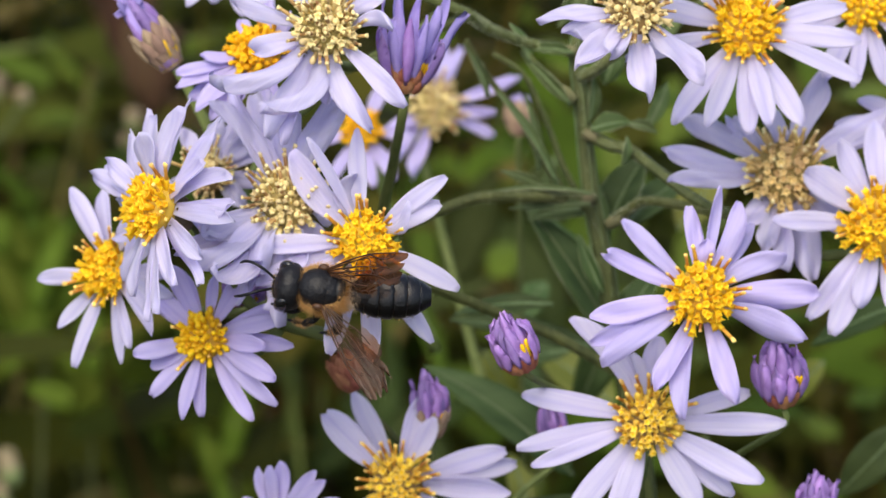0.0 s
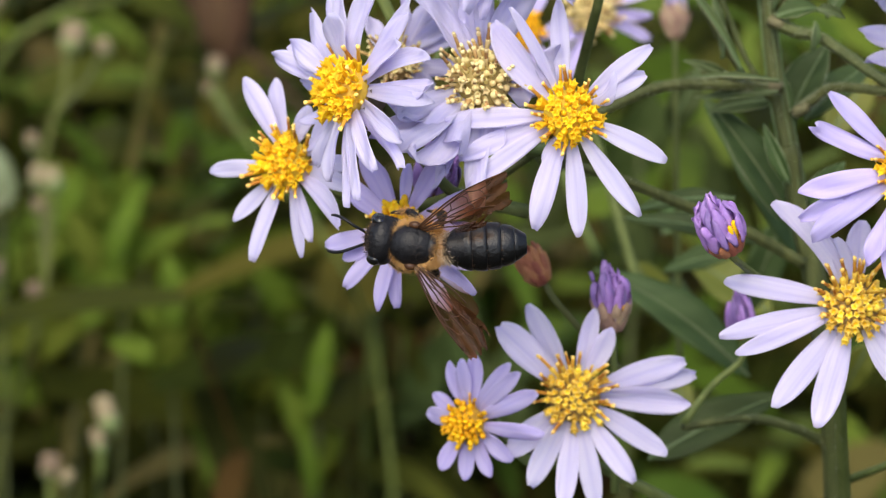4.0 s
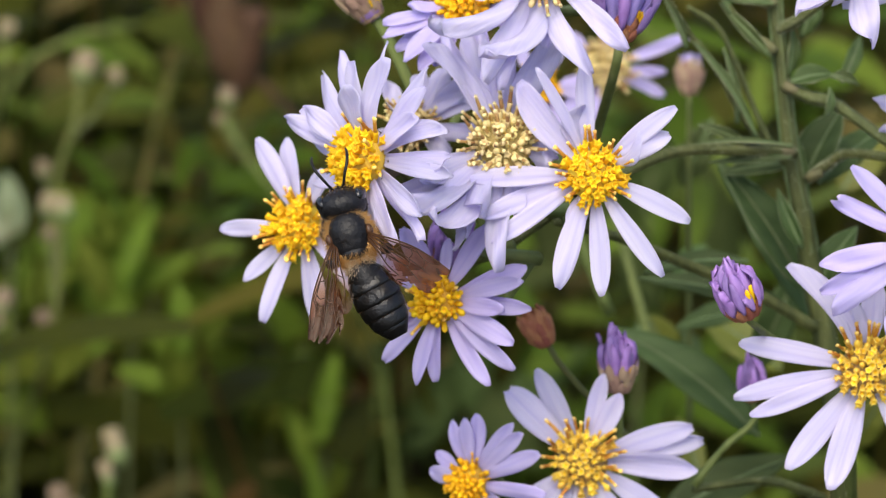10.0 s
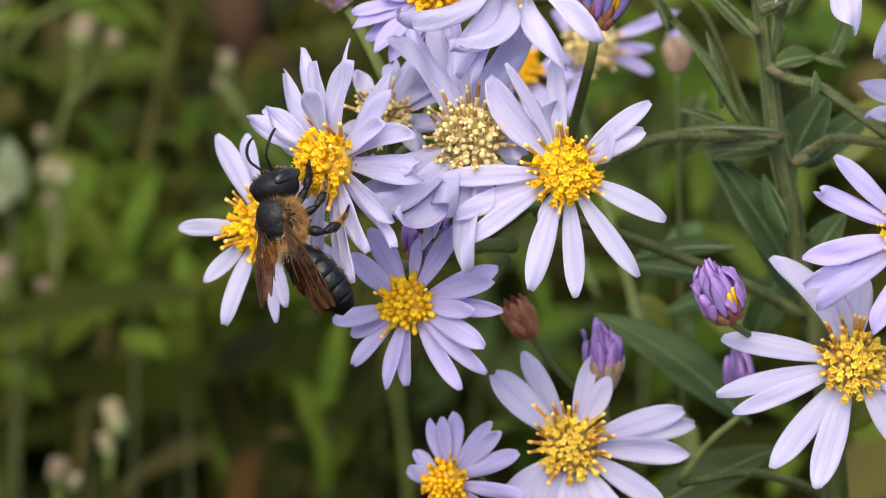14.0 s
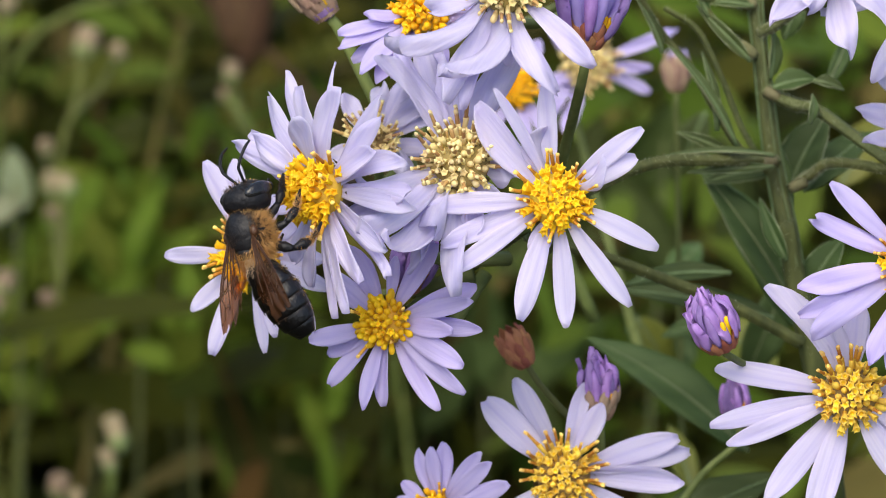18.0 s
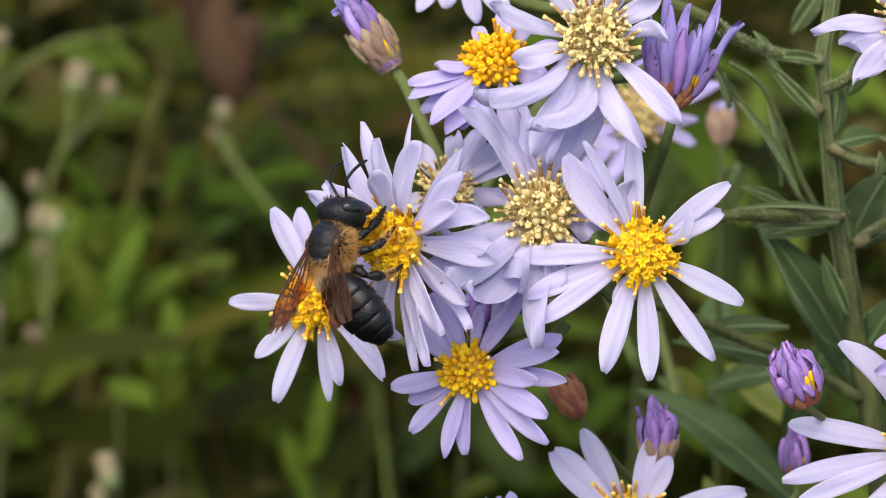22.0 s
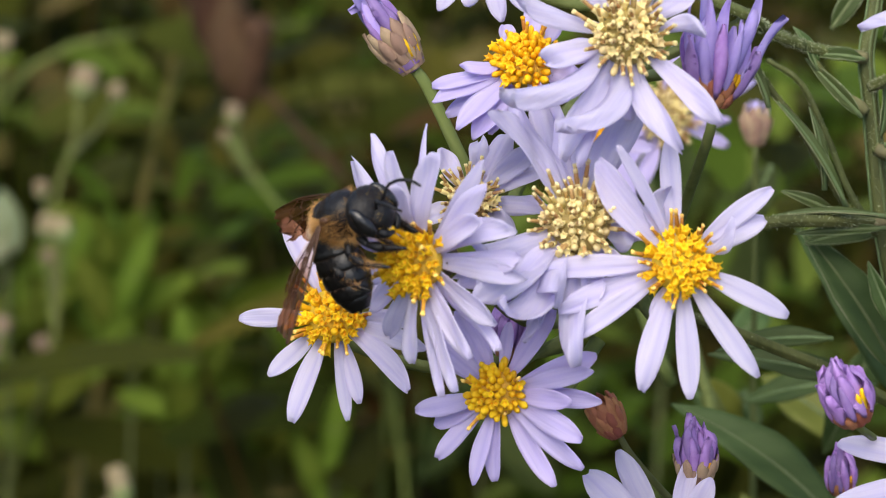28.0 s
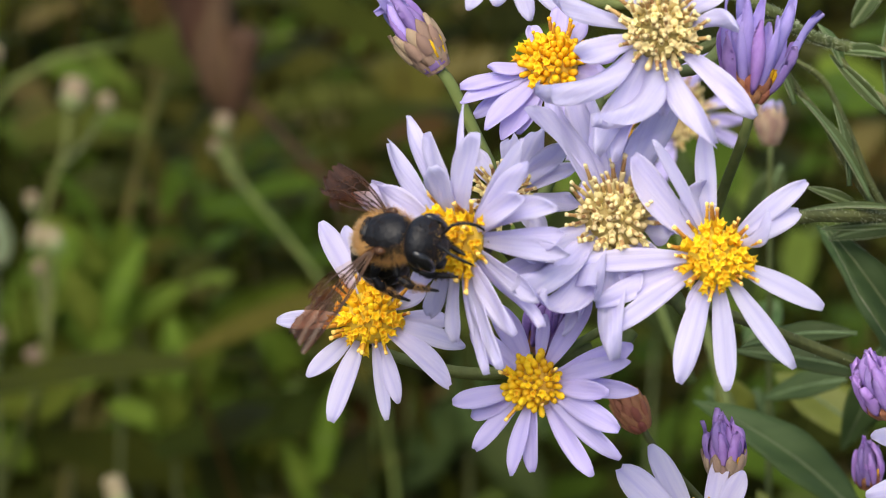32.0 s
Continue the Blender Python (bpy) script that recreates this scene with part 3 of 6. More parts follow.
def leaf(parent, base, tip, width, lift, seed, mat=None, fold=0.25, name="leaf", rim=False):
    """A lance-shaped leaf from base to tip (bouquet millimetres) with a sunken midrib; lift: which way its face looks."""
    rng = random.Random(seed)
    a, b = spot(*base), spot(*tip)
    d = b - a
    long = d.length
    nrm = turned(lift)
    y = nrm.cross(d).normalized()
    zax = d.normalized().cross(y)
    bm = bmesh.new()
    top, low = [], []
    edge = []
    sag = rng.uniform(0.04, 0.12) * long
    for i in range(15):
        s = i / 14
        w = width * 0.001 * 0.5 * (math.sin(math.pi * s ** 0.8) ** 0.9 * 0.97 + 0.03)
        r1, r2 = [], []
        for j in range(7):
            v = j / 3 - 1
            h = fold * abs(v) * w + 0.08 * w * math.sin(s * 17 + v * 2 + seed) * abs(v) - 0.05 * w * (v == 0)
            p = a + d * s + y * (v * w) + zax * (h + sag * math.sin(math.pi * s))
            edge.append(p.copy())
            r1.append(bm.verts.new(p + zax * 0.00014))
            r2.append(bm.verts.new(p - zax * 0.00014))
        top.append(r1)
        low.append(r2)
    for i in range(14):
        for j in range(6):
            bm.faces.new((top[i][j], top[i + 1][j], top[i + 1][j + 1], top[i][j + 1]))
            bm.faces.new((low[i][j + 1], low[i + 1][j + 1], low[i + 1][j], low[i][j]))
        for j in (0, 6):
            q = (top[i][j], low[i][j], low[i + 1][j], top[i + 1][j])
            bm.faces.new(q if j == 0 else tuple(reversed(q)))
    ob = part(name, bm, mat or LEAF, parent)
    rib = bmesh.new()
    tube(rib, [a + d * s + zax * (sag * math.sin(math.pi * s) + 0.0001) for s in (0.0, 0.35, 0.7, 0.98)], [0.0004, 0.0003, 0.0002, 0.0001], 6, 10)
    part("midrib", rib, RIB, ob)
    if rim:
        for j in (0, 6):
            eb = bmesh.new()
            tube(eb, [edge[i * 7 + j] for i in range(0, 15, 2)], [0.00008, 0.00013, 0.00008], 6, 14)
            part("margin", eb, MARGIN, ob, "pale hairy leaf margin")
    return ob


def shoot(parent, name, pts, radii, mat=None, hairs=0, seed=1):
    """A stem or branch through bouquet points, ridged, with short pale hairs."""
    bm = bmesh.new()
    line = tube(bm, [spot(*p) for p in pts], [r * 0.00086 for r in radii], 20, 10 * (len(pts) - 1), 0, 0.09)
    ob = part(name, bm, mat or STEM, parent)
    if hairs:
        rng = random.Random(seed)
        hb = bmesh.new()
        for _ in range(hairs):
            k = rng.randrange(len(line) - 1)
            c = line[k].lerp(line[k + 1], rng.random())
            u = k / (len(line) - 1) * (len(radii) - 1)
            q = min(int(u), len(radii) - 2)
            r = 0.00086 * (radii[q] + (radii[q + 1] - radii[q]) * (u - q))
            d = (line[k + 1] - line[k]).normalized()
            o = d.orthogonal().normalized()
            o = Matrix.Rotation(rng.uniform(0, math.tau), 3, d) @ o
            s = d.cross(o) * 0.00004
            tip = c + o * (r + rng.uniform(0.0003, 0.0006)) + d * rng.uniform(-0.0002, 0.0003)
            hb.faces.new([hb.verts.new(v) for v in (c + o * r * 0.95 - s, c + o * r * 0.95 + s, tip)])
        tagged(part("hairs", hb, HAIR, ob, smooth=False), kind="stuff")
    return ob


# ---- ground, one sheet to the horizon ----
def ground():
    bm = bmesh.new()
    n = 60
    span = [(i / n * 2 - 1) for i in range(n + 1)]
    span = [math.copysign(abs(s) ** 4, s) * 400 for s in span]
    grid = [[bm.verts.new((x, y + 0.8, 0.02 * noise.noise((x * 3, y * 3, 0)) * (abs(x) < 6) - 0.02)) for y in span] for x in span]
    for i in range(n):
        for j in range(n):
            bm.faces.new((grid[i][j], grid[i + 1][j], grid[i + 1][j + 1], grid[i][j + 1]))
    tagged(part("ground", bm, SOIL), "dark soil with leaf litter under the meadow", "ground", kind="structure")


ground()


# ---- meadow behind the bouquet ----
CLUMP = (-0.112, 0.680, 0.478)


def meadow(broad):
    """Weeds and grass behind the flowers: blades and small leaves, thick below, thinning upwards."""
    rng = random.Random(7)
    verts, faces = [], []
    tufts = 0 if broad else 1500

    def blade(base, d, long, width, droop, face):
        y = d.cross(face).normalized()
        k = len(verts)
        p, dd = base.copy(), d.copy()
        steps = 5
        for i in range(steps + 1):
            s = i / steps
            w = width * (0.35 + 0.65 * math.sin(math.pi * min(0.98, 0.15 + 0.85 * s))) * 0.5
            verts.append(p - y * w)
            verts.append(p + y * w)
            dd = (dd + Vector((0, 0, -droop / steps))).normalized()
            p = p + dd * (long / steps)
        for i in range(steps):
            faces.append((k + 2 * i, k + 2 * i + 1, k + 2 * i + 3, k + 2 * i + 2))

    for _ in range(tufts):
        y = rng.uniform(0.75, 2.8)
        half = 0.22 + 0.20 * y
        x = rng.uniform(-half, half)
        tallness = (0.66 - 0.16 * y) * rng.uniform(0.4, 1.0)
        lean = Vector((rng.gauss(0, 0.18), rng.gauss(0, 0.18), 1)).normalized()
        if rng.random() < 0.5:
            blade(Vector((x, y, 0)), lean, tallness * 1.15, rng.uniform(0.003, 0.006), rng.uniform(0, 1.3), Vector((rng.gauss(0, 0.5), -1, 0.2)).normalized())
        else:
            for k in range(10):
                h = tallness * (0.25 + 0.75 * k / 9)
                a = k * 2.4 + rng.uniform(0, 1)
                d = Vector((math.cos(a), math.sin(a), rng.uniform(0.0, 0.9))).normalized()
                blade(lean * h + Vector((x, y, 0)), d, rng.uniform(0.03, 0.10), rng.uniform(0.010, 0.032), rng.uniform(0.2, 1.4), Vector((rng.gauss(0, 0.3), rng.gauss(-0.2, 0.3), 1)).normalized())
            blade(Vector((x, y, 0)), lean, tallness, 0.003, 0.0, Vector((0, -1, 0)))
    if broad:
        verts, faces = [], []
        for _ in range(620):
            y = rng.uniform(0.8, 2.1)
            half = 0.16 + 0.14 * y
            a = rng.uniform(0, math.tau)
            d = Vector((math.cos(a), math.sin(a), rng.uniform(-0.3, 0.6))).normalized()
            z = (0.70 - 0.28 * y) * rng.uniform(0.66, 1.0)
            if _ % 4 == 0:
                y = rng.uniform(0.5, 1.0)
                half, z = 0.14, 0.8 - 0.466 * y + rng.uniform(-0.14, 0.10)
            x = rng.uniform(-half, half) + 0.16 * (_ % 4 == 0)
            if _ % 13 == 1:
                x, y, z = rng.gauss(CLUMP[0], 0.04), CLUMP[1] + 0.28 + rng.gauss(0, 0.08), CLUMP[2] - 0.12 + rng.gauss(0, 0.03)
            blade(Vector((x, y, z)), d, rng.uniform(0.022, 0.050), rng.uniform(0.007, 0.016), rng.uniform(0.2, 1.2), Vector((rng.gauss(0, 0.3), rng.gauss(-0.3, 0.3), 1)).normalized())
    me = bpy.data.meshes.new("meadow")
    me.from_pydata([tuple(v) for v in verts], [], faces)
    me.materials.append(MEADOW_LIGHT if broad else MEADOW)
    for p in me.polygons:
        p.use_smooth = True
    if broad:
        tagged(new("broad_leaves", me), "broad fresh green weed leaves among the grass, out of focus", "foliage", kind="stuff")
    else:
        tagged(new("meadow", me), "dense dark green meadow weeds and grass, out of focus", "foliage", kind="stuff")


meadow(False)
meadow(True)


def wide_meadow():
    """The same low weeds and grass all round, thinner away from the flowers."""
    rng = random.Random(19)
    verts, faces = [], []

    def blade(base, d, long, width, droop):
        side = d.cross(Vector((rng.gauss(0, 1), rng.gauss(0, 1), 0.3))).normalized() * width * 0.5
        k = len(verts)
        p, dd = base, d
        for i in range(4):
            w = (0.6, 1.0, 0.8, 0.1)[i]
            verts.extend((p - side * w, p + side * w))
            dd = (dd + Vector((0, 0, -droop / 3))).normalized()
            p = p + dd * (long / 3)
        faces.extend((k + 2 * i, k + 2 * i + 1, k + 2 * i + 3, k + 2 * i + 2) for i in range(3))

    for _ in range(14000):
        x, y = rng.gauss(0, 1.9), rng.gauss(0.9, 1.9)
        if (y > 0.6 and y < 2.9 and abs(x) < 0.22 + 0.2 * y):
            continue
        tall = rng.uniform(0.12, 0.42) * (0.35 if abs(x) < 0.5 and -1.2 < y < 0.7 else 1.0)
        foot = Vector((x, y, -0.01))
        lean = Vector((rng.gauss(0, 0.2), rng.gauss(0, 0.2), 1)).normalized()
        if rng.random() < 0.5:
            for _k in range(3):
                blade(foot, (lean + Vector((rng.gauss(0, 0.25), rng.gauss(0, 0.25), 0))).normalized(), tall * 1.15, rng.uniform(0.004, 0.008), rng.uniform(0, 1.3))
        else:
            blade(foot, lean, tall, 0.004, 0.0)
            for k in range(7):
                a = k * 2.4 + rng.uniform(0, 1)
                blade(foot + lean * tall * (0.25 + 0.1 * k), Vector((math.cos(a), math.sin(a), rng.uniform(0, 0.9))).normalized(), rng.uniform(0.03, 0.1), rng.uniform(0.012, 0.03), rng.uniform(0.2, 1.4))
    me = bpy.data.meshes.new("meadow")
    me.from_pydata([tuple(v) for v in verts], [], faces)
    me.materials.append(MEADOW)
    tagged(new("meadow", me), "low green meadow weeds and grass all around the flowers", "foliage", kind="stuff")


wide_meadow()


def weed(pts, radius, heads, label, seed, tone, long=1.0):
    """A thin upright weed far behind: a bent stem, small forked bud heads."""
    ob = new("weed")
    tagged(ob, label, "weed", "weeds behind the flowers")
    foot = spot(*pts[-1])
    ob.matrix_basis = Matrix.Translation((foot.x, foot.y, 0))
    bm = bmesh.new()
    inv = ob.matrix_basis.inverted()
    raw = [inv @ spot(*p) for p in pts] + [Vector((0, 0.02, -0.02))]
    line = [raw[0]]
    for a, b in zip(raw, raw[1:]):
        k = max(1, int((b - a).length / 0.02))
        line += [a.lerp(b, (i + 1) / k) for i in range(k)]
    tube(bm, line, [radius * 0.0007, radius * 0.001], 8, len(line))
    part("weed_stem", bm, tone if tone == DRY else WEED_STEM, ob)
    rng = random.Random(seed)
    for x, y, z, s in heads:
        c = inv @ spot(x, y, z)
        near = min((smooth_path(line, 60)), key=lambda q: (q - c - Vector((0, 0, -0.03))).length)
        b = bmesh.new()
        tube(b, [near, near.lerp(c, 0.6) + Vector((0, 0, -0.003)), c], [0.0012, 0.0009, 0.0009], 6)
        part("twig", b, STEM, ob)
        b = bmesh.new()
        q = s * 0.00108
        lathe(b, [(q * 0.25, -q), (q * 0.75, -q * 0.5), (q * 0.85, q * 0.1), (q * 0.72, q * 0.55), (q * 0.8, q * 0.95), (q * 0.45, q * 1.15), (q * 0.1, q * 1.0)], 10)
        for f in b.faces:
            f.material_index = int(f.calc_center_median().z < q * 0.15)
        h = part("seed_head", b, [tone, GREEN_HEAD if tone == TAN else tone], ob)
        h.matrix_basis = pose(c.x, c.y, c.z, rng.uniform(-20, 20), rng.uniform(-20, 20), 0) @ Matrix.Diagonal((1, 1, long, 1))
    return ob


WEED_STEM = organic("weed_stem_green", (0.075, 0.098, 0.018), (0.135, 0.16, 0.036), 0.7, 300, 0.4)
DRY = organic("dry_stalk", (0.030, 0.015, 0.007), (0.075, 0.036, 0.016), 0.8, 200, 0.4)
RUST = organic("seed_head_rust", (0.07, 0.045, 0.016), (0.16, 0.10, 0.04), 0.8, 300, 0.5, 0.1, vary=0.2)
TAN = organic("seed_head_tan", (0.15, 0.112, 0.062), (0.33, 0.255, 0.16), 0.8, 300, 0.5, 0.1, vary=0.2)
GREEN_HEAD = organic("seed_head_green", (0.10, 0.13, 0.04), (0.26, 0.30, 0.12), 0.8, 300, 0.5, 0.1, vary=0.2)

weed([(-132.2, 65.1, -750), (-132.6, 52.1, -750), (-138.5, 36.5, -750), (-141.4, 24.0, -750), (-140.5, 10.4, -750), (-138.9, -4.2, -750), (-141.4, -25.0, -750), (-144.3, -38.6, -750), (-165.9, -66.3, -870), (-177.9, -99.3, -885)], 1.6, [(-130.1, 69.6, -750, 5.5), (-118.4, 66.3, -750, 3.4), (-145.1, 32.1, -750, 3.0), (-143.0, 18.8, -750, 4.2), (-137.6, 17.9, -750, 4.2), (-143.0, 7.9, -750, 2.8), (-144.3, -23.4, -750, 3.4)], "thin forked green weed stem with tan bud heads", 1, TAN)
weed([(-159.5, 79.5, -755), (-161.2, 67.0, -755), (-169.3, 47.2, -785), (-178.7, 4.3, -800)], 1.6, [(-159.5, 83.7, -755, 3.8)], "thin green weed stem leaning with a small tan bud", 2, TAN)
weed([(-78.6, 52.7, -740), (-74.5, 43.8, -740), (-64.9, 31.0, -740), (-46.3, 8.3, -740), (-29.8, -16.6, -740), (-20.6, -43.9, -815), (-14.2, -102.0, -830)], 1.5, [(-76.9, 58.3, -740, 3.6), (-79.8, 50.5, -740, 2.3)], "leaning green weed stem with tan buds", 3, TAN)
weed([(-105.2, -71.7, -587), (-107.7, -84.6, -602), (-109.6, -100.7, -617)], 1.6, [(-103.4, -61.0, -587, 3.8), (-106.1, -69.3, -587, 2.7)], "short weed with a long tan seed head", 4, TAN, 1.45)
weed([(-121.9, -81.6, -587), (-123.5, -95.6, -602)], 1.6, [(-121.9, -77.3, -587, 3.8), (-116.8, -80.6, -587, 2.6)], "short weed with tan seed heads", 5, TAN)
weed([(-21.6, -27.6, -880), (-23.0, -46.0, -880), (-25.4, -70.5, -910), (-28.5, -109.3, -925)], 2.3, [], "upright yellowish green stalk out of focus", 6, TAN)
weed([(-9.4, -35.0, -900), (-10.8, -51.4, -900), (-12.4, -76.3, -930), (-13.5, -110.9, -945)], 1.7, [], "upright yellowish green stalk out of focus", 11, TAN)
weed([(-33.2, -74.7, -900), (-34.0, -85.0, -915), (-35.8, -109.7, -930)], 1.2, [(-33.4, -60.7, -900, 3.3), (-33.6, -69.6, -900, 3.3)], "weed with a narrow rusty brown seed head", 10, RUST, 2.0)
weed([(-156.9, -21.0, -700), (-160.1, -32.4, -715), (-162.9, -65.7, -730)], 1.5, [(-154.1, -16.0, -700, 4.3), (-156.1, -23.2, -700, 3.0)], "thin weed with pale tan buds", 8, TAN)
weed([(-127.1, 100.8, -960), (-154.4, 96.0, -960), (-174.9, 84.8, -960), (-185.1, 70.6, -960), (-198.3, 53.3, -1020), (-203.3, 10.3, -1035)], 2.0, [], "arching blade of pale grass out of focus", 12, TAN)
weed([(-54.6, 104.7, -960), (-74.0, 102.8, -960), (-93.5, 97.4, -960), (-110.6, 85.3, -960), (-120.3, 58.5, -960), (-130.1, 28.2, -1035), (-132.9, -10.3, -1050)], 1.2, [], "arching blade of pale grass out of focus", 13, TAN)
weed([(-53.4, -38.1, -930), (-67.8, -47.7, -930), (-76.8, -59.6, -930), (-84.6, -83.6, -975), (-87.5, -114.3, -990)], 1.4, [], "arching blade of yellow green grass out of focus", 14, TAN)
weed([(-104, 130, -886), (-91, 100, -886), (-79, 80, -887), (-60, 60, -889), (-36, 34, -895), (-10, -10, -910)], 2.3, [(-100, 122, -886, 10), (-95, 114, -886, 10), (-93, 106, -886, 10), (-88, 102, -886, 10), (-86, 94, -886, 10), (-82, 89, -886, 9), (-78, 82, -886, 8)], "dry reddish brown stalk with a withered head", 7, DRY, 2.2)


def herb(foot, leaves, label, seed, mat=None):
    """A broad-leaved weed far behind: an upright stem with large pointed leaves (centre in bouquet millimetres, length, width, turn in degrees)."""
    rng = random.Random(seed)
    ob = new("weed")
    tagged(ob, label, "weed", "broad-leaved weeds behind the flowers")
    base = spot(*foot)
    ob.matrix_basis = Matrix.Translation((base.x, base.y, 0))
    inv = ob.matrix_basis.inverted()
    bm = bmesh.new()
    top = inv @ spot(*max(leaves, key=lambda q: q[1])[:3])
    tube(bm, [Vector((0, 0.02, -0.02)), Vector((top.x * 0.3, top.y * 0.3, top.z * 0.5)), top], [0.0014, 0.0011, 0.0008], 8, 12)
    part("weed_stem", bm, STEM, ob)
    for a, b, c, long, width, turn in leaves:
        u = turned((math.cos(radians(turn)), math.sin(radians(turn)), rng.uniform(-0.35, 0.35))).normalized()
        nrm = turned((rng.gauss(0, 0.25), 0.35 + rng.gauss(0, 0.2), 0.8))
        y = nrm.cross(u).normalized()
        z = u.cross(y)
        c0 = inv @ spot(a, b, c)
        bm = bmesh.new()
        rows = []
        for i in range(11):
            q = i / 10
            w = width * MM * 0.5 * (math.sin(math.pi * q ** 0.85) ** 0.8 + 0.03)
            rows.append([bm.verts.new(c0 + u * (long * MM * (q - 0.5)) + y * (v * w) + z * (0.22 * abs(v) * w - 0.06 * long * MM * (q - 0.4) ** 2 * 4 + 0.06 * w * math.sin(q * 20 + 3 * v))) for v in (-1, -0.5, 0, 0.5, 1)])
        for p, q in zip(rows, rows[1:]):
            for j in range(4):
                bm.faces.new((p[j], q[j], q[j + 1], p[j + 1]))
        bmesh.ops.solidify(bm, geom=bm.faces[:], thickness=0.0005)
        part("leaf", bm, mat or HERB, ob)


MM = 0.001
herb((-150, -200, -900), [(-157, 2, -900, 60, 24, 60), (-140, -10, -905, 55, 26, 120), (-165, -12, -895, 50, 24, 30), (-150, -26, -900, 60, 26, -20), (-128, 6, -915, 45, 20, 80), (-146, 18, -910, 40, 18, 140)], "leafy green weed with soft broad leaves", 21)
herb((-180, -200, -880), [(-182, -30, -880, 55, 24, 70), (-170, -42, -880, 50, 24, 10), (-188, -8, -885, 45, 20, 110), (-176, -55, -880, 50, 24, -40)], "leafy green weed with soft broad leaves", 22)
herb((-110, -220, -960), [(-122, -14, -960, 60, 24, 40), (-104, -24, -960, 55, 22, 130), (-112, -44, -955, 60, 26, 85), (-92, -42, -960, 55, 22, 60), (-128, -40, -955, 50, 22, 150)], "leafy green weed with soft broad leaves", 23)
herb((-60, -240, -940), [(-74, -10, -945, 50, 18, 30), (-62, -30, -940, 55, 20, 120), (-48, -58, -940, 50, 20, 60), (-70, -62, -940, 45, 20, 150), (-40, -30, -945, 45, 18, 80)], "leafy green weed with narrow pointed leaves", 24)
herb((10, -240, -900), [(0, -60, -900, 50, 20, 60), (26, -66, -900, 55, 22, 130), (14, -40, -905, 50, 18, 90), (44, -50, -905, 50, 20, 40)], "leafy green weed low behind the stems", 25, HERB_COOL)
herb((60, -240, -760), [(48, 20, -760, 50, 20, 70), (70, 4, -760, 55, 22, 120), (80, 34, -765, 50, 20, 60), (104, 16, -770, 55, 22, 100), (36, -6, -765, 45, 18, 20)], "leafy green weed behind the aster stem", 26, HERB_COOL)
herb((-172, -220, -860), [(-171, 22, -862, 26, 14, 100), (-176, 12, -862, 22, 12, 40)], "weed with pale silvery green young leaves", 27, HERB_PALE)
herb((-100.0, -189.4, -820), [(-99.5, -23.1, -820, 32, 12, 95), (-107.9, -32.0, -825, 32, 11, 128), (-91.0, -33.3, -830, 32, 11, 55), (-100.0, -44.0, -820, 34, 13, 85), (-113.6, -46.4, -825, 30, 11, 160), (-85.2, -48.8, -830, 30, 11, 20)], "leafy green weed with pointed upright leaves", 28)
herb((-132.5, -195.1, -860), [(-121.1, 2.3, -860, 42, 13, 70), (-135.3, -6.8, -865, 40, 14, 120), (-112.9, -6.8, -870, 37, 12, 30), (-129.1, -22.7, -860, 40, 13, 60), (-144.4, -41.0, -865, 37, 13, 40)], "leafy green weed with soft broad leaves", 29)
herb((-49.7, -190.8, -830), [(-43.0, -55.5, -830, 41, 10, 80), (-53.2, -71.3, -835, 39, 10, 110), (-36.7, -80.5, -840, 37, 10, 70), (-47.5, -91.0, -830, 34, 10, 95)], "leafy green weed with narrow pointed leaves", 30)

# ---- the aster plant: main stem, branches and leaves ----
plant = tagged(new("aster_plant"), "tall green aster plant with hairy ridged stems and lance leaves", "plant")
plant.matrix_basis = pose(0, 0, 0)
shoot(plant, "main_stem", [(53.7, 54.2, -44.0), (52.9, 48.1, -44.0), (51.8, 41.5, -44.0), (52.5, 34.1, -44.0), (53.2, 27.9, -45.0), (54.4, 18.0, -46.0), (56.2, 8.9, -47.0), (57.7, 1.0, -49.0), (66, -46, -66), (75, -180, -140), (88, -420, -260), (95, -755, -352)], [1.15, 1.2, 1.25, 1.35, 1.45, 1.6, 1.8, 1.95, 2.4, 2.9, 3.2, 3.4], STEM, 2600, 1)
for dx in (-1.0, 1.0, 0.3):
    bm = bmesh.new()
    tube(bm, [spot(x + dx * w * 0.86, y, z + (0.2 if abs(dx) == 1 else w * 0.85)) for x, y, z, w in ((53.7, 54.2, -44.0, 1.15), (52.9, 48.1, -44.0, 1.20), (51.8, 41.5, -44.0, 1.25), (52.5, 34.1, -44.0, 1.35), (53.2, 27.9, -45.0, 1.45), (54.4, 18.0, -46.0, 1.60), (56.2, 8.9, -47.0, 1.80), (57.7, 1.0, -49.0, 1.95))], [0.00015, 0.00022], 6, 60)
    part("stem_ridge", bm, RIB, plant, "pale raised ridge along the stem")
shoot(plant, "branch", [(54.8, 17.1, -43.0), (50.3, 17.3, -40.0), (45.6, 17.3, -37.0), (34, 16.6, -30), (20, 10, -20), (8, 2, -14)], [1.15, 1.05, 1.0, 1.0, 0.9, 0.8], STEM_WARM, 900, 2)
shoot(plant, "branch", [(53.2, 28.0, -43.0), (57.1, 25.8, -40.0), (60.9, 24.5, -37.0), (70, 17, -28), (76, 14, -20)], [1.2, 1.05, 1.0, 0.95, 0.9], STEM_WARM, 900, 3)
shoot(plant, "branch", [(51.7, 41.2, -43.0), (46.7, 41.7, -41.0), (41.2, 43.0, -38.0), (36.5, 44.7, -35.0), (33, 46.5, -30), (24, 50, -28)], [0.95, 0.9, 0.9, 0.95, 0.95, 0.9], STEM, 1100, 4)
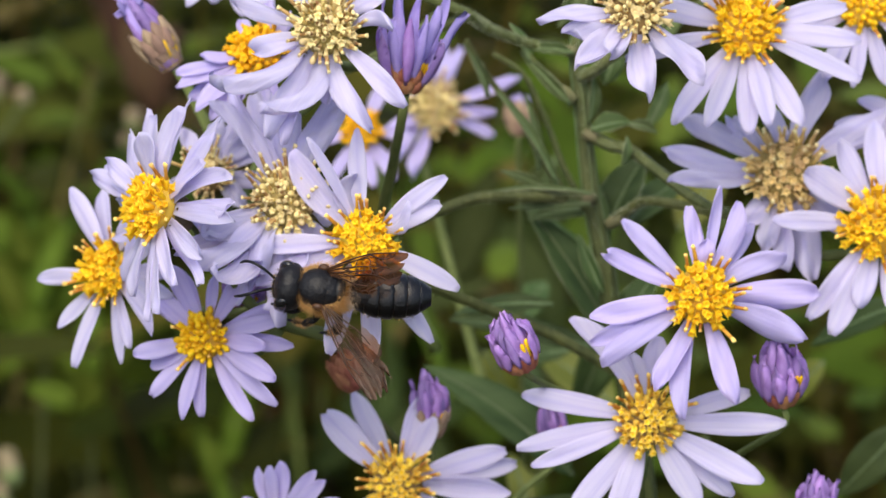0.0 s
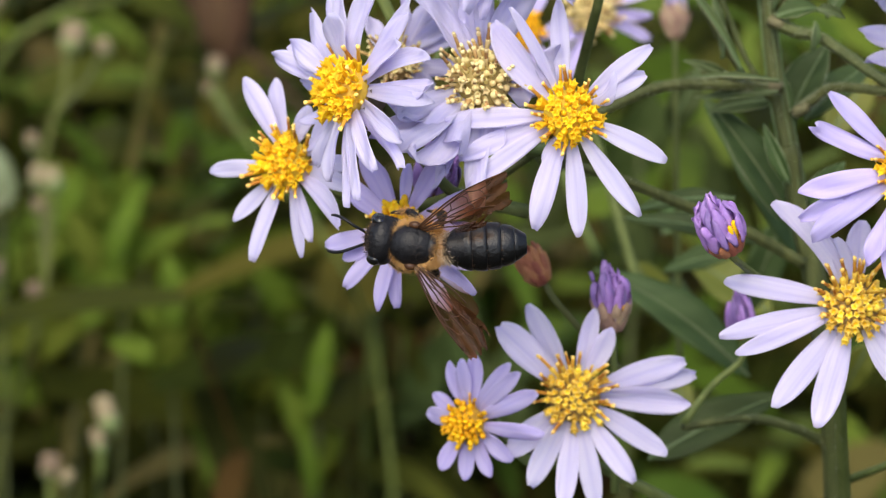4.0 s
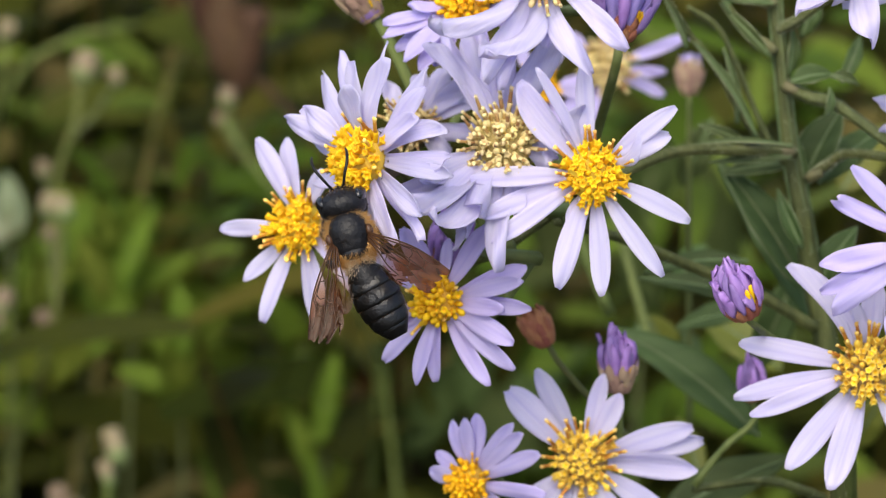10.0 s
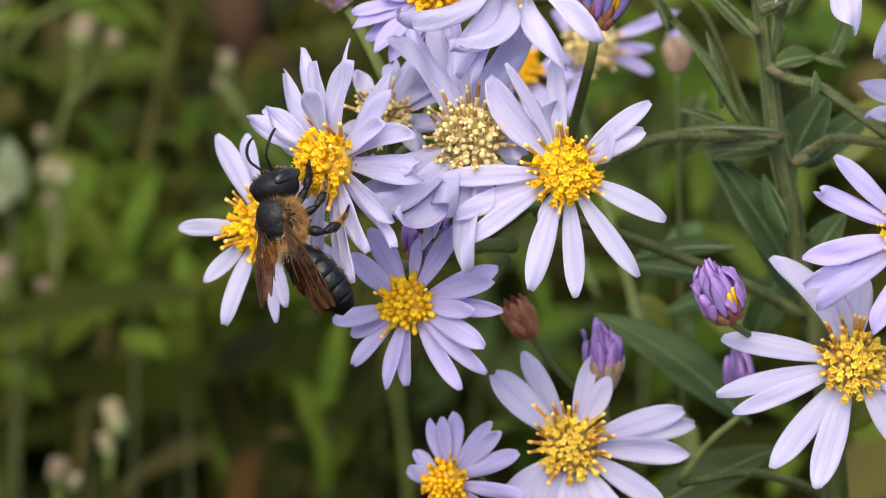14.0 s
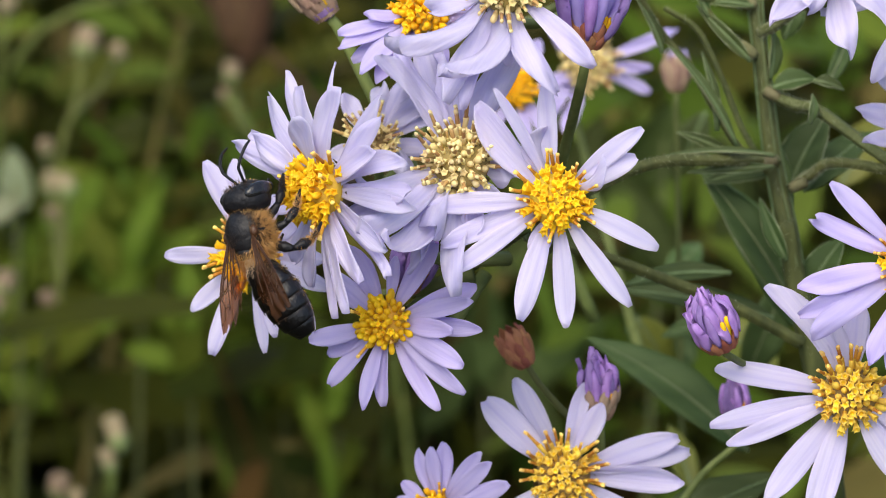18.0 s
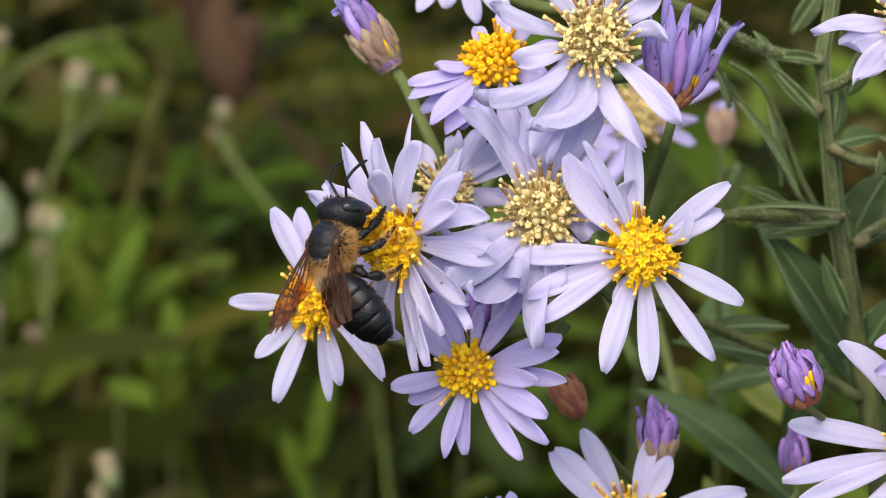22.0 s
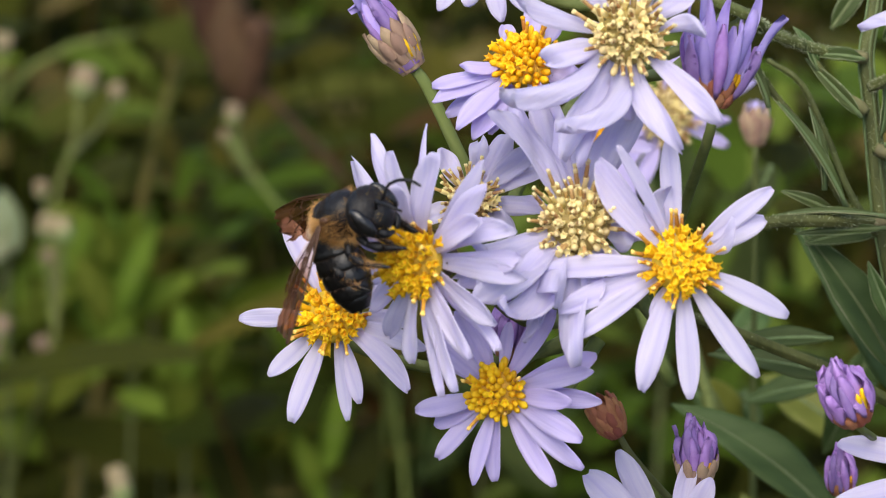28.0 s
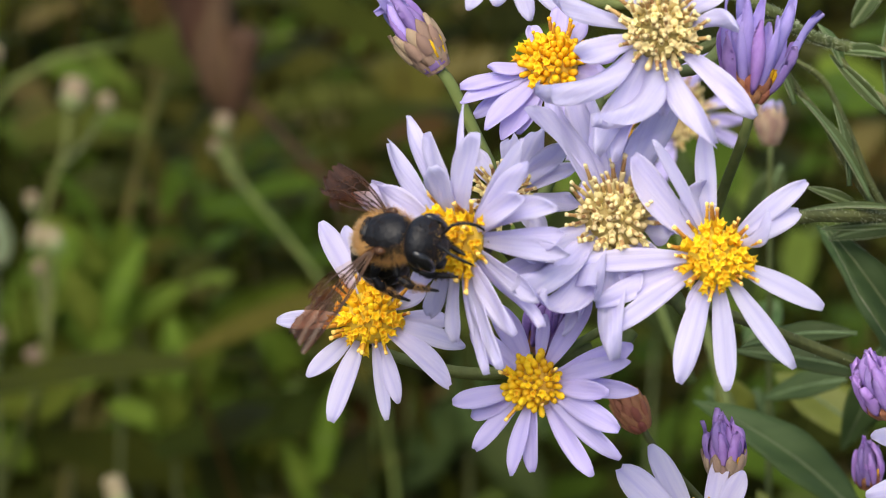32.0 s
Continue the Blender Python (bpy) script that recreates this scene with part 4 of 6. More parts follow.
shoot(plant, "branch", [(54.1, 15.4, -46.0), (49.3, 19.3, -45.0), (45.3, 25.3, -44.0), (42.0, 31.2, -43.0), (37.7, 36.5, -42.0), (33.7, 42.9, -41.0)], [0.75, 0.6, 0.6, 0.6, 0.5, 0.45], STEM, 600, 5)
shoot(plant, "branch", [(55.2, 14.1, -52.0), (50.7, 22.1, -55.0), (47.2, 31.0, -56.0), (43.6, 38.1, -56.0), (38.5, 41.5, -55.0)], [0.6, 0.55, 0.5, 0.5, 0.4], STEM, 400, 15)
shoot(plant, "branch", [(51.8, 33.2, -43.0), (48.0, 36.1, -41.0), (45.3, 38.6, -40.0), (41.8, 44.2, -40.0)], [0.6, 0.55, 0.5, 0.35], STEM, 400, 16)
shoot(plant, "branch", [(57.4, 13.1, -46.0), (59.7, 14.9, -42.0), (63.6, 16.8, -36.0), (76, 14, -20)], [1.0, 0.9, 0.85, 0.8], STEM_WARM, 600, 17)
shoot(plant, "branch", [(52.4, 36.9, -43.0), (55.1, 38.3, -39.0), (59.6, 41.5, -34.0), (78, 52, -24)], [0.95, 0.9, 0.9, 0.8], STEM_WARM, 500, 8)
shoot(plant, "branch", [(59, -11, -49), (48, -5, -46), (38, -1, -42), (27, 3.2, -34), (16, 6, -28)], [1.1, 1.0, 1.0, 0.9, 0.8], STEM, 100, 6)
shoot(plant, "branch", [(66, -42, -66), (58, -38, -58), (50, -36, -52), (39, -37, -46)], [0.9, 0.85, 0.8, 0.7], STEM, 160, 7)
shoot(plant, "branch", [(70, -70, -78), (64, -45, -40), (61, -30, -20), (60, -24, -10)], [1.2, 1.1, 1.0, 0.9], STEM_PALE, 60, 9)
shoot(plant, "branch", [(68, -60, -72), (44, -52, -46), (28, -44, -34), (20, -40, -28)], [1.2, 1.1, 1.0, 0.9], STEM_PALE, 60, 10)

shoot(plant, "branch", [(34, 46, -31), (22, 41, -34), (10, 35, -36), (4, 30, -34)], [1.0, 0.9, 0.8, 0.7], STEM, 60, 11)

NODE = organic("stem_joint", (0.09, 0.092, 0.04), (0.19, 0.175, 0.085), 0.7, 600, 0.5)
for x, y, z, dx, dy in ((54.5, 17.1, -42.0, -1, 0), (53.1, 27.9, -42.0, 1, -0.5), (51.5, 41.1, -42.0, -1, 0.1), (51.4, 33.3, -42.0, -1, 0.8), (53.1, 37.2, -42.0, 1, 0.4), (56.9, 13.1, -42.0, 1, 0.4)):
    bm = bmesh.new()
    a, b = spot(x, y, z), spot(x + dx * 2.2, y + dy * 2.2, z + 1.0)
    tube(bm, [a, a.lerp(b, 0.4), b], [0.0008, 0.0010, 0.0007], 14, 6)
    part("joint", bm, NODE, plant, "pale tan stem joint")

# ---- flower heads ----
flower_d = flower('gold', (18.9, 11.5, 12.0), (-0.050, 0.119, 0.992), 4.8, [(38, 15.4, 6, 2.8), (27, 12.6, 2, 3.3), (37, 9.9, 30, 2.0, -60, -2), (333, 15.6, 2, 3.1), (304, 17.9, 2, 2.8), (274, 17.7, 2, 3.0), (253, 17.5, 4, 3.4), (215, 17.9, 6, 2.8), (202, 17.2, 8, 3.0), (183, 17.8, 8, 3.1), (129, 17.1, 12, 4.2, 0, 1), (119, 17.8, 22, 1.7), (94, 16.9, 4, 2.8), (98, 10.3, 16, 3.3, 80, 2), (248, 8.4, -4, 3.1)],
                  (16, 7, -22), 'lavender aster flower head with open golden disc and spreading petals', 1)
flower_e = flower('cream', (6.0, 17.6, 9.5), (-0.048, 0.242, 0.969), 5.5, [(128, 18.7, 10, 3.6, 0, -1), (117, 18.6, 6, 3.5), (108, 17.5, 2, 3.8), (65, 18.9, 4, 4.4), (220, 19.3, 22, 4.6, 60, 2), (234, 18.7, 27, 3.8, 90, 3), (196, 15.5, 24, 3.4, 70, 1), (256, 14.2, 24, 3.8, 80, -1), (267, 19.5, 4, 3.6), (281, 11.3, 2, 3.3), (345, 8.4, 2, 4.1), (208, 13.6, 14, 3.5), (245, 17.2, -2, 2.8), (226, 13.8, 16, 3.1), (86, 15.4, -2, 3.1), (312, 9.2, -3, 3.1), (208, 18.9, 12, 3.5, 40, 1), (250, 15.7, 8, 3.3, 60, -1), (101, 18.5, -4, 3.5), (71, 14.4, -2, 3.5)],
                  (20, 10, -20), 'lavender aster flower head with spent cream disc and curled petals', 2)
flower_f = flower('gold', (-15.5, 12.0, 14.0), (-0.600, 0.000, 0.800), 5.2, [(163, 17.5, 4, 3.0), (148, 13.0, 12, 3.0), (105, 14.5, 6, 2.8), (28, 14.0, 10, 3.0), (330, 14.5, 0, 3.0), (318, 16.5, -4, 3.0, 40, 0), (154, 15.7, 2, 2.8, 40, 0), (135, 17.5, -3, 2.9), (120, 18.2, -2, 2.3), (89, 11.2, 27, 3.4), (69, 15.7, 11, 3.2), (92, 17.6, -6, 1.2), (51, 17.5, 3, 2.5), (40, 16.7, 6, 2.9), (18, 16.2, 0, 3.5, 20, 1.2), (5, 15.9, -4, 3.4, 30, -1), (356, 16.4, -5, 3.0), (309, 15.3, 4, 3.1), (296, 18.1, 5, 2.5), (287, 18.0, 4, 2.2), (270, 13.5, 2, 2.6), (240, 12.5, -6, 2.8), (214, 14.5, -14, 2.8), (196, 13.9, -8, 3.0, 40, 0), (172, 13.5, -6, 2.6)],
                  (8, 2, -14), 'lavender aster flower head with golden disc, tilted to its side', 3, wavy=0.15)
flower_a = flower('gold', (-23.5, 5.5, -8.0), (-0.253, 0.121, 0.960), 4.8, [(181, 12.9, 8, 2.6), (224, 12.0, 8, 2.7), (250, 15.6, 6, 3.1), (278, 14.4, -1, 1.9), (287, 12.5, 0, 2.3), (316, 16.4, 14, 3.0, 0, 1), (116, 14.9, 8, 3.1), (106, 14.4, -8, 2.8), (339, 14.3, 7, 2.8), (66, 9.2, 0, 2.6), (26, 8.6, 2, 2.8), (356, 11.0, -4, 2.6)],
                  (8, 2, -14), 'lavender aster flower head with yellow disc, lowest of the cluster', 4)
flower_c = flower('gold', (-6.1, -4.4, 2.0), (-0.352, 0.050, 0.935), 4.2, [(355, 14.4, 2, 2.6), (353, 11.8, 16, 2.7), (11, 14.5, 10, 2.7), (19, 14.5, 2, 3.4), (302, 14.7, 2, 2.7), (319, 15.5, 0, 2.7), (332, 13.7, 6, 3.2), (266, 11.9, -2, 2.4), (255, 12.8, 4, 2.4), (226, 12.3, 4, 2.6), (202, 10.6, -4, 3.7, -40, 0), (192, 11.8, 6, 2.9), (53, 13.8, 6, 2.9), (80, 9.4, 2, 1.9), (117, 12.3, 6, 3.2), (141, 11.5, 2, 3.5), (114, 10.6, -3, 2.9)],
                  (8, 2, -14), 'lavender aster flower head with small flower with rounded golden disc', 5, True)
flower_b = flower('pale', (60.5, -16.5, 2.6), (-0.020, 0.177, 0.984), 5.1, [(127, 19.2, 6, 3.7, 0, -1.5), (169, 19.3, 4, 3.8), (192, 20.1, 0, 3.0), (202, 18.9, 4, 2.8), (231, 19.2, 2, 3.8), (252, 18.9, 2, 4.3), (104, 10.4, 4, 3.2), (82, 13.0, 0, 3.8), (359, 20.7, 2, 3.5), (331, 19.5, 4, 4.2), (16, 16.1, -2, 3.0), (301, 14.8, 2, 4.0), (319, 17.0, -3, 3.4)],
                  (60, -24, -10), 'lavender aster flower head with pale yellow disc and long petals', 6)
flower_r = flower('gold', (67.9, 2.6, 10.0), (0.000, 0.148, 0.989), 5.3, [(136, 16.1, 4, 2.8), (158, 16.1, 8, 3.3, 50, 0), (97, 13.6, 2, 2.7), (80, 16.5, 12, 1.8), (68, 15.1, 8, 3.1, 0, -1.5), (83, 8.7, 16, 3.0), (25, 14.1, 4, 3.3, 0, 0.8), (1, 17.7, 6, 4.1, 40, 0), (337, 17.0, 4, 3.5, 50, 1), (288, 16.9, 2, 3.5), (261, 18.8, 6, 3.0, 0, -1), (244, 16.1, 8, 3.5, 60, 0), (215, 18.4, 8, 3.6), (204, 17.9, 2, 3.1), (192, 16.9, 4, 3.6), (54, 13.6, -3, 2.5)],
                  (76, 14, -20), 'lavender aster flower head with golden disc and wavy petals', 7, True, wavy=0.19)
flower('brown', (82.5, 20.9, -11.8), (-0.098, 0.148, 0.984), 6.3, [(169, 19.5, 4, 3.6, 40, 0), (184, 18.4, 6, 2.8), (151, 18.0, 0, 4.3), (135, 13.0, -2, 3.6), (231, 10.5, 2, 3.6), (254, 13.0, 0, 4.0), (268, 15.6, 4, 3.6), (283, 17.7, 0, 4.5), (69, 17.7, -2, 4.3), (31, 19.4, 4, 4.5), (315, 13.9, 2, 3.8), (105, 11.2, -4, 3.5)],
                  (76, 14, -20), 'lavender aster flower head with withered tan disc', 8, wavy=0.2)
flower('gold', (75.0, 41.9, 0.2), (0.000, 0.243, 0.970), 5.4, [(196, 19.1, 6, 3.0), (167, 16.5, 2, 3.9), (233, 18.8, 2, 3.4), (248, 16.8, 4, 3.2), (271, 16.4, 0, 3.4), (281, 16.0, 6, 3.4), (299, 17.1, 2, 3.5), (335, 18.9, 2, 3.0), (353, 17.5, 6, 3.5), (14, 15.9, 0, 3.4), (50, 18.3, 2, 3.7), (72, 19.2, 4, 3.5), (91, 19.8, 2, 3.7), (111, 18.5, 4, 3.5), (138, 17.4, 2, 3.5)],
                  (78, 52, -24), 'lavender aster flower head with golden disc', 9)
flower_t = flower('cream', (13.6, 41.5, 14.0), (-0.029, 0.196, 0.980), 5.2, [(314, 17.3, 8, 2.9), (293, 17.5, 4, 3.5, -30, -1), (235, 16.6, 10, 4.2, 100, 3.5), (242, 18.2, -4, 3.4), (208, 19.4, 14, 3.5, 80, 1.5), (162, 15.4, 6, 3.4, 40, 0), (194, 11.7, -2, 3.4), (354, 10.5, 16, 2.2, 60, 2), (32, 10.9, 4, 3.2), (65, 14.9, 2, 3.4), (85, 16.0, 6, 3.4), (103, 16.3, 2, 3.2), (126, 15.1, 2, 3.4), (271, 11.1, -6, 2.9), (249, 18.1, -8, 2.9)],
                  (30, 46.5, -31), 'lavender aster flower head with cream disc and crumpled petals', 10)
flower_s = flower('amber', (1.6, 38.6, -4.0), (-0.20, 0.46, 0.865), 4.6, [(184, 8.8, 12, 2.0, -70, 1), (192, 13.0, 6, 2.4), (200, 13.6, 2, 2.9), (226, 13.5, 4, 3.2), (235, 12.9, 0, 3.2), (81, 9.2, 2, 2.6), (57, 8.5, 2, 2.7), (116, 6.5, 10, 2.3), (336, 8.0, 2, 3.5), (11, 9.9, 2, 3.3), (285, 10.1, -2, 3.0), (239, 10.8, -6, 3.0), (207, 12.7, -6, 2.7)],
                  (10, 35, -36), 'lavender aster flower head with orange disc seen aslant', 11, True, wavy=0.14)
flower_g = flower('pale', (20.3, -30.4, -17.3), (0.000, 0.148, 0.989), 5.1, [(136, 16.1, 4, 4.6), (116, 15.9, 2, 3.4), (76, 13.9, 4, 2.8), (60, 12.0, 10, 3.3), (17, 17.8, 6, 3.8), (10, 18.9, 0, 3.6), (355, 17.7, 4, 3.8, 40, 0), (327, 16.6, 2, 3.6), (304, 15.9, 2, 3.3), (280, 17.3, 2, 3.3), (263, 17.3, 4, 3.3), (243, 15.3, 2, 3.6), (220, 13.5, -2, 4.1)],
                  (20, -40, -28), 'lavender aster flower head with pale yellow disc', 12)
flower_h = flower('amber', (2.6, -34.5, -17.3), (-0.450, -0.150, 0.880), 3.7, [(143, 7.0, 6, 2.2), (170, 6.9, 4, 2.9), (107, 9.9, 4, 2.2), (92, 10.2, 8, 2.2), (83, 10.9, 4, 2.6), (54, 12.3, 4, 2.4), (44, 12.7, 6, 2.6), (26, 13.3, 4, 2.8), (358, 13.2, 4, 2.9), (324, 9.1, 2, 2.9), (296, 9.0, 2, 2.8), (266, 9.1, 2, 2.8), (238, 9.2, 2, 2.6)],
                  (20, -40, -28), 'lavender aster flower head with orange disc', 13, True)
flower('cream', (57.6, 43.7, 13.0), (0.000, 0.287, 0.958), 4.9, [(199, 11.6, 4, 4.3, 60, 0), (226, 12.9, 4, 4.3, 50, 0), (244, 8.9, 8, 3.5, 60, 0), (277, 14.4, 2, 4.2, 30, 0), (312, 15.0, 2, 4.3), (185, 14.6, -2, 2.9), (143, 12.0, 4, 4.0), (101, 13.2, 2, 4.0), (67, 13.7, 2, 3.8), (33, 13.6, 2, 3.8)],
                  (68, 47, -28), 'lavender aster flower head with spent cream disc', 14)
flower('gold', (96.1, 12.9, -4.0), (-0.099, 0.099, 0.990), 6.2, [(145, 14.2, 8, 5.1), (178, 16.5, 6, 3.1), (246, 18.5, 2, 3.9), (116, 14.5, 4, 3.7), (232, 18.1, -4, 3.2), (255, 13.4, 4, 3.6), (279, 14.4, 2, 3.7), (318, 13.5, 2, 3.7), (358, 13.5, 2, 3.7), (36, 13.6, 2, 3.7), (73, 14.8, 2, 3.7), (93, 15.9, 2, 3.7)],
                  (76, 14, -20), 'lavender aster flower head with golden disc', 15, wavy=0.14)
flower('gold', (94.6, 46.6, -14.0), (0.000, 0.287, 0.958), 4.5, [(201, 11.7, 1), (261, 13.7, 3), (285, 13.1, -2), (242, 13.8, 4), (325, 12.8, 1), (17, 12.8, -1), (90, 13.4, 4), (152, 11.9, -2)],
                  (78, 52, -24), 'lavender aster flower head with golden disc', 16)
flower('pale', (105.5, 28.4, -20.0), (0.000, 0.196, 0.981), 5.3, [(180, 14.6, 1), (191, 14.0, 3), (157, 11.6, -2), (244, 12.2, 4), (298, 11.3, 1), (10, 10.8, -1), (81, 11.7, 4)],
                  (76, 14, -20), 'lavender aster flower head with pale yellow disc', 17)
flower('cream', (29.0, 36.2, -140.0), (0.262, 0.209, 0.942), 5.0, [(0, 12.7, 3), (23, 18.8, 5), (341, 13.3, -1), (65, 13.8, 6), (79, 13.4, 2), (255, 15.2, 1), (213, 11.8, 6), (234, 14.3, 0), (138, 9.2, 4)],
                  (40, -20, -150), 'lavender aster flower head with spent cream disc', 18, True)
flower('amber', (16.2, 30.6, -110.0), (-0.212, 0.212, 0.954), 3.7, [(304, 11.4, 3), (350, 9.9, 5), (235, 11.2, -1), (282, 11.2, 6), (191, 9.6, 2), (64, 9.7, 1), (113, 10.3, 6)],
                  (30, -10, -130), 'lavender aster flower head with orange disc', 19, True)
flower('cream', (-6.4, 19.9, -16.0), (-0.105, 0.314, 0.943), 3.9, [(23, 11.2, 2), (38, 12.0, 4), (61, 12.1, -2), (79, 9.7, 4), (118, 9.1, 1), (200, 7.2, 0), (316, 8.4, 5), (354, 11.1, -1)],
                  (4, 30, -34), 'lavender aster flower head with spent cream disc', 20, wavy=0.2)
flower('gold', (-4.7, 56.6, -30.0), (0.000, 0.100, 0.995), 4.4, [(238, 11.5, 2), (258, 9.4, 4), (285, 11.6, -2), (307, 12.8, 4), (205, 11.6, 1), (340, 12.0, 0), (138, 10.9, 5), (90, 11.4, -1), (45, 11.4, 3)],
                  (24, 50, -28), 'lavender aster flower head with golden disc', 21)
bud_p1 = bud((39.7, -4.3, 14.0), (-0.38, 0.85, 0.3), 7.4, (56.0, -16.0, -32.0), 'purple aster bud just opening on its stalk', 41, 0.2, False, tall=0.74, rows=1, neck=1.0)
bud_p2 = bud((28.2, -16.3, -20.0), (-0.05, 0.95, 0.25), 6.2, (29, -46, -30), 'tight purple aster bud on a green stalk', 42, 0.22, False, tall=0.9, rows=3)
bud((80.1, -9.0, 4.0), (-0.1, 0.9, 0.4), 7.8, (70, -30, -30), 'purple aster bud beside an open flower', 43, 0.22, False, tall=0.76, rows=1)
bud_k = bud((25.1, 37.3, 6.0), (0.12, 0.95, 0.2), 7.2, (20, 10, -26), 'half-open violet aster bud with upright petals', 44, 0.52, False, tall=1.35, rows=2, stout=1.4)
bud_l = bud((-17.7, 42.2, -20.0), (-0.55, 0.8, 0.15), 7.0, (4, 4, -30), 'lavender aster bud leaning on a long stalk', 45, 0.04, False, tall=1.3, rows=4, stout=1.7)
bud_n = bud((13.4, -10.3, -30.0), (-0.5, 0.8, 0.2), 5.0, (31, -31, -36), 'closed reddish brown aster bud', 46, 0.0, True, tall=1, rows=2)
bud((48.1, -19.3, -45.0), (-0.1, 0.9, 0.4), 5.0, (39, -36.5, -46), 'small pale lilac bud out of focus', 47, 0.15, False, tall=1.0)
bud((45.5, 34.9, -140.0), (0, 1, 0.1), 5.4, (48, -40, -170), 'faded lilac and brown bud out of focus', 48, 0.1, True, tall=1.0)
bud((86.7, -28.1, -5.0), (0.1, 0.9, 0.3), 6.0, (66, -46, -50), 'purple bud low on the plant', 49, 0.2, False, tall=0.8)
bud((71.2, -36.9, -20.0), (0, 1, 0.1), 5.0, (70, -70, -70), 'closed brown bud on an upright stalk', 50, 0, True, tall=1)
bud((-0.3, 2.5, -12.0), (0.3, 0.9, 0.3), 6.0, (8, 2, -16), 'violet bud tucked behind the petals', 51, 0.3, False, tall=1.0)

# ---- leaves of the plant ----
LEAVES = [
    ((61.8, -10.6, -75), (46.0, 16.4, -83), 8.8, (0.3, 0.3, 0.9)),
    ((56.6, -7.8, -70), (31.6, -3.2, -78), 4.9, (0, 0.6, 0.8)),
    ((53.9, -30.8, -90), (27.5, -11.9, -98), 8.4, (0.1, 0.5, 0.8)),
    ((34.3, -43.1, -60), (57.4, -32.9, -68), 8.2, (-0.1, 0.5, 0.8)),
    ((110.6, 0.4, -72), (94.6, -7.4, -80), 6.0, (0, 0.5, 0.8)),
    ((110.7, -20.4, -72), (99.2, -33.6, -80), 7.3, (0.2, 0.4, 0.8)),
    ((60.4, 12.5, -58), (72.6, 21.9, -66), 5.6, (-0.2, 0.4, 0.9)),
    ((64.4, 29.4, -60), (68.5, 37.6, -68), 2.8, (0.4, 0.2, 0.9)),
    ((54.3, -9.2, -110), (41.2, -12.6, -118), 5.2, (0, 0.5, 0.8)),
    ((63.3, -2.8, -120), (55.8, -21.9, -128), 7.3, (0.2, 0.4, 0.9)),
    ((49.0, -0.3, -60), (32.1, -2.4, -68), 3.8, (0, 0.6, 0.8)),
    ((39.9, -11.1, -180), (46.8, -23.6, -188), 7.7, (0, 0.4, 0.9), True),
    ((66.1, -21.8, -170), (50.3, -10.6, -178), 10.4, (0, 0.5, 0.8), True),
    ((82.9, -26.9, -150), (78.4, -37.1, -158), 6.5, (0.1, 0.4, 0.9), True),
    ((48.5, -42.4, -150), (44.7, -30.8, -158), 5.4, (0.2, 0.3, 0.9), True),
    ((105.7, -12.1, -150), (97.9, -21.3, -158), 6.6, (0, 0.4, 0.9), True),
    ((80.2, 13.7, -190), (90.5, 27.9, -198), 9.2, (0, 0.3, 0.9), True),
    ((55.8, 29.3, -210), (49.7, 15.5, -218), 6.9, (0.1, 0.3, 0.9)),
    ((48.7, -23.5, -200), (50.4, -14.3, -208), 7.0, (0.2, 0.4, 0.9)),
    ((38.4, -13.7, -190), (52.8, -27.9, -198), 8.1, (0.2, 0.4, 0.9)),
    ((46.3, -5.6, -190), (53.6, 2.8, -198), 6.4, (0.1, 0.4, 0.9)),
]
for i, (a, b, w, lift, *light) in enumerate(LEAVES):
    leaf(plant, a, b, w, lift, i, LEAF_LIGHT if light else LEAF)

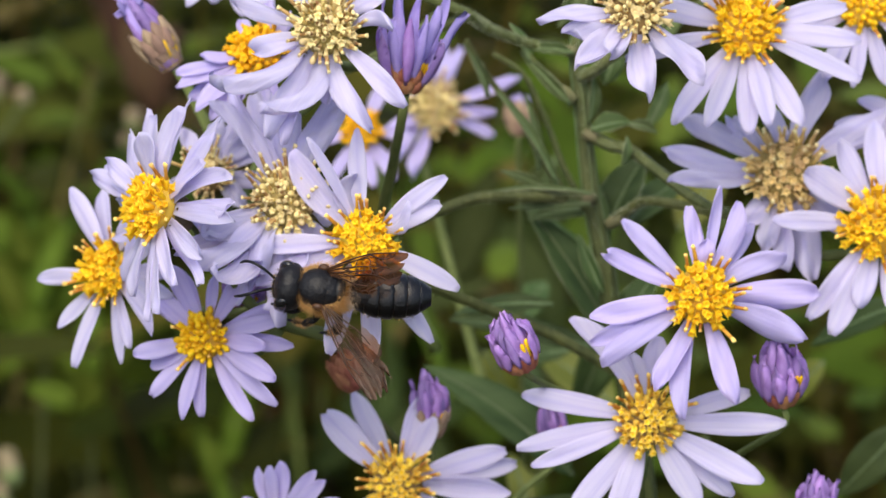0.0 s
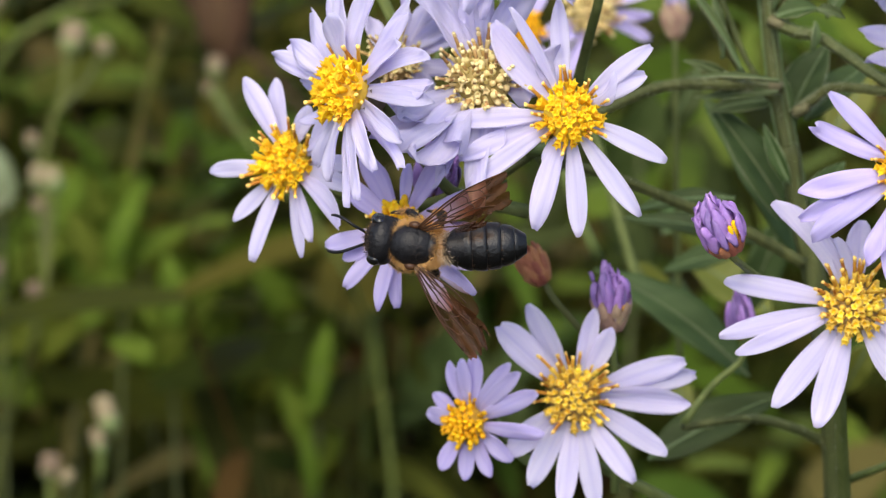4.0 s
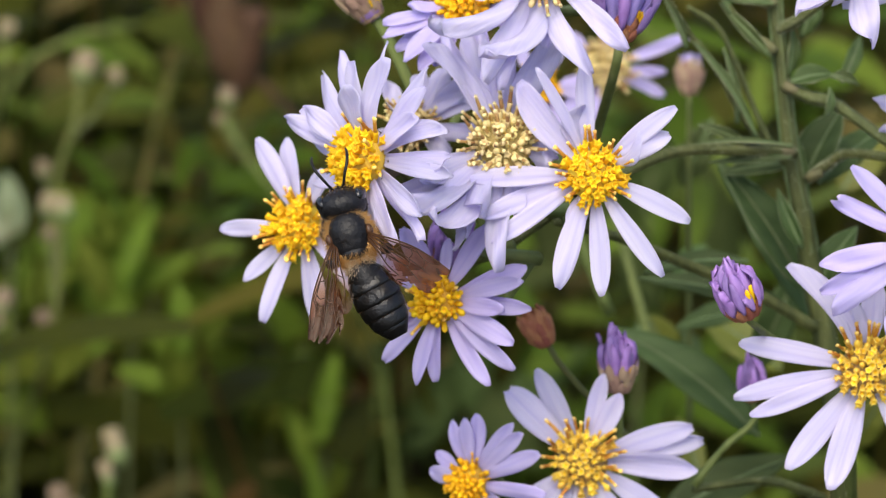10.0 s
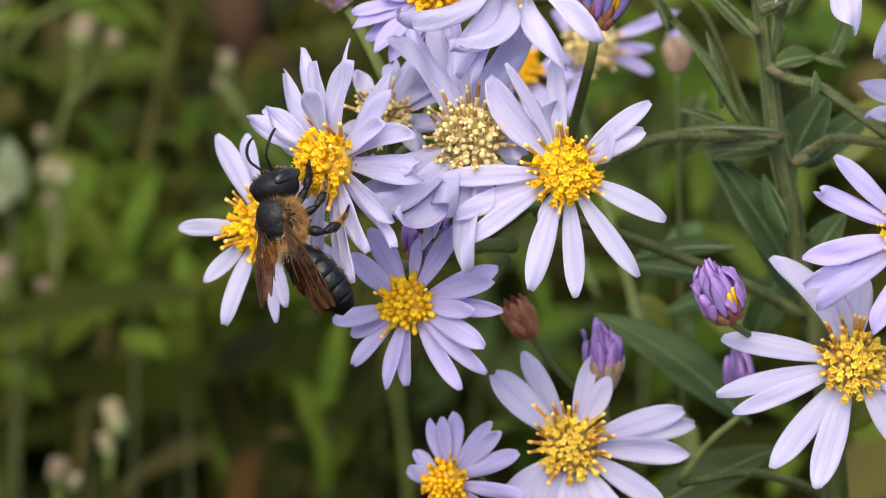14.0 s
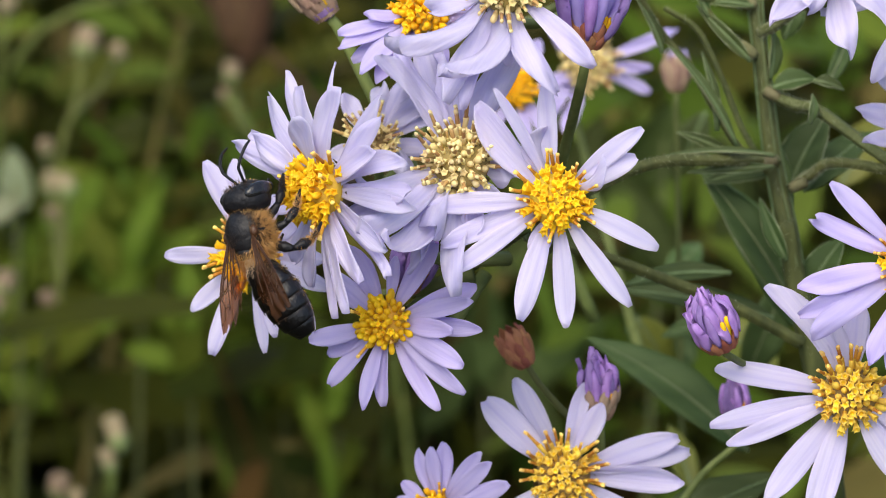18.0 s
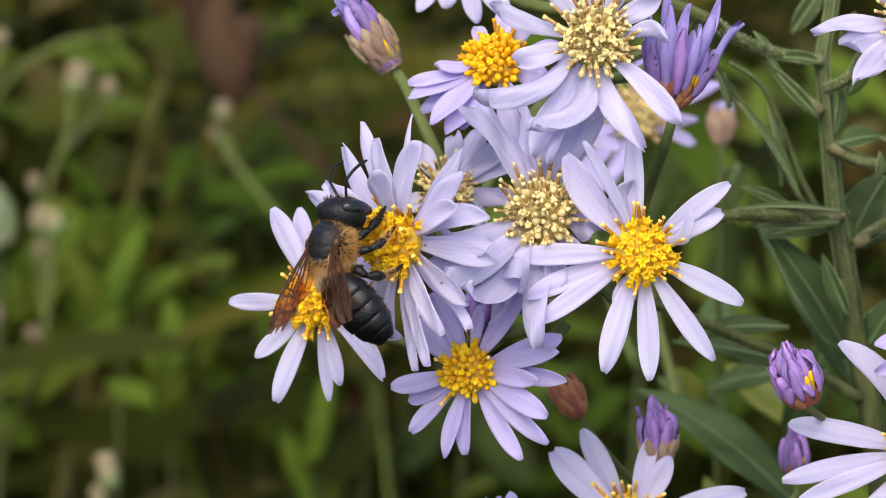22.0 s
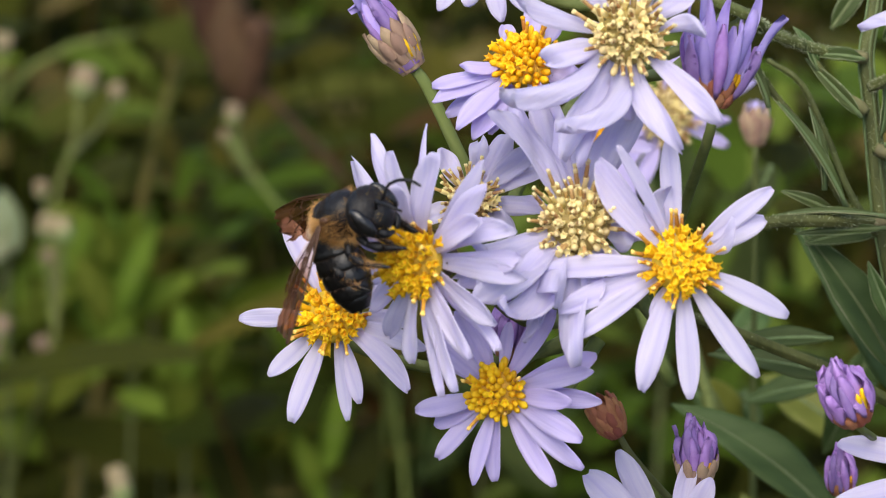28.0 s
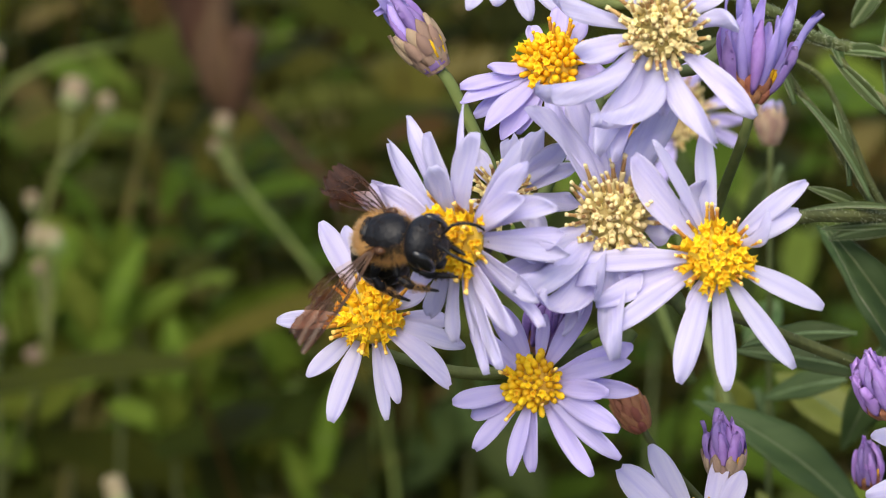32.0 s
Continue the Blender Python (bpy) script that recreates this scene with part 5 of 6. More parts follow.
# narrow clasping leaves along the stem and its branches
STEM_LEAVES = [
    ((50.7, 32.4, -40.5), (42.5, 41.0, -40.5), 1.9, (-0.3, 0.3, 0.9), 0.6),
    ((44.2, 39.2, -40.0), (40.7, 45.5, -40.0), 2.0, (0.5, 0.3, 0.9), 0.6),
    ((51.1, 40.7, -40.5), (43.3, 41.3, -40.5), 2.0, (0.0, 0.4, 0.9), 0.7),
    ((48.7, 19.4, -42.5), (37.4, 36.1, -42.5), 1.7, (0.5, 0.2, 0.8), 0.6),
    ((45.7, 21.9, -44.0), (43.5, 34.0, -44.0), 1.6, (0.5, 0.1, 0.9), 0.6),
    ((47.5, 18.6, -46.0), (39.6, 21.8, -46.0), 1.8, (-0.3, 0.4, 0.8), 0.5),
    ((53.9, 17.9, -37.5), (37.1, 18.0, -37.5), 1.5, (0, 0.8, 0.5), 0.6),
    ((54.1, 16.3, -40.0), (40.8, 15.5, -40.0), 1.4, (0, 0.2, 0.9), 0.6),
    ((54.1, 28.3, -41.0), (60.7, 29.6, -41.0), 3.6, (0, 0.5, 0.8), 0.5),
    ((60.1, 29.2, -39.0), (64.7, 27.8, -39.0), 2.2, (0, 0.6, 0.8), 0.6),
    ((58.9, 22.7, -35.0), (59.5, 27.2, -35.0), 1.6, (0.5, 0.1, 0.9), 0.6),
    ((53.8, 29.8, -44.0), (54.4, 37.6, -44.0), 2.4, (0.6, 0.1, 0.8), 0.6),
    ((53.7, 22.0, -47.0), (57.6, 9.8, -47.0), 2.2, (0.6, 0.1, 0.8), 0.5),
    ((56.6, 1.9, -47.0), (52.5, 11.5, -47.0), 2.6, (-0.4, 0.2, 0.8), 0.5),
    ((56.0, 15.9, -60.0), (44.7, 14.0, -60.0), 3.4, (0.1, 0.4, 0.9), 0.4),
    ((59.1, -5.6, -62.0), (44.4, 16.3, -62.0), 6.8, (0.2, 0.3, 0.9), 0.3),
    ((57.7, 12.4, -56.0), (64.2, 24.9, -56.0), 7.5, (-0.4, 0.3, 0.8), 0.3),
    ((54.7, 43.8, -46.0), (57.0, 49.1, -46.0), 3.0, (0.5, 0.2, 0.8), 0.5),
    ((56.6, 36.2, -50.0), (59.0, 44.1, -50.0), 3.6, (0.3, 0.2, 0.9), 0.4),
    ((50.0, 47.0, -70.0), (56.3, 56.2, -70.0), 3, (0.1, 0.3, 0.9), 0.4),
    ((37.3, 33.8, -41.5), (33.3, 42.5, -41.5), 1.8, (0.5, 0.3, 0.8), 0.6),
    ((60.0, -3.5, -52.0), (66.1, 5.4, -52.0), 5, (-0.2, 0.4, 0.9), 0.4),
]
for i, (a, b, w, lift, fold) in enumerate(STEM_LEAVES):
    leaf(plant, a, b, w, lift, i + 60, LEAF, fold, "stem_leaf", True)

# ---- the bee ----
bee = tagged(new("bee"), "large black resin bee with tawny furred thorax and smoky amber wings", "bee")


def fuzz(name, parent, shapes, count, length, mat, seed, lean=(-0.5, 0, 0), keep=None):
    """Short hairs standing on ellipsoids (centre, radii), as slim triangles."""
    rng = random.Random(seed)
    verts, faces = [], []
    while len(faces) < count:
        c, r = rng.choice(shapes)
        u = Vector((rng.gauss(0, 1), rng.gauss(0, 1), rng.gauss(0, 1))).normalized()
        if keep and not keep(u):
            continue
        p = Vector((c[0] + u.x * r[0], c[1] + u.y * r[1], c[2] + u.z * r[2])) * MM
        n = (Vector((u.x / r[0], u.y / r[1], u.z / r[2])).normalized() + Vector(lean) * rng.uniform(0.2, 1) + Vector((rng.gauss(0, 0.25), rng.gauss(0, 0.25), rng.gauss(0, 0.25)))).normalized()
        s = n.orthogonal().normalized() * 0.00004
        k = len(verts)
        verts += [p - s - n * 0.0001, p + s - n * 0.0001, p + n * length * MM * rng.uniform(0.6, 1.2)]
        faces.append((k, k + 1, k + 2))
    me = bpy.data.meshes.new(name)
    me.from_pydata([tuple(v) for v in verts], [], faces)
    me.materials.append(mat)
    ob = new(name, me)
    ob.parent = parent
    return tagged(ob, kind="stuff")


def build_bee():
    # thorax: domed black shield, furred sides
    bm = bmesh.new()
    blob(bm, stretch(0, 0, 0, 3.7 * MM, 3.15 * MM, 3.1 * MM))
    blob(bm, stretch(-2.5 * MM, 0, -0.4 * MM, 1.5 * MM, 2.0 * MM, 2.0 * MM))
    thorax = part("thorax", bm, BLACK, bee)
    bm = bmesh.new()
    blob(bm, stretch(0.65 * MM, 0, 0.55 * MM, 3.3 * MM, 3.0 * MM, 2.8 * MM), 3)
    part("scutum", bm, BLACK, thorax, "matt black shield on the thorax")
    bm = bmesh.new()
    blob(bm, stretch(-2.5 * MM, 0, 1.6 * MM, 0.9 * MM, 1.9 * MM, 1.1 * MM), 2)
    part("scutellum", bm, BLACK, thorax)
    for y in (-1, 1):
        bm = bmesh.new()
        blob(bm, stretch(0.2 * MM, y * 2.9 * MM, 1.6 * MM, 0.9 * MM, 0.6 * MM, 0.6 * MM), 2)
        part("tegula", bm, VEIN, thorax, "reddish brown wing base plate")
    side = lambda u: u.z < 0.58 or u.x < -0.60
    fuzz("fur", thorax, [((0, 0, 0), (3.6, 3.15, 3.05)), ((-2.4, 0, -0.4), (1.5, 2.1, 2.0))], 9000, 1.25, FUR, 3, keep=side)
    fuzz("pale_fur", thorax, [((-2.8, 0, -0.4), (1.4, 2.0, 1.9))], 700, 1.0, FUR_PALE, 4, keep=lambda u: u.x < -0.2 and abs(u.y) < 0.8)
    fuzz("dark_fur", thorax, [((0.5, 0, 0.6), (3.1, 2.8, 2.7))], 500, 0.35, FUR_DARK, 5, keep=lambda u: u.z > 0.3)

    # head: broad, with large side eyes, jaws and elbowed antennae
    bm = bmesh.new()
    blob(bm, stretch(5.2 * MM, 0, -0.3 * MM, 2.4 * MM, 3.55 * MM, 3.25 * MM))
    blob(bm, stretch(6.6 * MM, 0, -1.3 * MM, 1.5 * MM, 2.2 * MM, 2.0 * MM))
    head = part("head", bm, BLACK, bee)
    head.matrix_basis = pose(-0.0004, 0, 0)
    for y in (-1, 1):
        bm = bmesh.new()
        blob(bm, stretch(6.1 * MM, y * 2.75 * MM, -0.3 * MM, 1.2 * MM, 0.95 * MM, 2.35 * MM, (0, -14, y * 8)), 3)
        part("eye", bm, EYE, head, "glossy black compound eye")
        bm = bmesh.new()
        tube(bm, [Vector((6.4, y * 1.7, -2.5)) * MM, Vector((6.9, y * 1.5, -3.3)) * MM, Vector((7.1, y * 0.3, -3.9)) * MM], [0.65 * MM, 0.6 * MM, 0.25 * MM], 8, 8)
        part("mandible", bm, BLACK, head)
        bm = bmesh.new()
        tube(bm, [Vector((7.5, y * 0.7, 0.2)) * MM, Vector((8.6, y * 1.3, 1.1)) * MM, Vector((9.4, y * 1.7, 1.7)) * MM], [0.2 * MM, 0.2 * MM, 0.22 * MM], 7, 6)
        tube(bm, [Vector((9.4, y * 1.7, 1.7)) * MM, Vector((10.7, y * 2.3, 1.5)) * MM, Vector((12.1, y * 2.6, 0.7)) * MM, Vector((13.0, y * 2.5, -0.3)) * MM], [0.22 * MM, 0.23 * MM, 0.23 * MM, 0.16 * MM], 7, 14)
        part("antenna", bm, BLACK, head)
    fuzz("face_fur", head, [((5.6, 0, -0.3), (2.2, 3.2, 3.1))], 700, 0.6, FUR_DARK, 6, (0.2, 0, 0))
    fuzz("pollen", head, [((6.0, 0, -0.6), (2.2, 2.9, 2.9))], 90, 0.14, POLLEN, 33, (0, 0, 0), keep=lambda u: u.x > -0.2)
    fuzz("neck_fur", head, [((4.1, 0, -0.2), (0.7, 2.4, 2.4))], 260, 0.45, FUR, 7, (0, 0, 0))

    # abdomen: core with six overlapping plates, hinged at the waist
    bm = bmesh.new()
    tube(bm, [(0.6 * MM, 0, 0), (-1.0 * MM, 0, 0), (-6 * MM, 0, -0.2 * MM), (-11.6 * MM, 0, -0.4 * MM)], [1.0 * MM, 2.2 * MM, 3.0 * MM, 0.5 * MM], 16, 14)
    ab = part("abdomen", bm, BLACK, bee)
    bounds = [(0.2, 1.7), (1.9, 2.8), (4.0, 3.5), (6.1, 3.6), (8.1, 3.3), (10.0, 2.7), (11.7, 1.5)]
    for (x0, r0), (x1, r1) in zip(bounds, bounds[1:]):
        bm = bmesh.new()
        span = x1 - x0 + 0.25
        r0, r1 = r0 * 0.93, r1 * 0.93
        lathe(bm, [(r0 * 0.93 * MM, 0), (r0 * 0.97 * MM, 0.10 * span * MM), ((r0 * 0.6 + r1 * 0.4) * 1.04 * MM, 0.42 * span * MM), ((r0 * 0.2 + r1 * 0.8) * 1.055 * MM, 0.74 * span * MM), (r1 * 1.045 * MM, 0.93 * span * MM), (r1 * 0.99 * MM, span * MM), (r1 * 0.8 * MM, span * 0.985 * MM)], 32, 1.0)
        t = part("tergite", bm, SHINE, ab)
        t.matrix_basis = pose(-x0 * MM, 0, -0.02 * x0 * MM, 0, -90, 0) @ Matrix.Diagonal((0.80, 1, 1, 1))
    fuzz("rim_fur", ab, [((-x, 0, -0.02 * x), (0.15, r, r * 0.82)) for x, r in ((2.1, 2.75), (4.2, 3.4), (6.3, 3.5), (8.3, 3.2))], 900, 0.5, FUR_DARK, 8, (-1.5, 0, 0))
    fuzz("waist_fur", ab, [((-0.7, 0, 0.1), (1.0, 2.0, 1.8))], 800, 0.9, FUR_PALE, 9, (0, 0, 0), keep=lambda u: u.z > -0.3)

    dust = lambda u: u.z < -0.1
    fuzz("pollen", ab, [((-x, 0, -0.02 * x), (1.3, r * 1.06, r * 0.88)) for x, r in ((3.0, 3.0), (5.2, 3.4), (7.2, 3.3), (9.1, 2.8))], 420, 0.22, POLLEN, 31, (0, 0, 0), keep=dust)
    fuzz("scopa", ab, [((-x, 0, -0.02 * x), (1.2, r, r * 0.84)) for x, r in ((3.0, 3.0), (5.2, 3.4), (7.2, 3.3), (9.1, 2.8))], 1500, 0.6, FUR_DARK, 32, (-0.8, 0, 0), keep=dust)

    # wings: fore and hind wing on one hinge each side, with veins and a ragged outer edge
    wings = []
    for side_sign, nm in ((1, "left_wing"), (-1, "right_wing")):
        rng = random.Random(11 + side_sign)
        base = new(nm)
        base.parent = bee
        for wing_name, span, chord, sweep, lift in (("forewing", 16.4, 5.0, 0.0, 0.0), ("hindwing", 11.4, 3.6, -2.0, -0.15)):
            fore = wing_name == "forewing"
            n, k = 26, 14
            notch, depth = [], 0.0
            for j in range(k + 1):
                if rng.random() < 0.55:
                    depth = rng.choice((0.0, 0.03, 0.06, 0.13)) * rng.uniform(0.5, 1.3)
                notch.append(depth + 0.10 * (j / k) ** 2)
            frill = [rng.uniform(0, 0.12) if rng.random() < 0.5 else 0.0 for _ in range(n + 1)]

            def wing_point(q, v):
                """A point of the wing: q along its span, v from the leading to the trailing edge."""
                lead = 0.45 * math.sin(math.pi * q * 0.9) - (1.3 * q ** 3 if fore else 0.3 * q) + sweep * min(1.0, 0.25 + q * 1.4)
                c = chord * (0.10 + 0.90 * math.sin(min(q / 0.80, 1) * math.pi / 2) ** 1.25) * (math.sqrt(max(0.0, 1 - max(0.0, (q - 0.74) / 0.30) ** 2)))
                wrinkle = 0.10 * math.sin(v * 19 + q * 3) * min(1.0, q * 2) + 0.22 * math.sin(q * 3) - 0.25 * v * v * q
                return Vector(((lead - v * c) * MM, side_sign * q * span * MM, (lift + wrinkle) * MM))

            bm = bmesh.new()
            grid = []
            for i in range(n + 1):
                row = []
                for j in range(k + 1):
                    end = 1 - notch[j]
                    q = i / n * end
                    edge = 1 - frill[i] * (q > 0.35)
                    row.append(bm.verts.new(wing_point(q, j / k * edge)))
                grid.append(row)
            for i in range(n):
                for j in range(k):
                    bm.faces.new((grid[i][j], grid[i + 1][j], grid[i + 1][j + 1], grid[i][j + 1]))
            if fore:
                runs = [[(0, 0), (0.3, 0), (0.58, 0), (0.86, 0.02)], [(0.02, 0.25), (0.2, 0.16), (0.42, 0.10), (0.58, 0.03)], [(0.02, 0.5), (0.2, 0.42), (0.36, 0.40), (0.40, 0.12)],
                        [(0.36, 0.40), (0.52, 0.40), (0.66, 0.42), (0.76, 0.40)], [(0.58, 0.04), (0.68, 0.18), (0.80, 0.16), (0.86, 0.03)], [(0.53, 0.12), (0.56, 0.24), (0.54, 0.40)],
                        [(0.69, 0.18), (0.72, 0.28), (0.71, 0.42)], [(0.40, 0.12), (0.50, 0.11), (0.60, 0.10)], [(0.2, 0.42), (0.28, 0.60), (0.40, 0.72), (0.56, 0.66)], [(0.54, 0.40), (0.57, 0.54), (0.56, 0.66)],
                        [(0.56, 0.66), (0.66, 0.72), (0.74, 0.80)], [(0.03, 0.75), (0.2, 0.82), (0.36, 0.90)], [(0.71, 0.42), (0.80, 0.50)]]
            else:
                runs = [[(0, 0), (0.3, 0), (0.7, 0.02)], [(0.03, 0.3), (0.3, 0.30), (0.55, 0.16), (0.8, 0.2)], [(0.05, 0.5), (0.3, 0.55), (0.5, 0.60), (0.72, 0.66)], [(0.42, 0.24), (0.44, 0.58)]]
            w = part(wing_name, bm, WING, base, "smoky amber translucent wing with ragged tip")
            for run in runs:
                vb = bmesh.new()
                tube(vb, [wing_point(*q) + Vector((0, 0, 0.00003)) for q in run], [0.14 * MM, 0.08 * MM] if run[0][0] < 0.1 else [0.09 * MM, 0.06 * MM], 5, 10)
                part("vein", vb, VEIN, w)
        wings.append(base)

    # legs: thigh, shin and tarsus, reaching forward and down to the flower
    for y in (-1, 1):
        for name, pts in (("front_leg", [(2.2, 1.6, -2.4), (3.8, 2.7, -3.4), (5.6, 2.4, -4.6), (7.0, 1.9, -5.4), (8.1, 1.6, -6.0)]),
                          ("middle_leg", [(0.4, 2.0, -2.6), (1.0, 3.7, -3.6), (2.8, 4.1, -5.2), (4.3, 3.7, -6.2), (5.5, 3.4, -7.0)]),
                          ("hind_leg", [(-1.8, 2.0, -2.6), (-2.6, 3.8, -4.0), (-1.8, 4.4, -6.4), (-0.6, 4.3, -8.0), (0.8, 4.2, -9.2)])):
            p = [Vector((a, y * b, c)) * MM for a, b, c in pts]
            bm = bmesh.new()
            wide = 1.25 if name == "hind_leg" else 1.0
            tube(bm, [p[0], p[0].lerp(p[1], 0.5), p[1]], [0.55 * MM, 0.62 * MM * wide, 0.40 * MM], 8, 6)
            leg = part(name, bm, BLACK, bee)
            bm = bmesh.new()
            tube(bm, [p[1], p[1].lerp(p[2], 0.6), p[2]], [0.36 * MM, 0.66 * MM * wide, 0.46 * MM], 10, 8)
            part("tibia", bm, BLACK, leg)
            bm = bmesh.new()
            tube(bm, [p[2], p[3], p[4]], [0.40 * MM, 0.34 * MM, 0.16 * MM], 8, 10)
            part("tarsus", bm, BLACK, leg)
            shapes = [(tuple(p[2].lerp(p[3], u) / MM), (0.4, 0.4, 0.4)) for u in (0.0, 0.3, 0.6, 0.9)] + [(tuple(p[1].lerp(p[2], u) / MM), (0.5, 0.5, 0.5)) for u in (0.4, 0.7, 1.0)]
            fuzz("leg_hair", leg, shapes, 520, 0.5, FUR_DARK if name == "front_leg" else FUR, 20 + len(name), (0, 0, 0))
    return ab, wings[0], wings[1]


abdomen, left_wing, right_wing = build_bee()


# ---- what moves ----
def sway(head, rows, leans=()):
    """The small sway of a head in the breeze and under the bee: seconds, across, up (millimetres).
    leans: seconds, the way the disc faces (across, up) and its twist in degrees, as the bee's weight turns it."""
    rest = head.matrix_basis.copy()
    poses = []
    for t, a, b in rows:
        m = rest
        if leans:
            (_, *lo), (_, *hi), f = next((p, q, (t - p[0]) / (q[0] - p[0])) for p, q in zip(leans, leans[1:]) if t <= q[0])
            nx, ny, twist = (u + (v - u) * f for u, v in zip(lo, hi))
            m = facing(rest.translation, (nx, ny, math.sqrt(1 - nx * nx - ny * ny))) @ Matrix.Rotation(radians(twist), 4, "Z")
        poses.append((t, Matrix.Translation((RIGHT * a + UP * b) * MM) @ m))
    walk(head, poses)


def motions():
    sway(flower_d, [(0, -0.7, -1.9), (1, -0.6, -1.6), (2, -0.5, -1.3), (3, -0.4, -1.0), (6, 0.0, 0.0), (7, 0.5, -0.2), (8, 0.3, 0.2), (9, 0.7, 0.7), (10, 0.9, 0.7), (11, 0.7, 1.0), (12, 0.5, 0.7), (13, 0.4, 0.3), (16, 0.9, -0.0), (17, 0.8, 0.0), (18, 0.6, -0.0), (19, 1.0, 0.2), (20, 1.1, 0.2), (21, 1.3, 0.1), (22, 1.3, 0.0), (23, 1.3, 0.3), (24, 1.4, 0.3), (25, 1.3, 0.4), (26, 1.4, 0.1), (29, 0.9, 0.1), (30, 0.6, -0.2), (31, 0.9, 0.0), (32, 1.3, 0.2)])
    sway(flower_e, [(0, 0.7, -2.0), (1, 0.3, -2.2), (2, 0.4, -2.0), (3, 0.2, -1.9), (6, 0.2, -1.2), (7, 0.3, -1.5), (8, 0.3, -1.2), (9, 0.9, -1.1), (10, 0.9, -1.0), (11, 0.4, -0.8), (12, 0.2, -1.0), (13, 0.2, -1.4), (16, 0.4, -0.9), (17, 0.3, -0.7), (18, 0.3, -0.7), (19, 0.4, -0.6), (20, 0.5, -0.7), (21, 0.5, -0.7), (22, 0.6, -0.9), (23, 0.4, -0.5), (24, 0.3, -0.8), (25, 0.4, -0.7), (26, 0.5, -0.8), (29, 1.3, -0.9), (30, 1.1, -1.1), (31, 1.3, -1.1), (32, 1.4, -0.7)])
    sway(flower_f, [(0, 3.4, 2.3), (1, 3.2, 2.0), (2, 2.6, 1.3), (3, 2.6, 1.9), (6, 2.4, 3.2), (7, 2.3, 1.7), (8, 2.4, 2.0), (9, 3.4, 1.9), (10, 2.5, 2.3), (11, 2.2, 2.1), (12, 1.8, 1.6), (13, 2.0, 1.2), (16, 2.6, 1.4), (17, 2.5, 1.4), (18, 2.9, 1.2), (19, 2.7, 1.2), (20, 2.6, 1.0), (21, 2.4, 1.1), (22, 2.4, 0.7), (23, 2.5, 0.3), (24, 1.4, 0.2), (25, 2.2, 0.3), (26, 2.0, 0.8), (29, 1.8, -0.2), (30, 1.9, 0.6), (31, 2.1, 1.4), (32, 2.2, 2.2)], [(0, -0.73, 0.26, -17), (20, -0.68, -0.03, -4), (32, -0.625, -0.08, 0)])
    sway(flower_a, [(0, 2.8, -0.5), (1, 1.6, -0.9), (2, 0.6, -0.8), (3, 1.1, -0.6), (6, 0.5, -0.8), (7, 0.0, -0.3), (8, 0.4, -0.2), (9, 1.2, -0.5), (10, 0.5, -0.5), (11, -1.0, 0.3), (12, -0.8, -0.2), (13, -0.8, -0.7), (16, 0.1, -1.3), (17, 0.2, -0.8), (18, -0.1, -1.3), (19, -0.4, -1.6), (20, -0.8, -0.6), (21, -1.0, -0.9), (22, -1.2, -1.5), (23, -1.3, -0.7), (24, -1.6, -1.2), (25, -1.3, -1.0), (26, -1.6, -1.2), (29, -1.6, -1.1), (30, -1.3, -1.3), (31, -1.0, -1.4), (32, -1.3, -1.7)], [(0, -0.53, 0.14, 0), (20, -0.28, 0.02, -1), (32, -0.16, 0.23, 0)])
    sway(flower_c, [(0, 0.5, -0.3), (1, 0.7, -0.7), (2, 0.1, -0.5), (3, -0.6, -0.4), (6, 2.9, -0.8), (7, 2.8, -3.1), (8, 2.9, -2.5), (9, 3.6, -1.7), (10, 3.9, -1.8), (11, 3.3, -1.9), (12, 3.3, -2.1), (13, 3.5, -2.7), (16, 2.4, -1.2), (17, 1.9, -1.0), (18, 2.0, -1.0), (19, 2.7, -1.0), (20, 2.9, -0.9), (21, 3.2, -1.0), (22, 3.1, -0.9), (23, 3.1, -0.5), (24, 3.1, -1.2), (25, 3.6, -0.6), (26, 3.4, -0.8), (29, 3.0, -1.2), (30, 2.9, -1.3), (31, 3.5, -0.8), (32, 3.2, -0.6)])
    sway(flower_b, [(0, 0.0, -0.2), (1, -0.3, -0.0), (2, 0.5, -0.0), (3, -0.0, -0.6), (6, -0.3, -0.0), (7, 0.5, -0.4), (8, -0.1, -0.2), (9, -0.8, 0.6), (10, 0.1, 0.5), (11, 0.1, 0.5), (12, 0.1, 0.5), (13, 0.1, 0.5), (16, 0.1, 0.5), (17, 0.1, 0.5), (18, 0.1, 0.5), (19, 0.1, 0.5), (20, 0.1, 0.5), (21, 0.1, 0.5), (22, 0.1, 0.5), (23, 0.1, 0.5), (24, 0.1, 0.5), (25, 0.1, 0.5), (26, 0.1, 0.5), (29, 0.1, 0.5), (30, 0.1, 0.5), (31, 0.1, 0.5), (32, 0.1, 0.5)])
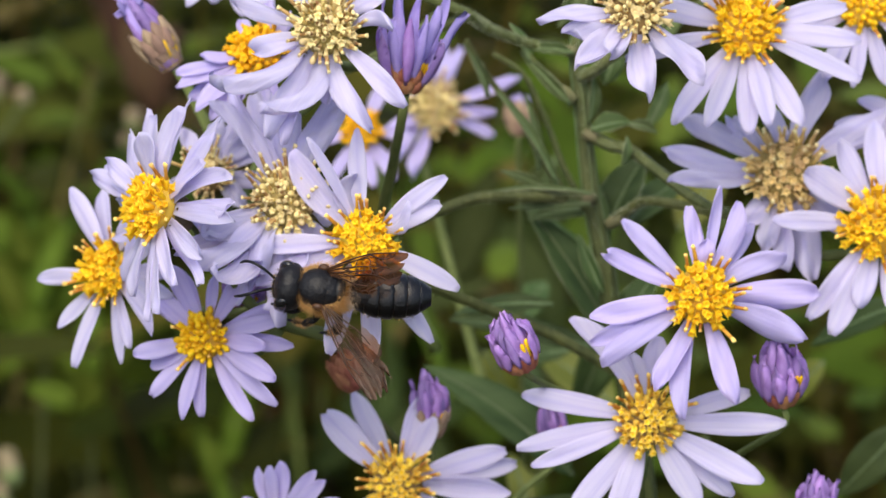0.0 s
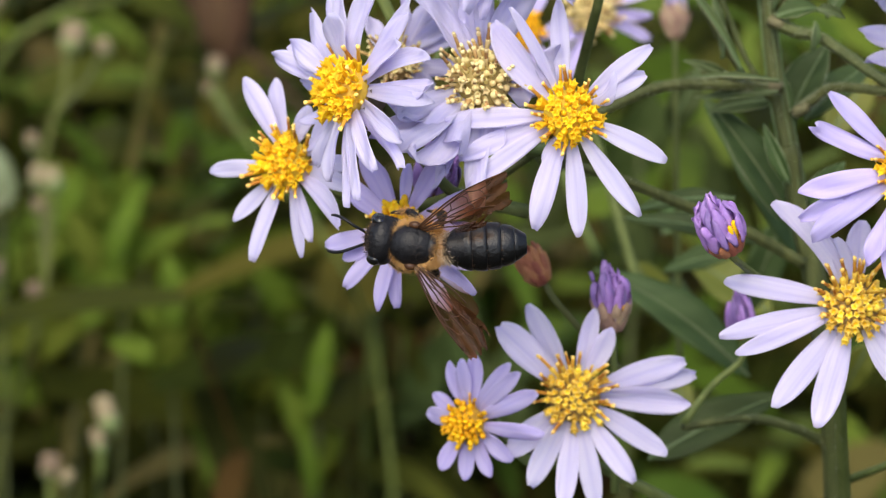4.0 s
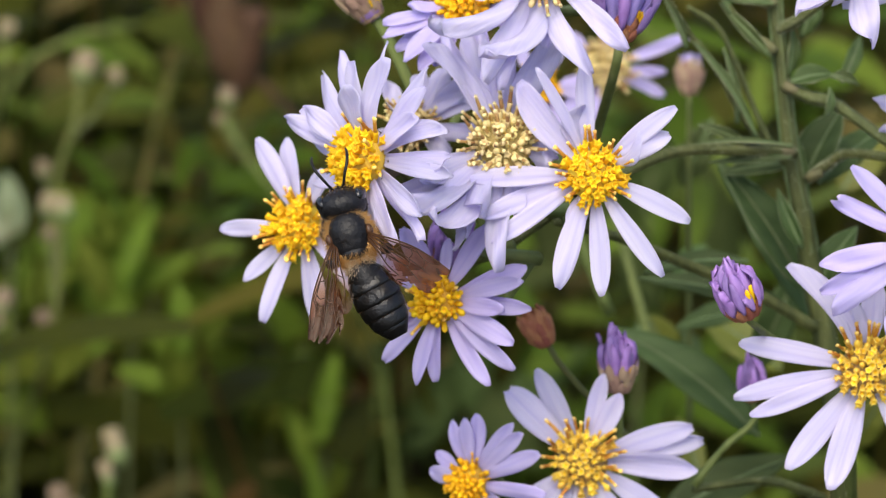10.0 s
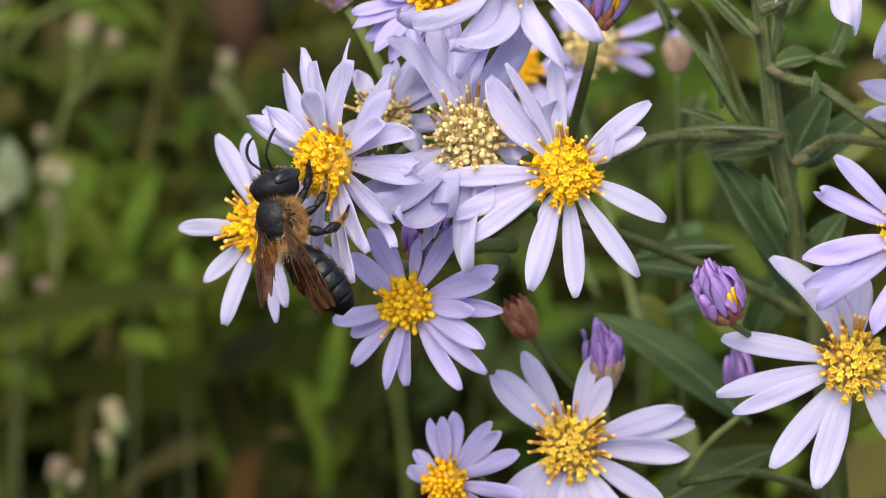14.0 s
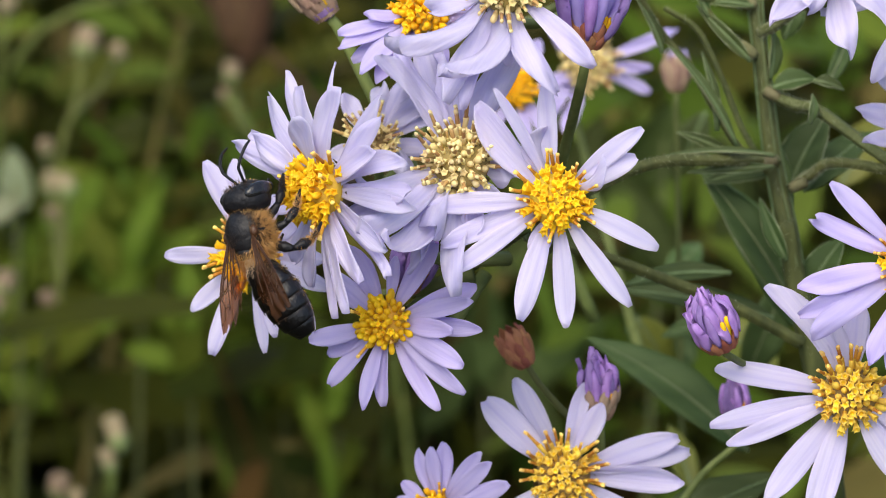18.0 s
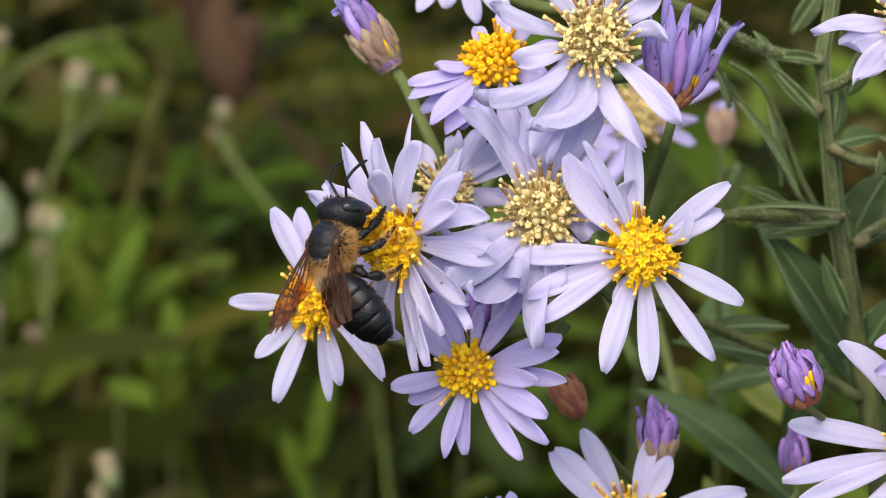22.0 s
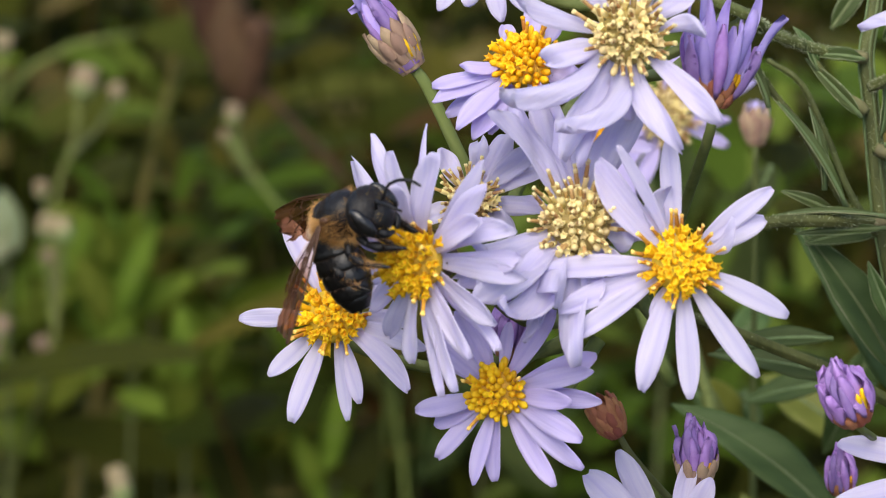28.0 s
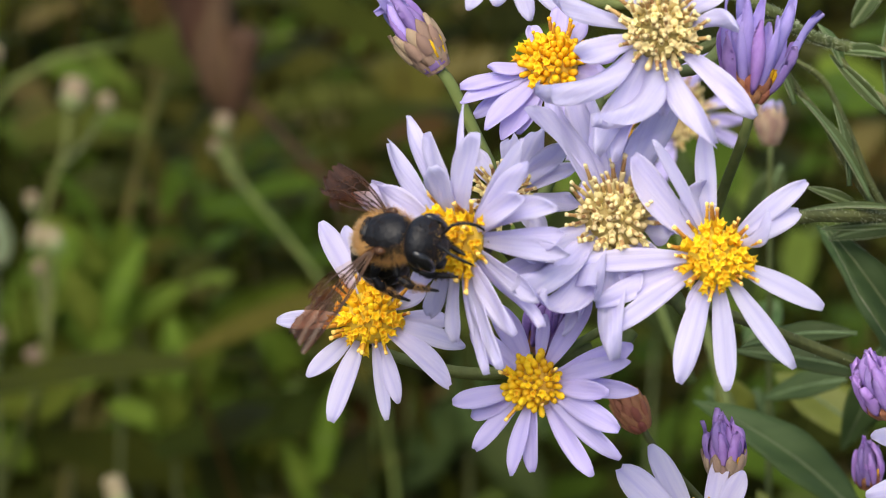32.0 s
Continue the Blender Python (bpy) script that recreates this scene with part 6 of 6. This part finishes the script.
    sway(flower_r, [(0, -0.3, -0.6), (1, 0.4, 0.2), (2, 0.2, -0.3), (3, -0.5, 0.3), (6, 1.0, -0.2), (7, 1.0, -0.2), (8, 1.0, -0.2), (9, 1.0, -0.2), (10, 1.0, -0.2), (11, 1.0, -0.2), (12, 1.0, -0.2), (13, 1.0, -0.2), (16, 1.0, -0.2), (17, 1.0, -0.2), (18, 1.0, -0.2), (19, 1.0, -0.2), (20, 1.0, -0.2), (21, 1.0, -0.2), (22, 1.0, -0.2), (23, 1.0, -0.2), (24, 1.0, -0.2), (25, 1.0, -0.2), (26, 1.0, -0.2), (29, 1.0, -0.2), (30, 1.0, -0.2), (31, 1.0, -0.2), (32, 1.0, -0.2)])
    sway(flower_t, [(0, -1.2, -0.8), (1, -1.3, -0.3), (2, -1.2, -0.1), (3, -1.2, 0.1), (6, -1.1, 0.0), (7, -1.0, -0.1), (8, -1.0, -0.1), (9, -1.0, -0.2), (10, -0.9, -0.2), (11, -0.9, -0.3), (12, -0.8, -0.3), (13, -0.8, -0.4), (16, -0.7, -0.5), (17, -0.6, -0.5), (18, -0.6, -0.6), (19, -0.4, -0.7), (20, -0.2, -0.8), (21, -0.2, -0.8), (22, -0.2, -0.9), (23, -0.2, -0.6), (24, -0.5, -0.3), (25, -0.4, -0.8), (26, -0.2, -0.9), (29, -0.7, -0.4), (30, -1.1, -0.5), (31, -0.7, -0.9), (32, -0.4, -0.4)])
    sway(flower_s, [(0, 0.3, -0.6), (1, 0.3, -0.6), (2, 0.3, -0.6), (3, 0.3, -0.6), (6, 0.3, -0.6), (7, 0.3, -0.6), (8, 0.3, -0.6), (9, 0.3, -0.6), (10, 0.3, -0.6), (11, 0.3, -0.6), (12, 0.3, -0.6), (13, 0.3, -0.6), (16, 0.5, -0.6), (17, 0.2, -0.3), (18, 0.2, -0.3), (19, 0.1, -0.4), (20, -0.3, -0.5), (21, -0.7, -0.4), (22, -1.1, -0.5), (23, -0.7, -0.5), (24, -0.8, -0.4), (25, -0.7, -0.7), (26, -1.1, -0.6), (29, -0.7, -0.4), (30, -1.0, -0.4), (31, -1.3, -1.1), (32, -1.5, -0.8)])
    sway(flower_g, [(0, 2.8, 2.7), (1, 2.0, 1.7), (2, 1.2, 0.7), (3, 0.4, -0.3), (6, -0.1, -0.4), (7, 0.0, 0.0), (8, 0.1, -0.3), (9, -0.5, -0.2), (10, -0.6, -0.5), (11, -0.3, 0.0), (12, 0.0, 0.5), (13, 0.3, 1.0), (16, 0.7, 1.8), (17, 0.7, 1.8), (18, 0.7, 1.8), (19, 0.7, 1.8), (20, 0.7, 1.8), (21, 0.7, 1.8), (22, 0.7, 1.8), (23, 0.7, 1.8), (24, 0.7, 1.8), (25, 0.7, 1.8), (26, 0.7, 1.8), (29, 0.7, 1.8), (30, 0.7, 1.8), (31, 0.7, 1.8), (32, 0.7, 1.8)])
    sway(flower_h, [(0, 1.7, 0.0), (1, 1.7, 0.0), (2, 1.7, 0.0), (3, 1.7, 0.0), (6, 1.0, 0.4), (7, 0.7, 0.7), (8, 0.5, 1.0), (9, 0.4, 0.9), (10, 0.1, 0.6), (11, 0.1, 0.6), (12, 0.1, 0.6), (13, 0.1, 0.6), (16, 0.1, 0.6), (17, 0.1, 0.6), (18, 0.1, 0.6), (19, 0.1, 0.6), (20, 0.1, 0.6), (21, 0.1, 0.6), (22, 0.1, 0.6), (23, 0.1, 0.6), (24, 0.1, 0.6), (25, 0.1, 0.6), (26, 0.1, 0.6), (29, 0.1, 0.6), (30, 0.1, 0.6), (31, 0.1, 0.6), (32, 0.1, 0.6)])
    sway(bud_p1, [(0, 0.0, 0.0), (1, 0.1, 0.5), (2, 0.6, 0.1), (3, -0.0, -0.1), (6, -0.2, -0.1), (7, 0.2, -0.4), (8, -0.1, -0.1), (9, -0.3, 0.6), (10, 0.4, 0.7), (11, 0.3, 0.3), (12, 0.6, -0.0), (13, 0.5, -0.4), (16, 0.8, 0.1), (17, 0.7, -0.1), (18, 0.6, -0.2), (19, 1.1, 0.2), (20, 1.0, 0.1), (21, 1.3, 0.0), (22, 1.4, 0.0), (23, 1.2, 0.2), (24, 1.6, -0.2), (25, 1.4, 0.1), (26, 1.1, -0.1), (29, 1.5, -0.1), (30, 1.5, -0.4), (31, 1.3, -0.1), (32, 1.3, -0.1)])
    sway(bud_p2, [(0, 0.0, 0.0), (1, -1.9, -0.2), (2, -2.0, 0.1), (3, -1.8, -0.2), (6, -2.5, 0.2), (7, -2.4, 0.7), (8, -2.3, 0.2), (9, -2.9, 0.2), (10, -2.9, 0.2), (11, -2.8, -0.1), (12, -2.5, 0.3), (13, -2.3, -0.0), (16, -2.1, 0.1), (17, -1.9, -0.2), (18, -1.8, -0.1), (19, -2.3, 0.4), (20, -3.0, 0.5), (21, -2.9, 0.4), (22, -3.0, 0.5), (23, -3.1, 0.3), (24, -2.5, -0.2), (25, -3.1, 0.4), (26, -3.4, 0.6), (29, -3.0, 0.4), (30, -2.8, 0.1), (31, -3.6, 0.7), (32, -3.7, 0.4)])
    sway(bud_k, [(0, -0.5, -0.3), (1, -0.5, -0.3), (2, -0.5, -0.3), (3, -0.5, -0.3), (6, -0.5, -0.3), (7, -0.5, -0.3), (8, -0.5, -0.3), (9, -0.5, -0.3), (10, -0.5, -0.3), (11, -0.5, -0.3), (12, -0.5, -0.3), (13, -0.5, -0.3), (16, -0.3, -0.0), (17, -0.3, 0.2), (18, -0.4, 0.3), (19, 0.0, 0.0), (20, 0.2, -0.3), (21, 0.4, -0.2), (22, 0.4, -0.2), (23, 0.5, -0.0), (24, 0.3, 0.3), (25, 0.4, -0.1), (26, 0.6, -0.2), (29, 0.6, -0.1), (30, 0.1, -0.3), (31, 0.5, -0.7), (32, 1.2, -0.1)])
    sway(bud_l, [(0, 2.7, -1.2), (1, 2.7, -1.2), (2, 2.7, -1.2), (3, 2.7, -1.2), (6, 2.7, -1.2), (7, 2.7, -1.2), (8, 2.7, -1.2), (9, 2.7, -1.2), (10, 2.7, -1.2), (11, 2.7, -1.2), (12, 2.7, -1.2), (13, 2.7, -1.2), (16, 2.3, -0.4), (17, 2.0, 0.4), (18, 2.2, 0.5), (19, 1.9, 0.3), (20, 1.3, 0.3), (21, 0.9, 0.5), (22, 0.6, -0.0), (23, 0.9, 0.2), (24, 0.7, 0.3), (25, 0.9, 0.1), (26, 0.5, 0.1), (29, 0.8, 0.3), (30, 0.7, 0.2), (31, 0.4, -0.4), (32, 0.0, 0.0)])
    sway(bud_n, [(0, 1.3, -0.2), (1, 1.3, -0.2), (2, 1.3, -0.2), (3, 1.3, -0.2), (6, 0.4, 0.1), (7, 0.2, 1.0), (8, 0.4, 0.5), (9, 0.0, 0.0), (10, -0.3, -0.1), (11, -0.4, 0.1), (12, -0.1, 0.4), (13, 0.1, 0.4), (16, 0.5, 0.2), (17, 0.6, 0.1), (18, 0.9, 0.1), (19, 0.0, 0.4), (20, -0.7, 0.5), (21, -0.7, 0.2), (22, -0.9, 0.3), (23, -1.1, 0.4), (24, -0.6, -0.2), (25, -0.9, 0.1), (26, -0.8, 0.1), (29, -0.2, 0.2), (30, -0.3, 0.1), (31, -1.0, 0.3), (32, -1.2, 0.3)])
    walk(bee, [
        (0, pose(0.01244, -0.01882, 0.81168, -50.3, -3.5, 170.8)),
        (1, pose(0.00677, -0.02191, 0.80507, -52.3, 10.3, 177.5)),
        (2, pose(0.00146, -0.02373, 0.80119, -54.0, 4.9, 174.0)),
        (3, pose(-0.00021, -0.02335, 0.80198, -59.6, 7.2, 179.2)),
        (6, pose(-0.01193, -0.02171, 0.80550, -65.1, -47.5, 132.0)),
        (7, pose(-0.01407, -0.01958, 0.81005, -36.5, -50.9, 123.7)),
        (8, pose(-0.01606, -0.01885, 0.81163, -32.9, -52.2, 122.4)),
        (9, pose(-0.01420, -0.01881, 0.81171, -28.0, -53.8, 116.5)),
        (10, pose(-0.01475, -0.01866, 0.81202, -27.9, -54.1, 116.3)),
        (11, pose(-0.01898, -0.01839, 0.81262, -51.8, -49.4, 128.9)),
        (12, pose(-0.02022, -0.01822, 0.81297, -72.5, -53.0, 123.2)),
        (13, pose(-0.01989, -0.01802, 0.81342, -67.3, -55.3, 113.5)),
        (16, pose(-0.02081, -0.01729, 0.81496, -64.3, -55.4, 109.6)),
        (17, pose(-0.02207, -0.01707, 0.81545, -64.8, -55.5, 110.3)),
        (18, pose(-0.02179, -0.01697, 0.81567, -61.1, -56.4, 105.4)),
        (19, pose(-0.02185, -0.01622, 0.81726, -70.4, -52.9, 118.2)),
        (20, pose(-0.02163, -0.01583, 0.81810, -71.3, -53.0, 119.4)),
        (21, pose(-0.02268, -0.01592, 0.81791, -70.9, -52.9, 118.9)),
        (22, pose(-0.02217, -0.01501, 0.81989, -33.1, -49.4, 70.0)),
        (23, pose(-0.02403, -0.01397, 0.82209, -32.7, -45.3, 65.3)),
        (23.5, pose(-0.02576, -0.01753, 0.81444, -50.6, 10.3, 104.2)),
        (24, pose(-0.02566, -0.01895, 0.81140, -46.8, 5.3, 100.3)),
        (24.5, pose(-0.02256, -0.01577, 0.81825, -57.7, -41.7, 119.9)),
        (25, pose(-0.02213, -0.01494, 0.82002, -22.0, 5.4, 51.1)),
        (25.5, pose(-0.02410, -0.01375, 0.82258, -75.9, -57.5, 121.5)),
        (26, pose(-0.02394, -0.01293, 0.82432, 33.2, -41.7, -30.7)),
        (29, pose(-0.02329, -0.01240, 0.82546, 17.4, -27.8, -39.2)),
        (30, pose(-0.02391, -0.01222, 0.82586, 17.6, -26.1, -39.7)),
        (31, pose(-0.02337, -0.01228, 0.82572, 17.1, -25.9, -38.7)),
        (31.5, pose(-0.02612, -0.01355, 0.82300, 39.5, -10.6, -23.7)),
        (32, pose(-0.02236, -0.01380, 0.82246, 38.7, -5.6, -26.9)),
    ])
    walk(abdomen, [
        (0, pose(-0.0036, 0, -0.0003, 0.0, -11.6, 8.8)),
        (1, pose(-0.0036, 0, -0.0003, 0.0, -7.0, 22.8)),
        (2, pose(-0.0036, 0, -0.0003, 0.0, -9.1, 21.1)),
        (3, pose(-0.0036, 0, -0.0003, -0.0, -9.2, 4.0)),
        (6, pose(-0.0036, 0, -0.0003, 0.0, -15.7, 28.8)),
        (7, pose(-0.0036, 0, -0.0003, -0.0, -11.7, 4.1)),
        (8, pose(-0.0036, 0, -0.0003, 0.0, -11.4, 11.5)),
        (9, pose(-0.0036, 0, -0.0003, 0.0, -11.7, 12.4)),
        (10, pose(-0.0036, 0, -0.0003, -0.0, -11.4, 13.4)),
        (11, pose(-0.0036, 0, -0.0003, 0.0, -16.3, 19.4)),
        (12, pose(-0.0036, 0, -0.0003, -0.0, -26.1, 16.1)),
        (13, pose(-0.0036, 0, -0.0003, 0.0, -29.6, 17.8)),
        (16, pose(-0.0036, 0, -0.0003, 0.0, -25.1, 10.4)),
        (17, pose(-0.0036, 0, -0.0003, -0.0, -23.4, 8.8)),
        (18, pose(-0.0036, 0, -0.0003, 0.0, -25.3, 10.7)),
        (19, pose(-0.0036, 0, -0.0003, 0.0, -27.5, 14.0)),
        (20, pose(-0.0036, 0, -0.0003, 0.0, -28.4, 15.7)),
        (21, pose(-0.0036, 0, -0.0003, -0.0, -28.9, 16.3)),
        (22, pose(-0.0036, 0, -0.0003, 0.0, -49.7, 35.4)),
        (23, pose(-0.0036, 0, -0.0003, 0.0, -57.7, 45.4)),
        (23.5, pose(-0.0036, 0, -0.0003, -0.0, -19.6, 41.8)),
        (24, pose(-0.0036, 0, -0.0003, 0.0, -7.2, 65.6)),
        (24.5, pose(-0.0036, 0, -0.0003, 0.0, -24.2, 31.2)),
        (25, pose(-0.0036, 0, -0.0003, -0.0, -22.5, 60.6)),
        (25.5, pose(-0.0036, 0, -0.0003, 0.0, -19.8, 9.9)),
        (26, pose(-0.0036, 0, -0.0003, -0.0, -60.6, 93.3)),
        (29, pose(-0.0036, 0, -0.0003, 0.0, -70.9, 100.6)),
        (30, pose(-0.0036, 0, -0.0003, 0.0, -71.9, 114.0)),
        (31, pose(-0.0036, 0, -0.0003, 0.0, -71.8, 116.0)),
        (31.5, pose(-0.0036, 0, -0.0003, -0.0, -86.0, 63.4)),
        (32, pose(-0.0036, 0, -0.0003, -0.0, -84.8, 98.5)),
    ])
    walk(left_wing, [
        (0, pose(-0.0002, 0.0026, 0.0018, -5.1, 0.0, 32.4)),
        (1, pose(-0.0002, 0.0026, 0.0018, 24.6, 0.0, 44.4)),
        (2, pose(-0.0002, 0.0026, 0.0018, 12.3, 0.0, 38.7)),
        (3, pose(-0.0002, 0.0026, 0.0018, -5.5, -0.0, 34.5)),
        (6, pose(-0.0002, 0.0026, 0.0018, -6.2, -0.0, 37.2)),
        (7, pose(-0.0002, 0.0026, 0.0018, -1.6, 0.0, 50.8)),
        (8, pose(-0.0002, 0.0026, 0.0018, 20.4, -0.0, 59.3)),
        (9, pose(-0.0002, 0.0026, 0.0018, 27.3, -0.0, 63.2)),
        (10, pose(-0.0002, 0.0026, 0.0018, 22.7, 0.0, 61.2)),
        (11, pose(-0.0002, 0.0026, 0.0018, 27.3, -0.0, 80.3)),
        (12, pose(-0.0002, 0.0026, 0.0018, 39.4, -0.0, 116.8)),
        (13, pose(-0.0002, 0.0026, 0.0018, 37.5, -0.0, 123.5)),
        (16, pose(-0.0002, 0.0026, 0.0018, 14.4, -0.0, 88.3)),
        (17, pose(-0.0002, 0.0026, 0.0018, 14.9, -0.0, 91.1)),
        (18, pose(-0.0002, 0.0026, 0.0018, 26.3, -0.0, 105.9)),
        (19, pose(-0.0002, 0.0026, 0.0018, 1.2, 0.0, 79.0)),
        (20, pose(-0.0002, 0.0026, 0.0018, 23.5, -0.0, 99.0)),
        (21, pose(-0.0002, 0.0026, 0.0018, 23.2, 0.0, 101.6)),
        (22, pose(-0.0002, 0.0026, 0.0018, 20.1, 0.0, 98.6)),
        (23, pose(-0.0002, 0.0026, 0.0018, -12.3, 0.0, 80.3)),
        (23.5, pose(-0.0002, 0.0026, 0.0018, -65.2, 0.0, -19.8)),
        (24, pose(-0.0002, 0.0026, 0.0018, -72.3, 0.0, -29.2)),
        (24.5, pose(-0.0002, 0.0026, 0.0018, -32.5, -0.0, 23.9)),
        (25, pose(-0.0002, 0.0026, 0.0018, -67.1, 0.0, 54.1)),
        (25.5, pose(-0.0002, 0.0026, 0.0018, -21.2, -0.0, 17.6)),
        (26, pose(-0.0002, 0.0026, 0.0018, -14.8, -30.4, 84.0)),
        (29, pose(-0.0002, 0.0026, 0.0018, 0.3, -57.1, 79.2)),
        (30, pose(-0.0002, 0.0026, 0.0018, -2.3, -57.3, 82.8)),
        (31, pose(-0.0002, 0.0026, 0.0018, -9.9, -57.1, 84.5)),
        (31.5, pose(-0.0002, 0.0026, 0.0018, -18.7, 0.0, 40.6)),
        (32, pose(-0.0002, 0.0026, 0.0018, -17.4, 0.0, 50.0)),
    ])
    walk(right_wing, [
        (0, pose(-0.0002, -0.0026, 0.0018, -39.8, -0.0, -78.6)),
        (1, pose(-0.0002, -0.0026, 0.0018, -40.7, -0.0, -87.0)),
        (2, pose(-0.0002, -0.0026, 0.0018, -47.2, 0.0, -61.2)),
        (3, pose(-0.0002, -0.0026, 0.0018, -16.9, -0.0, -45.1)),
        (6, pose(-0.0002, -0.0026, 0.0018, -26.1, -0.0, -52.6)),
        (7, pose(-0.0002, -0.0026, 0.0018, -33.5, 0.0, -52.2)),
        (8, pose(-0.0002, -0.0026, 0.0018, -31.1, 0.0, -45.9)),
        (9, pose(-0.0002, -0.0026, 0.0018, -26.1, -0.0, -39.2)),
        (10, pose(-0.0002, -0.0026, 0.0018, -31.0, -0.0, -37.7)),
        (11, pose(-0.0002, -0.0026, 0.0018, -40.2, -0.0, -56.3)),
        (12, pose(-0.0002, -0.0026, 0.0018, -12.5, -0.0, -51.5)),
        (13, pose(-0.0002, -0.0026, 0.0018, -4.2, -0.0, -53.1)),
        (16, pose(-0.0002, -0.0026, 0.0018, -11.5, -0.0, -51.3)),
        (17, pose(-0.0002, -0.0026, 0.0018, -9.8, 0.0, -57.6)),
        (18, pose(-0.0002, -0.0026, 0.0018, -15.4, -0.0, -41.5)),
        (19, pose(-0.0002, -0.0026, 0.0018, -17.8, 0.0, -35.0)),
        (20, pose(-0.0002, -0.0026, 0.0018, -18.8, 0.0, -36.6)),
        (21, pose(-0.0002, -0.0026, 0.0018, -25.5, -0.0, -42.8)),
        (22, pose(-0.0002, -0.0026, 0.0018, -9.6, -0.0, -40.6)),
        (23, pose(-0.0002, -0.0026, 0.0018, -15.3, 0.0, -30.6)),
        (23.5, pose(-0.0002, -0.0026, 0.0018, -16.5, 0.0, 88.2)),
        (24, pose(-0.0002, -0.0026, 0.0018, -14.1, 0.0, 92.9)),
        (24.5, pose(-0.0002, -0.0026, 0.0018, 26.0, 0.0, 141.5)),
        (25, pose(-0.0002, -0.0026, 0.0018, -25.4, 0.0, 153.4)),
        (25.5, pose(-0.0002, -0.0026, 0.0018, -53.6, -0.0, -60.3)),
        (26, pose(-0.0002, -0.0026, 0.0018, -8.1, -0.0, -2.0)),
        (29, pose(-0.0002, -0.0026, 0.0018, 32.7, 0.0, -15.3)),
        (30, pose(-0.0002, -0.0026, 0.0018, 23.8, 0.0, -1.1)),
        (31, pose(-0.0002, -0.0026, 0.0018, 31.6, -0.0, -2.8)),
        (31.5, pose(-0.0002, -0.0026, 0.0018, -10.6, -0.0, -12.5)),
        (32, pose(-0.0002, -0.0026, 0.0018, 2.1, -0.0, -14.7)),
    ])


motions()
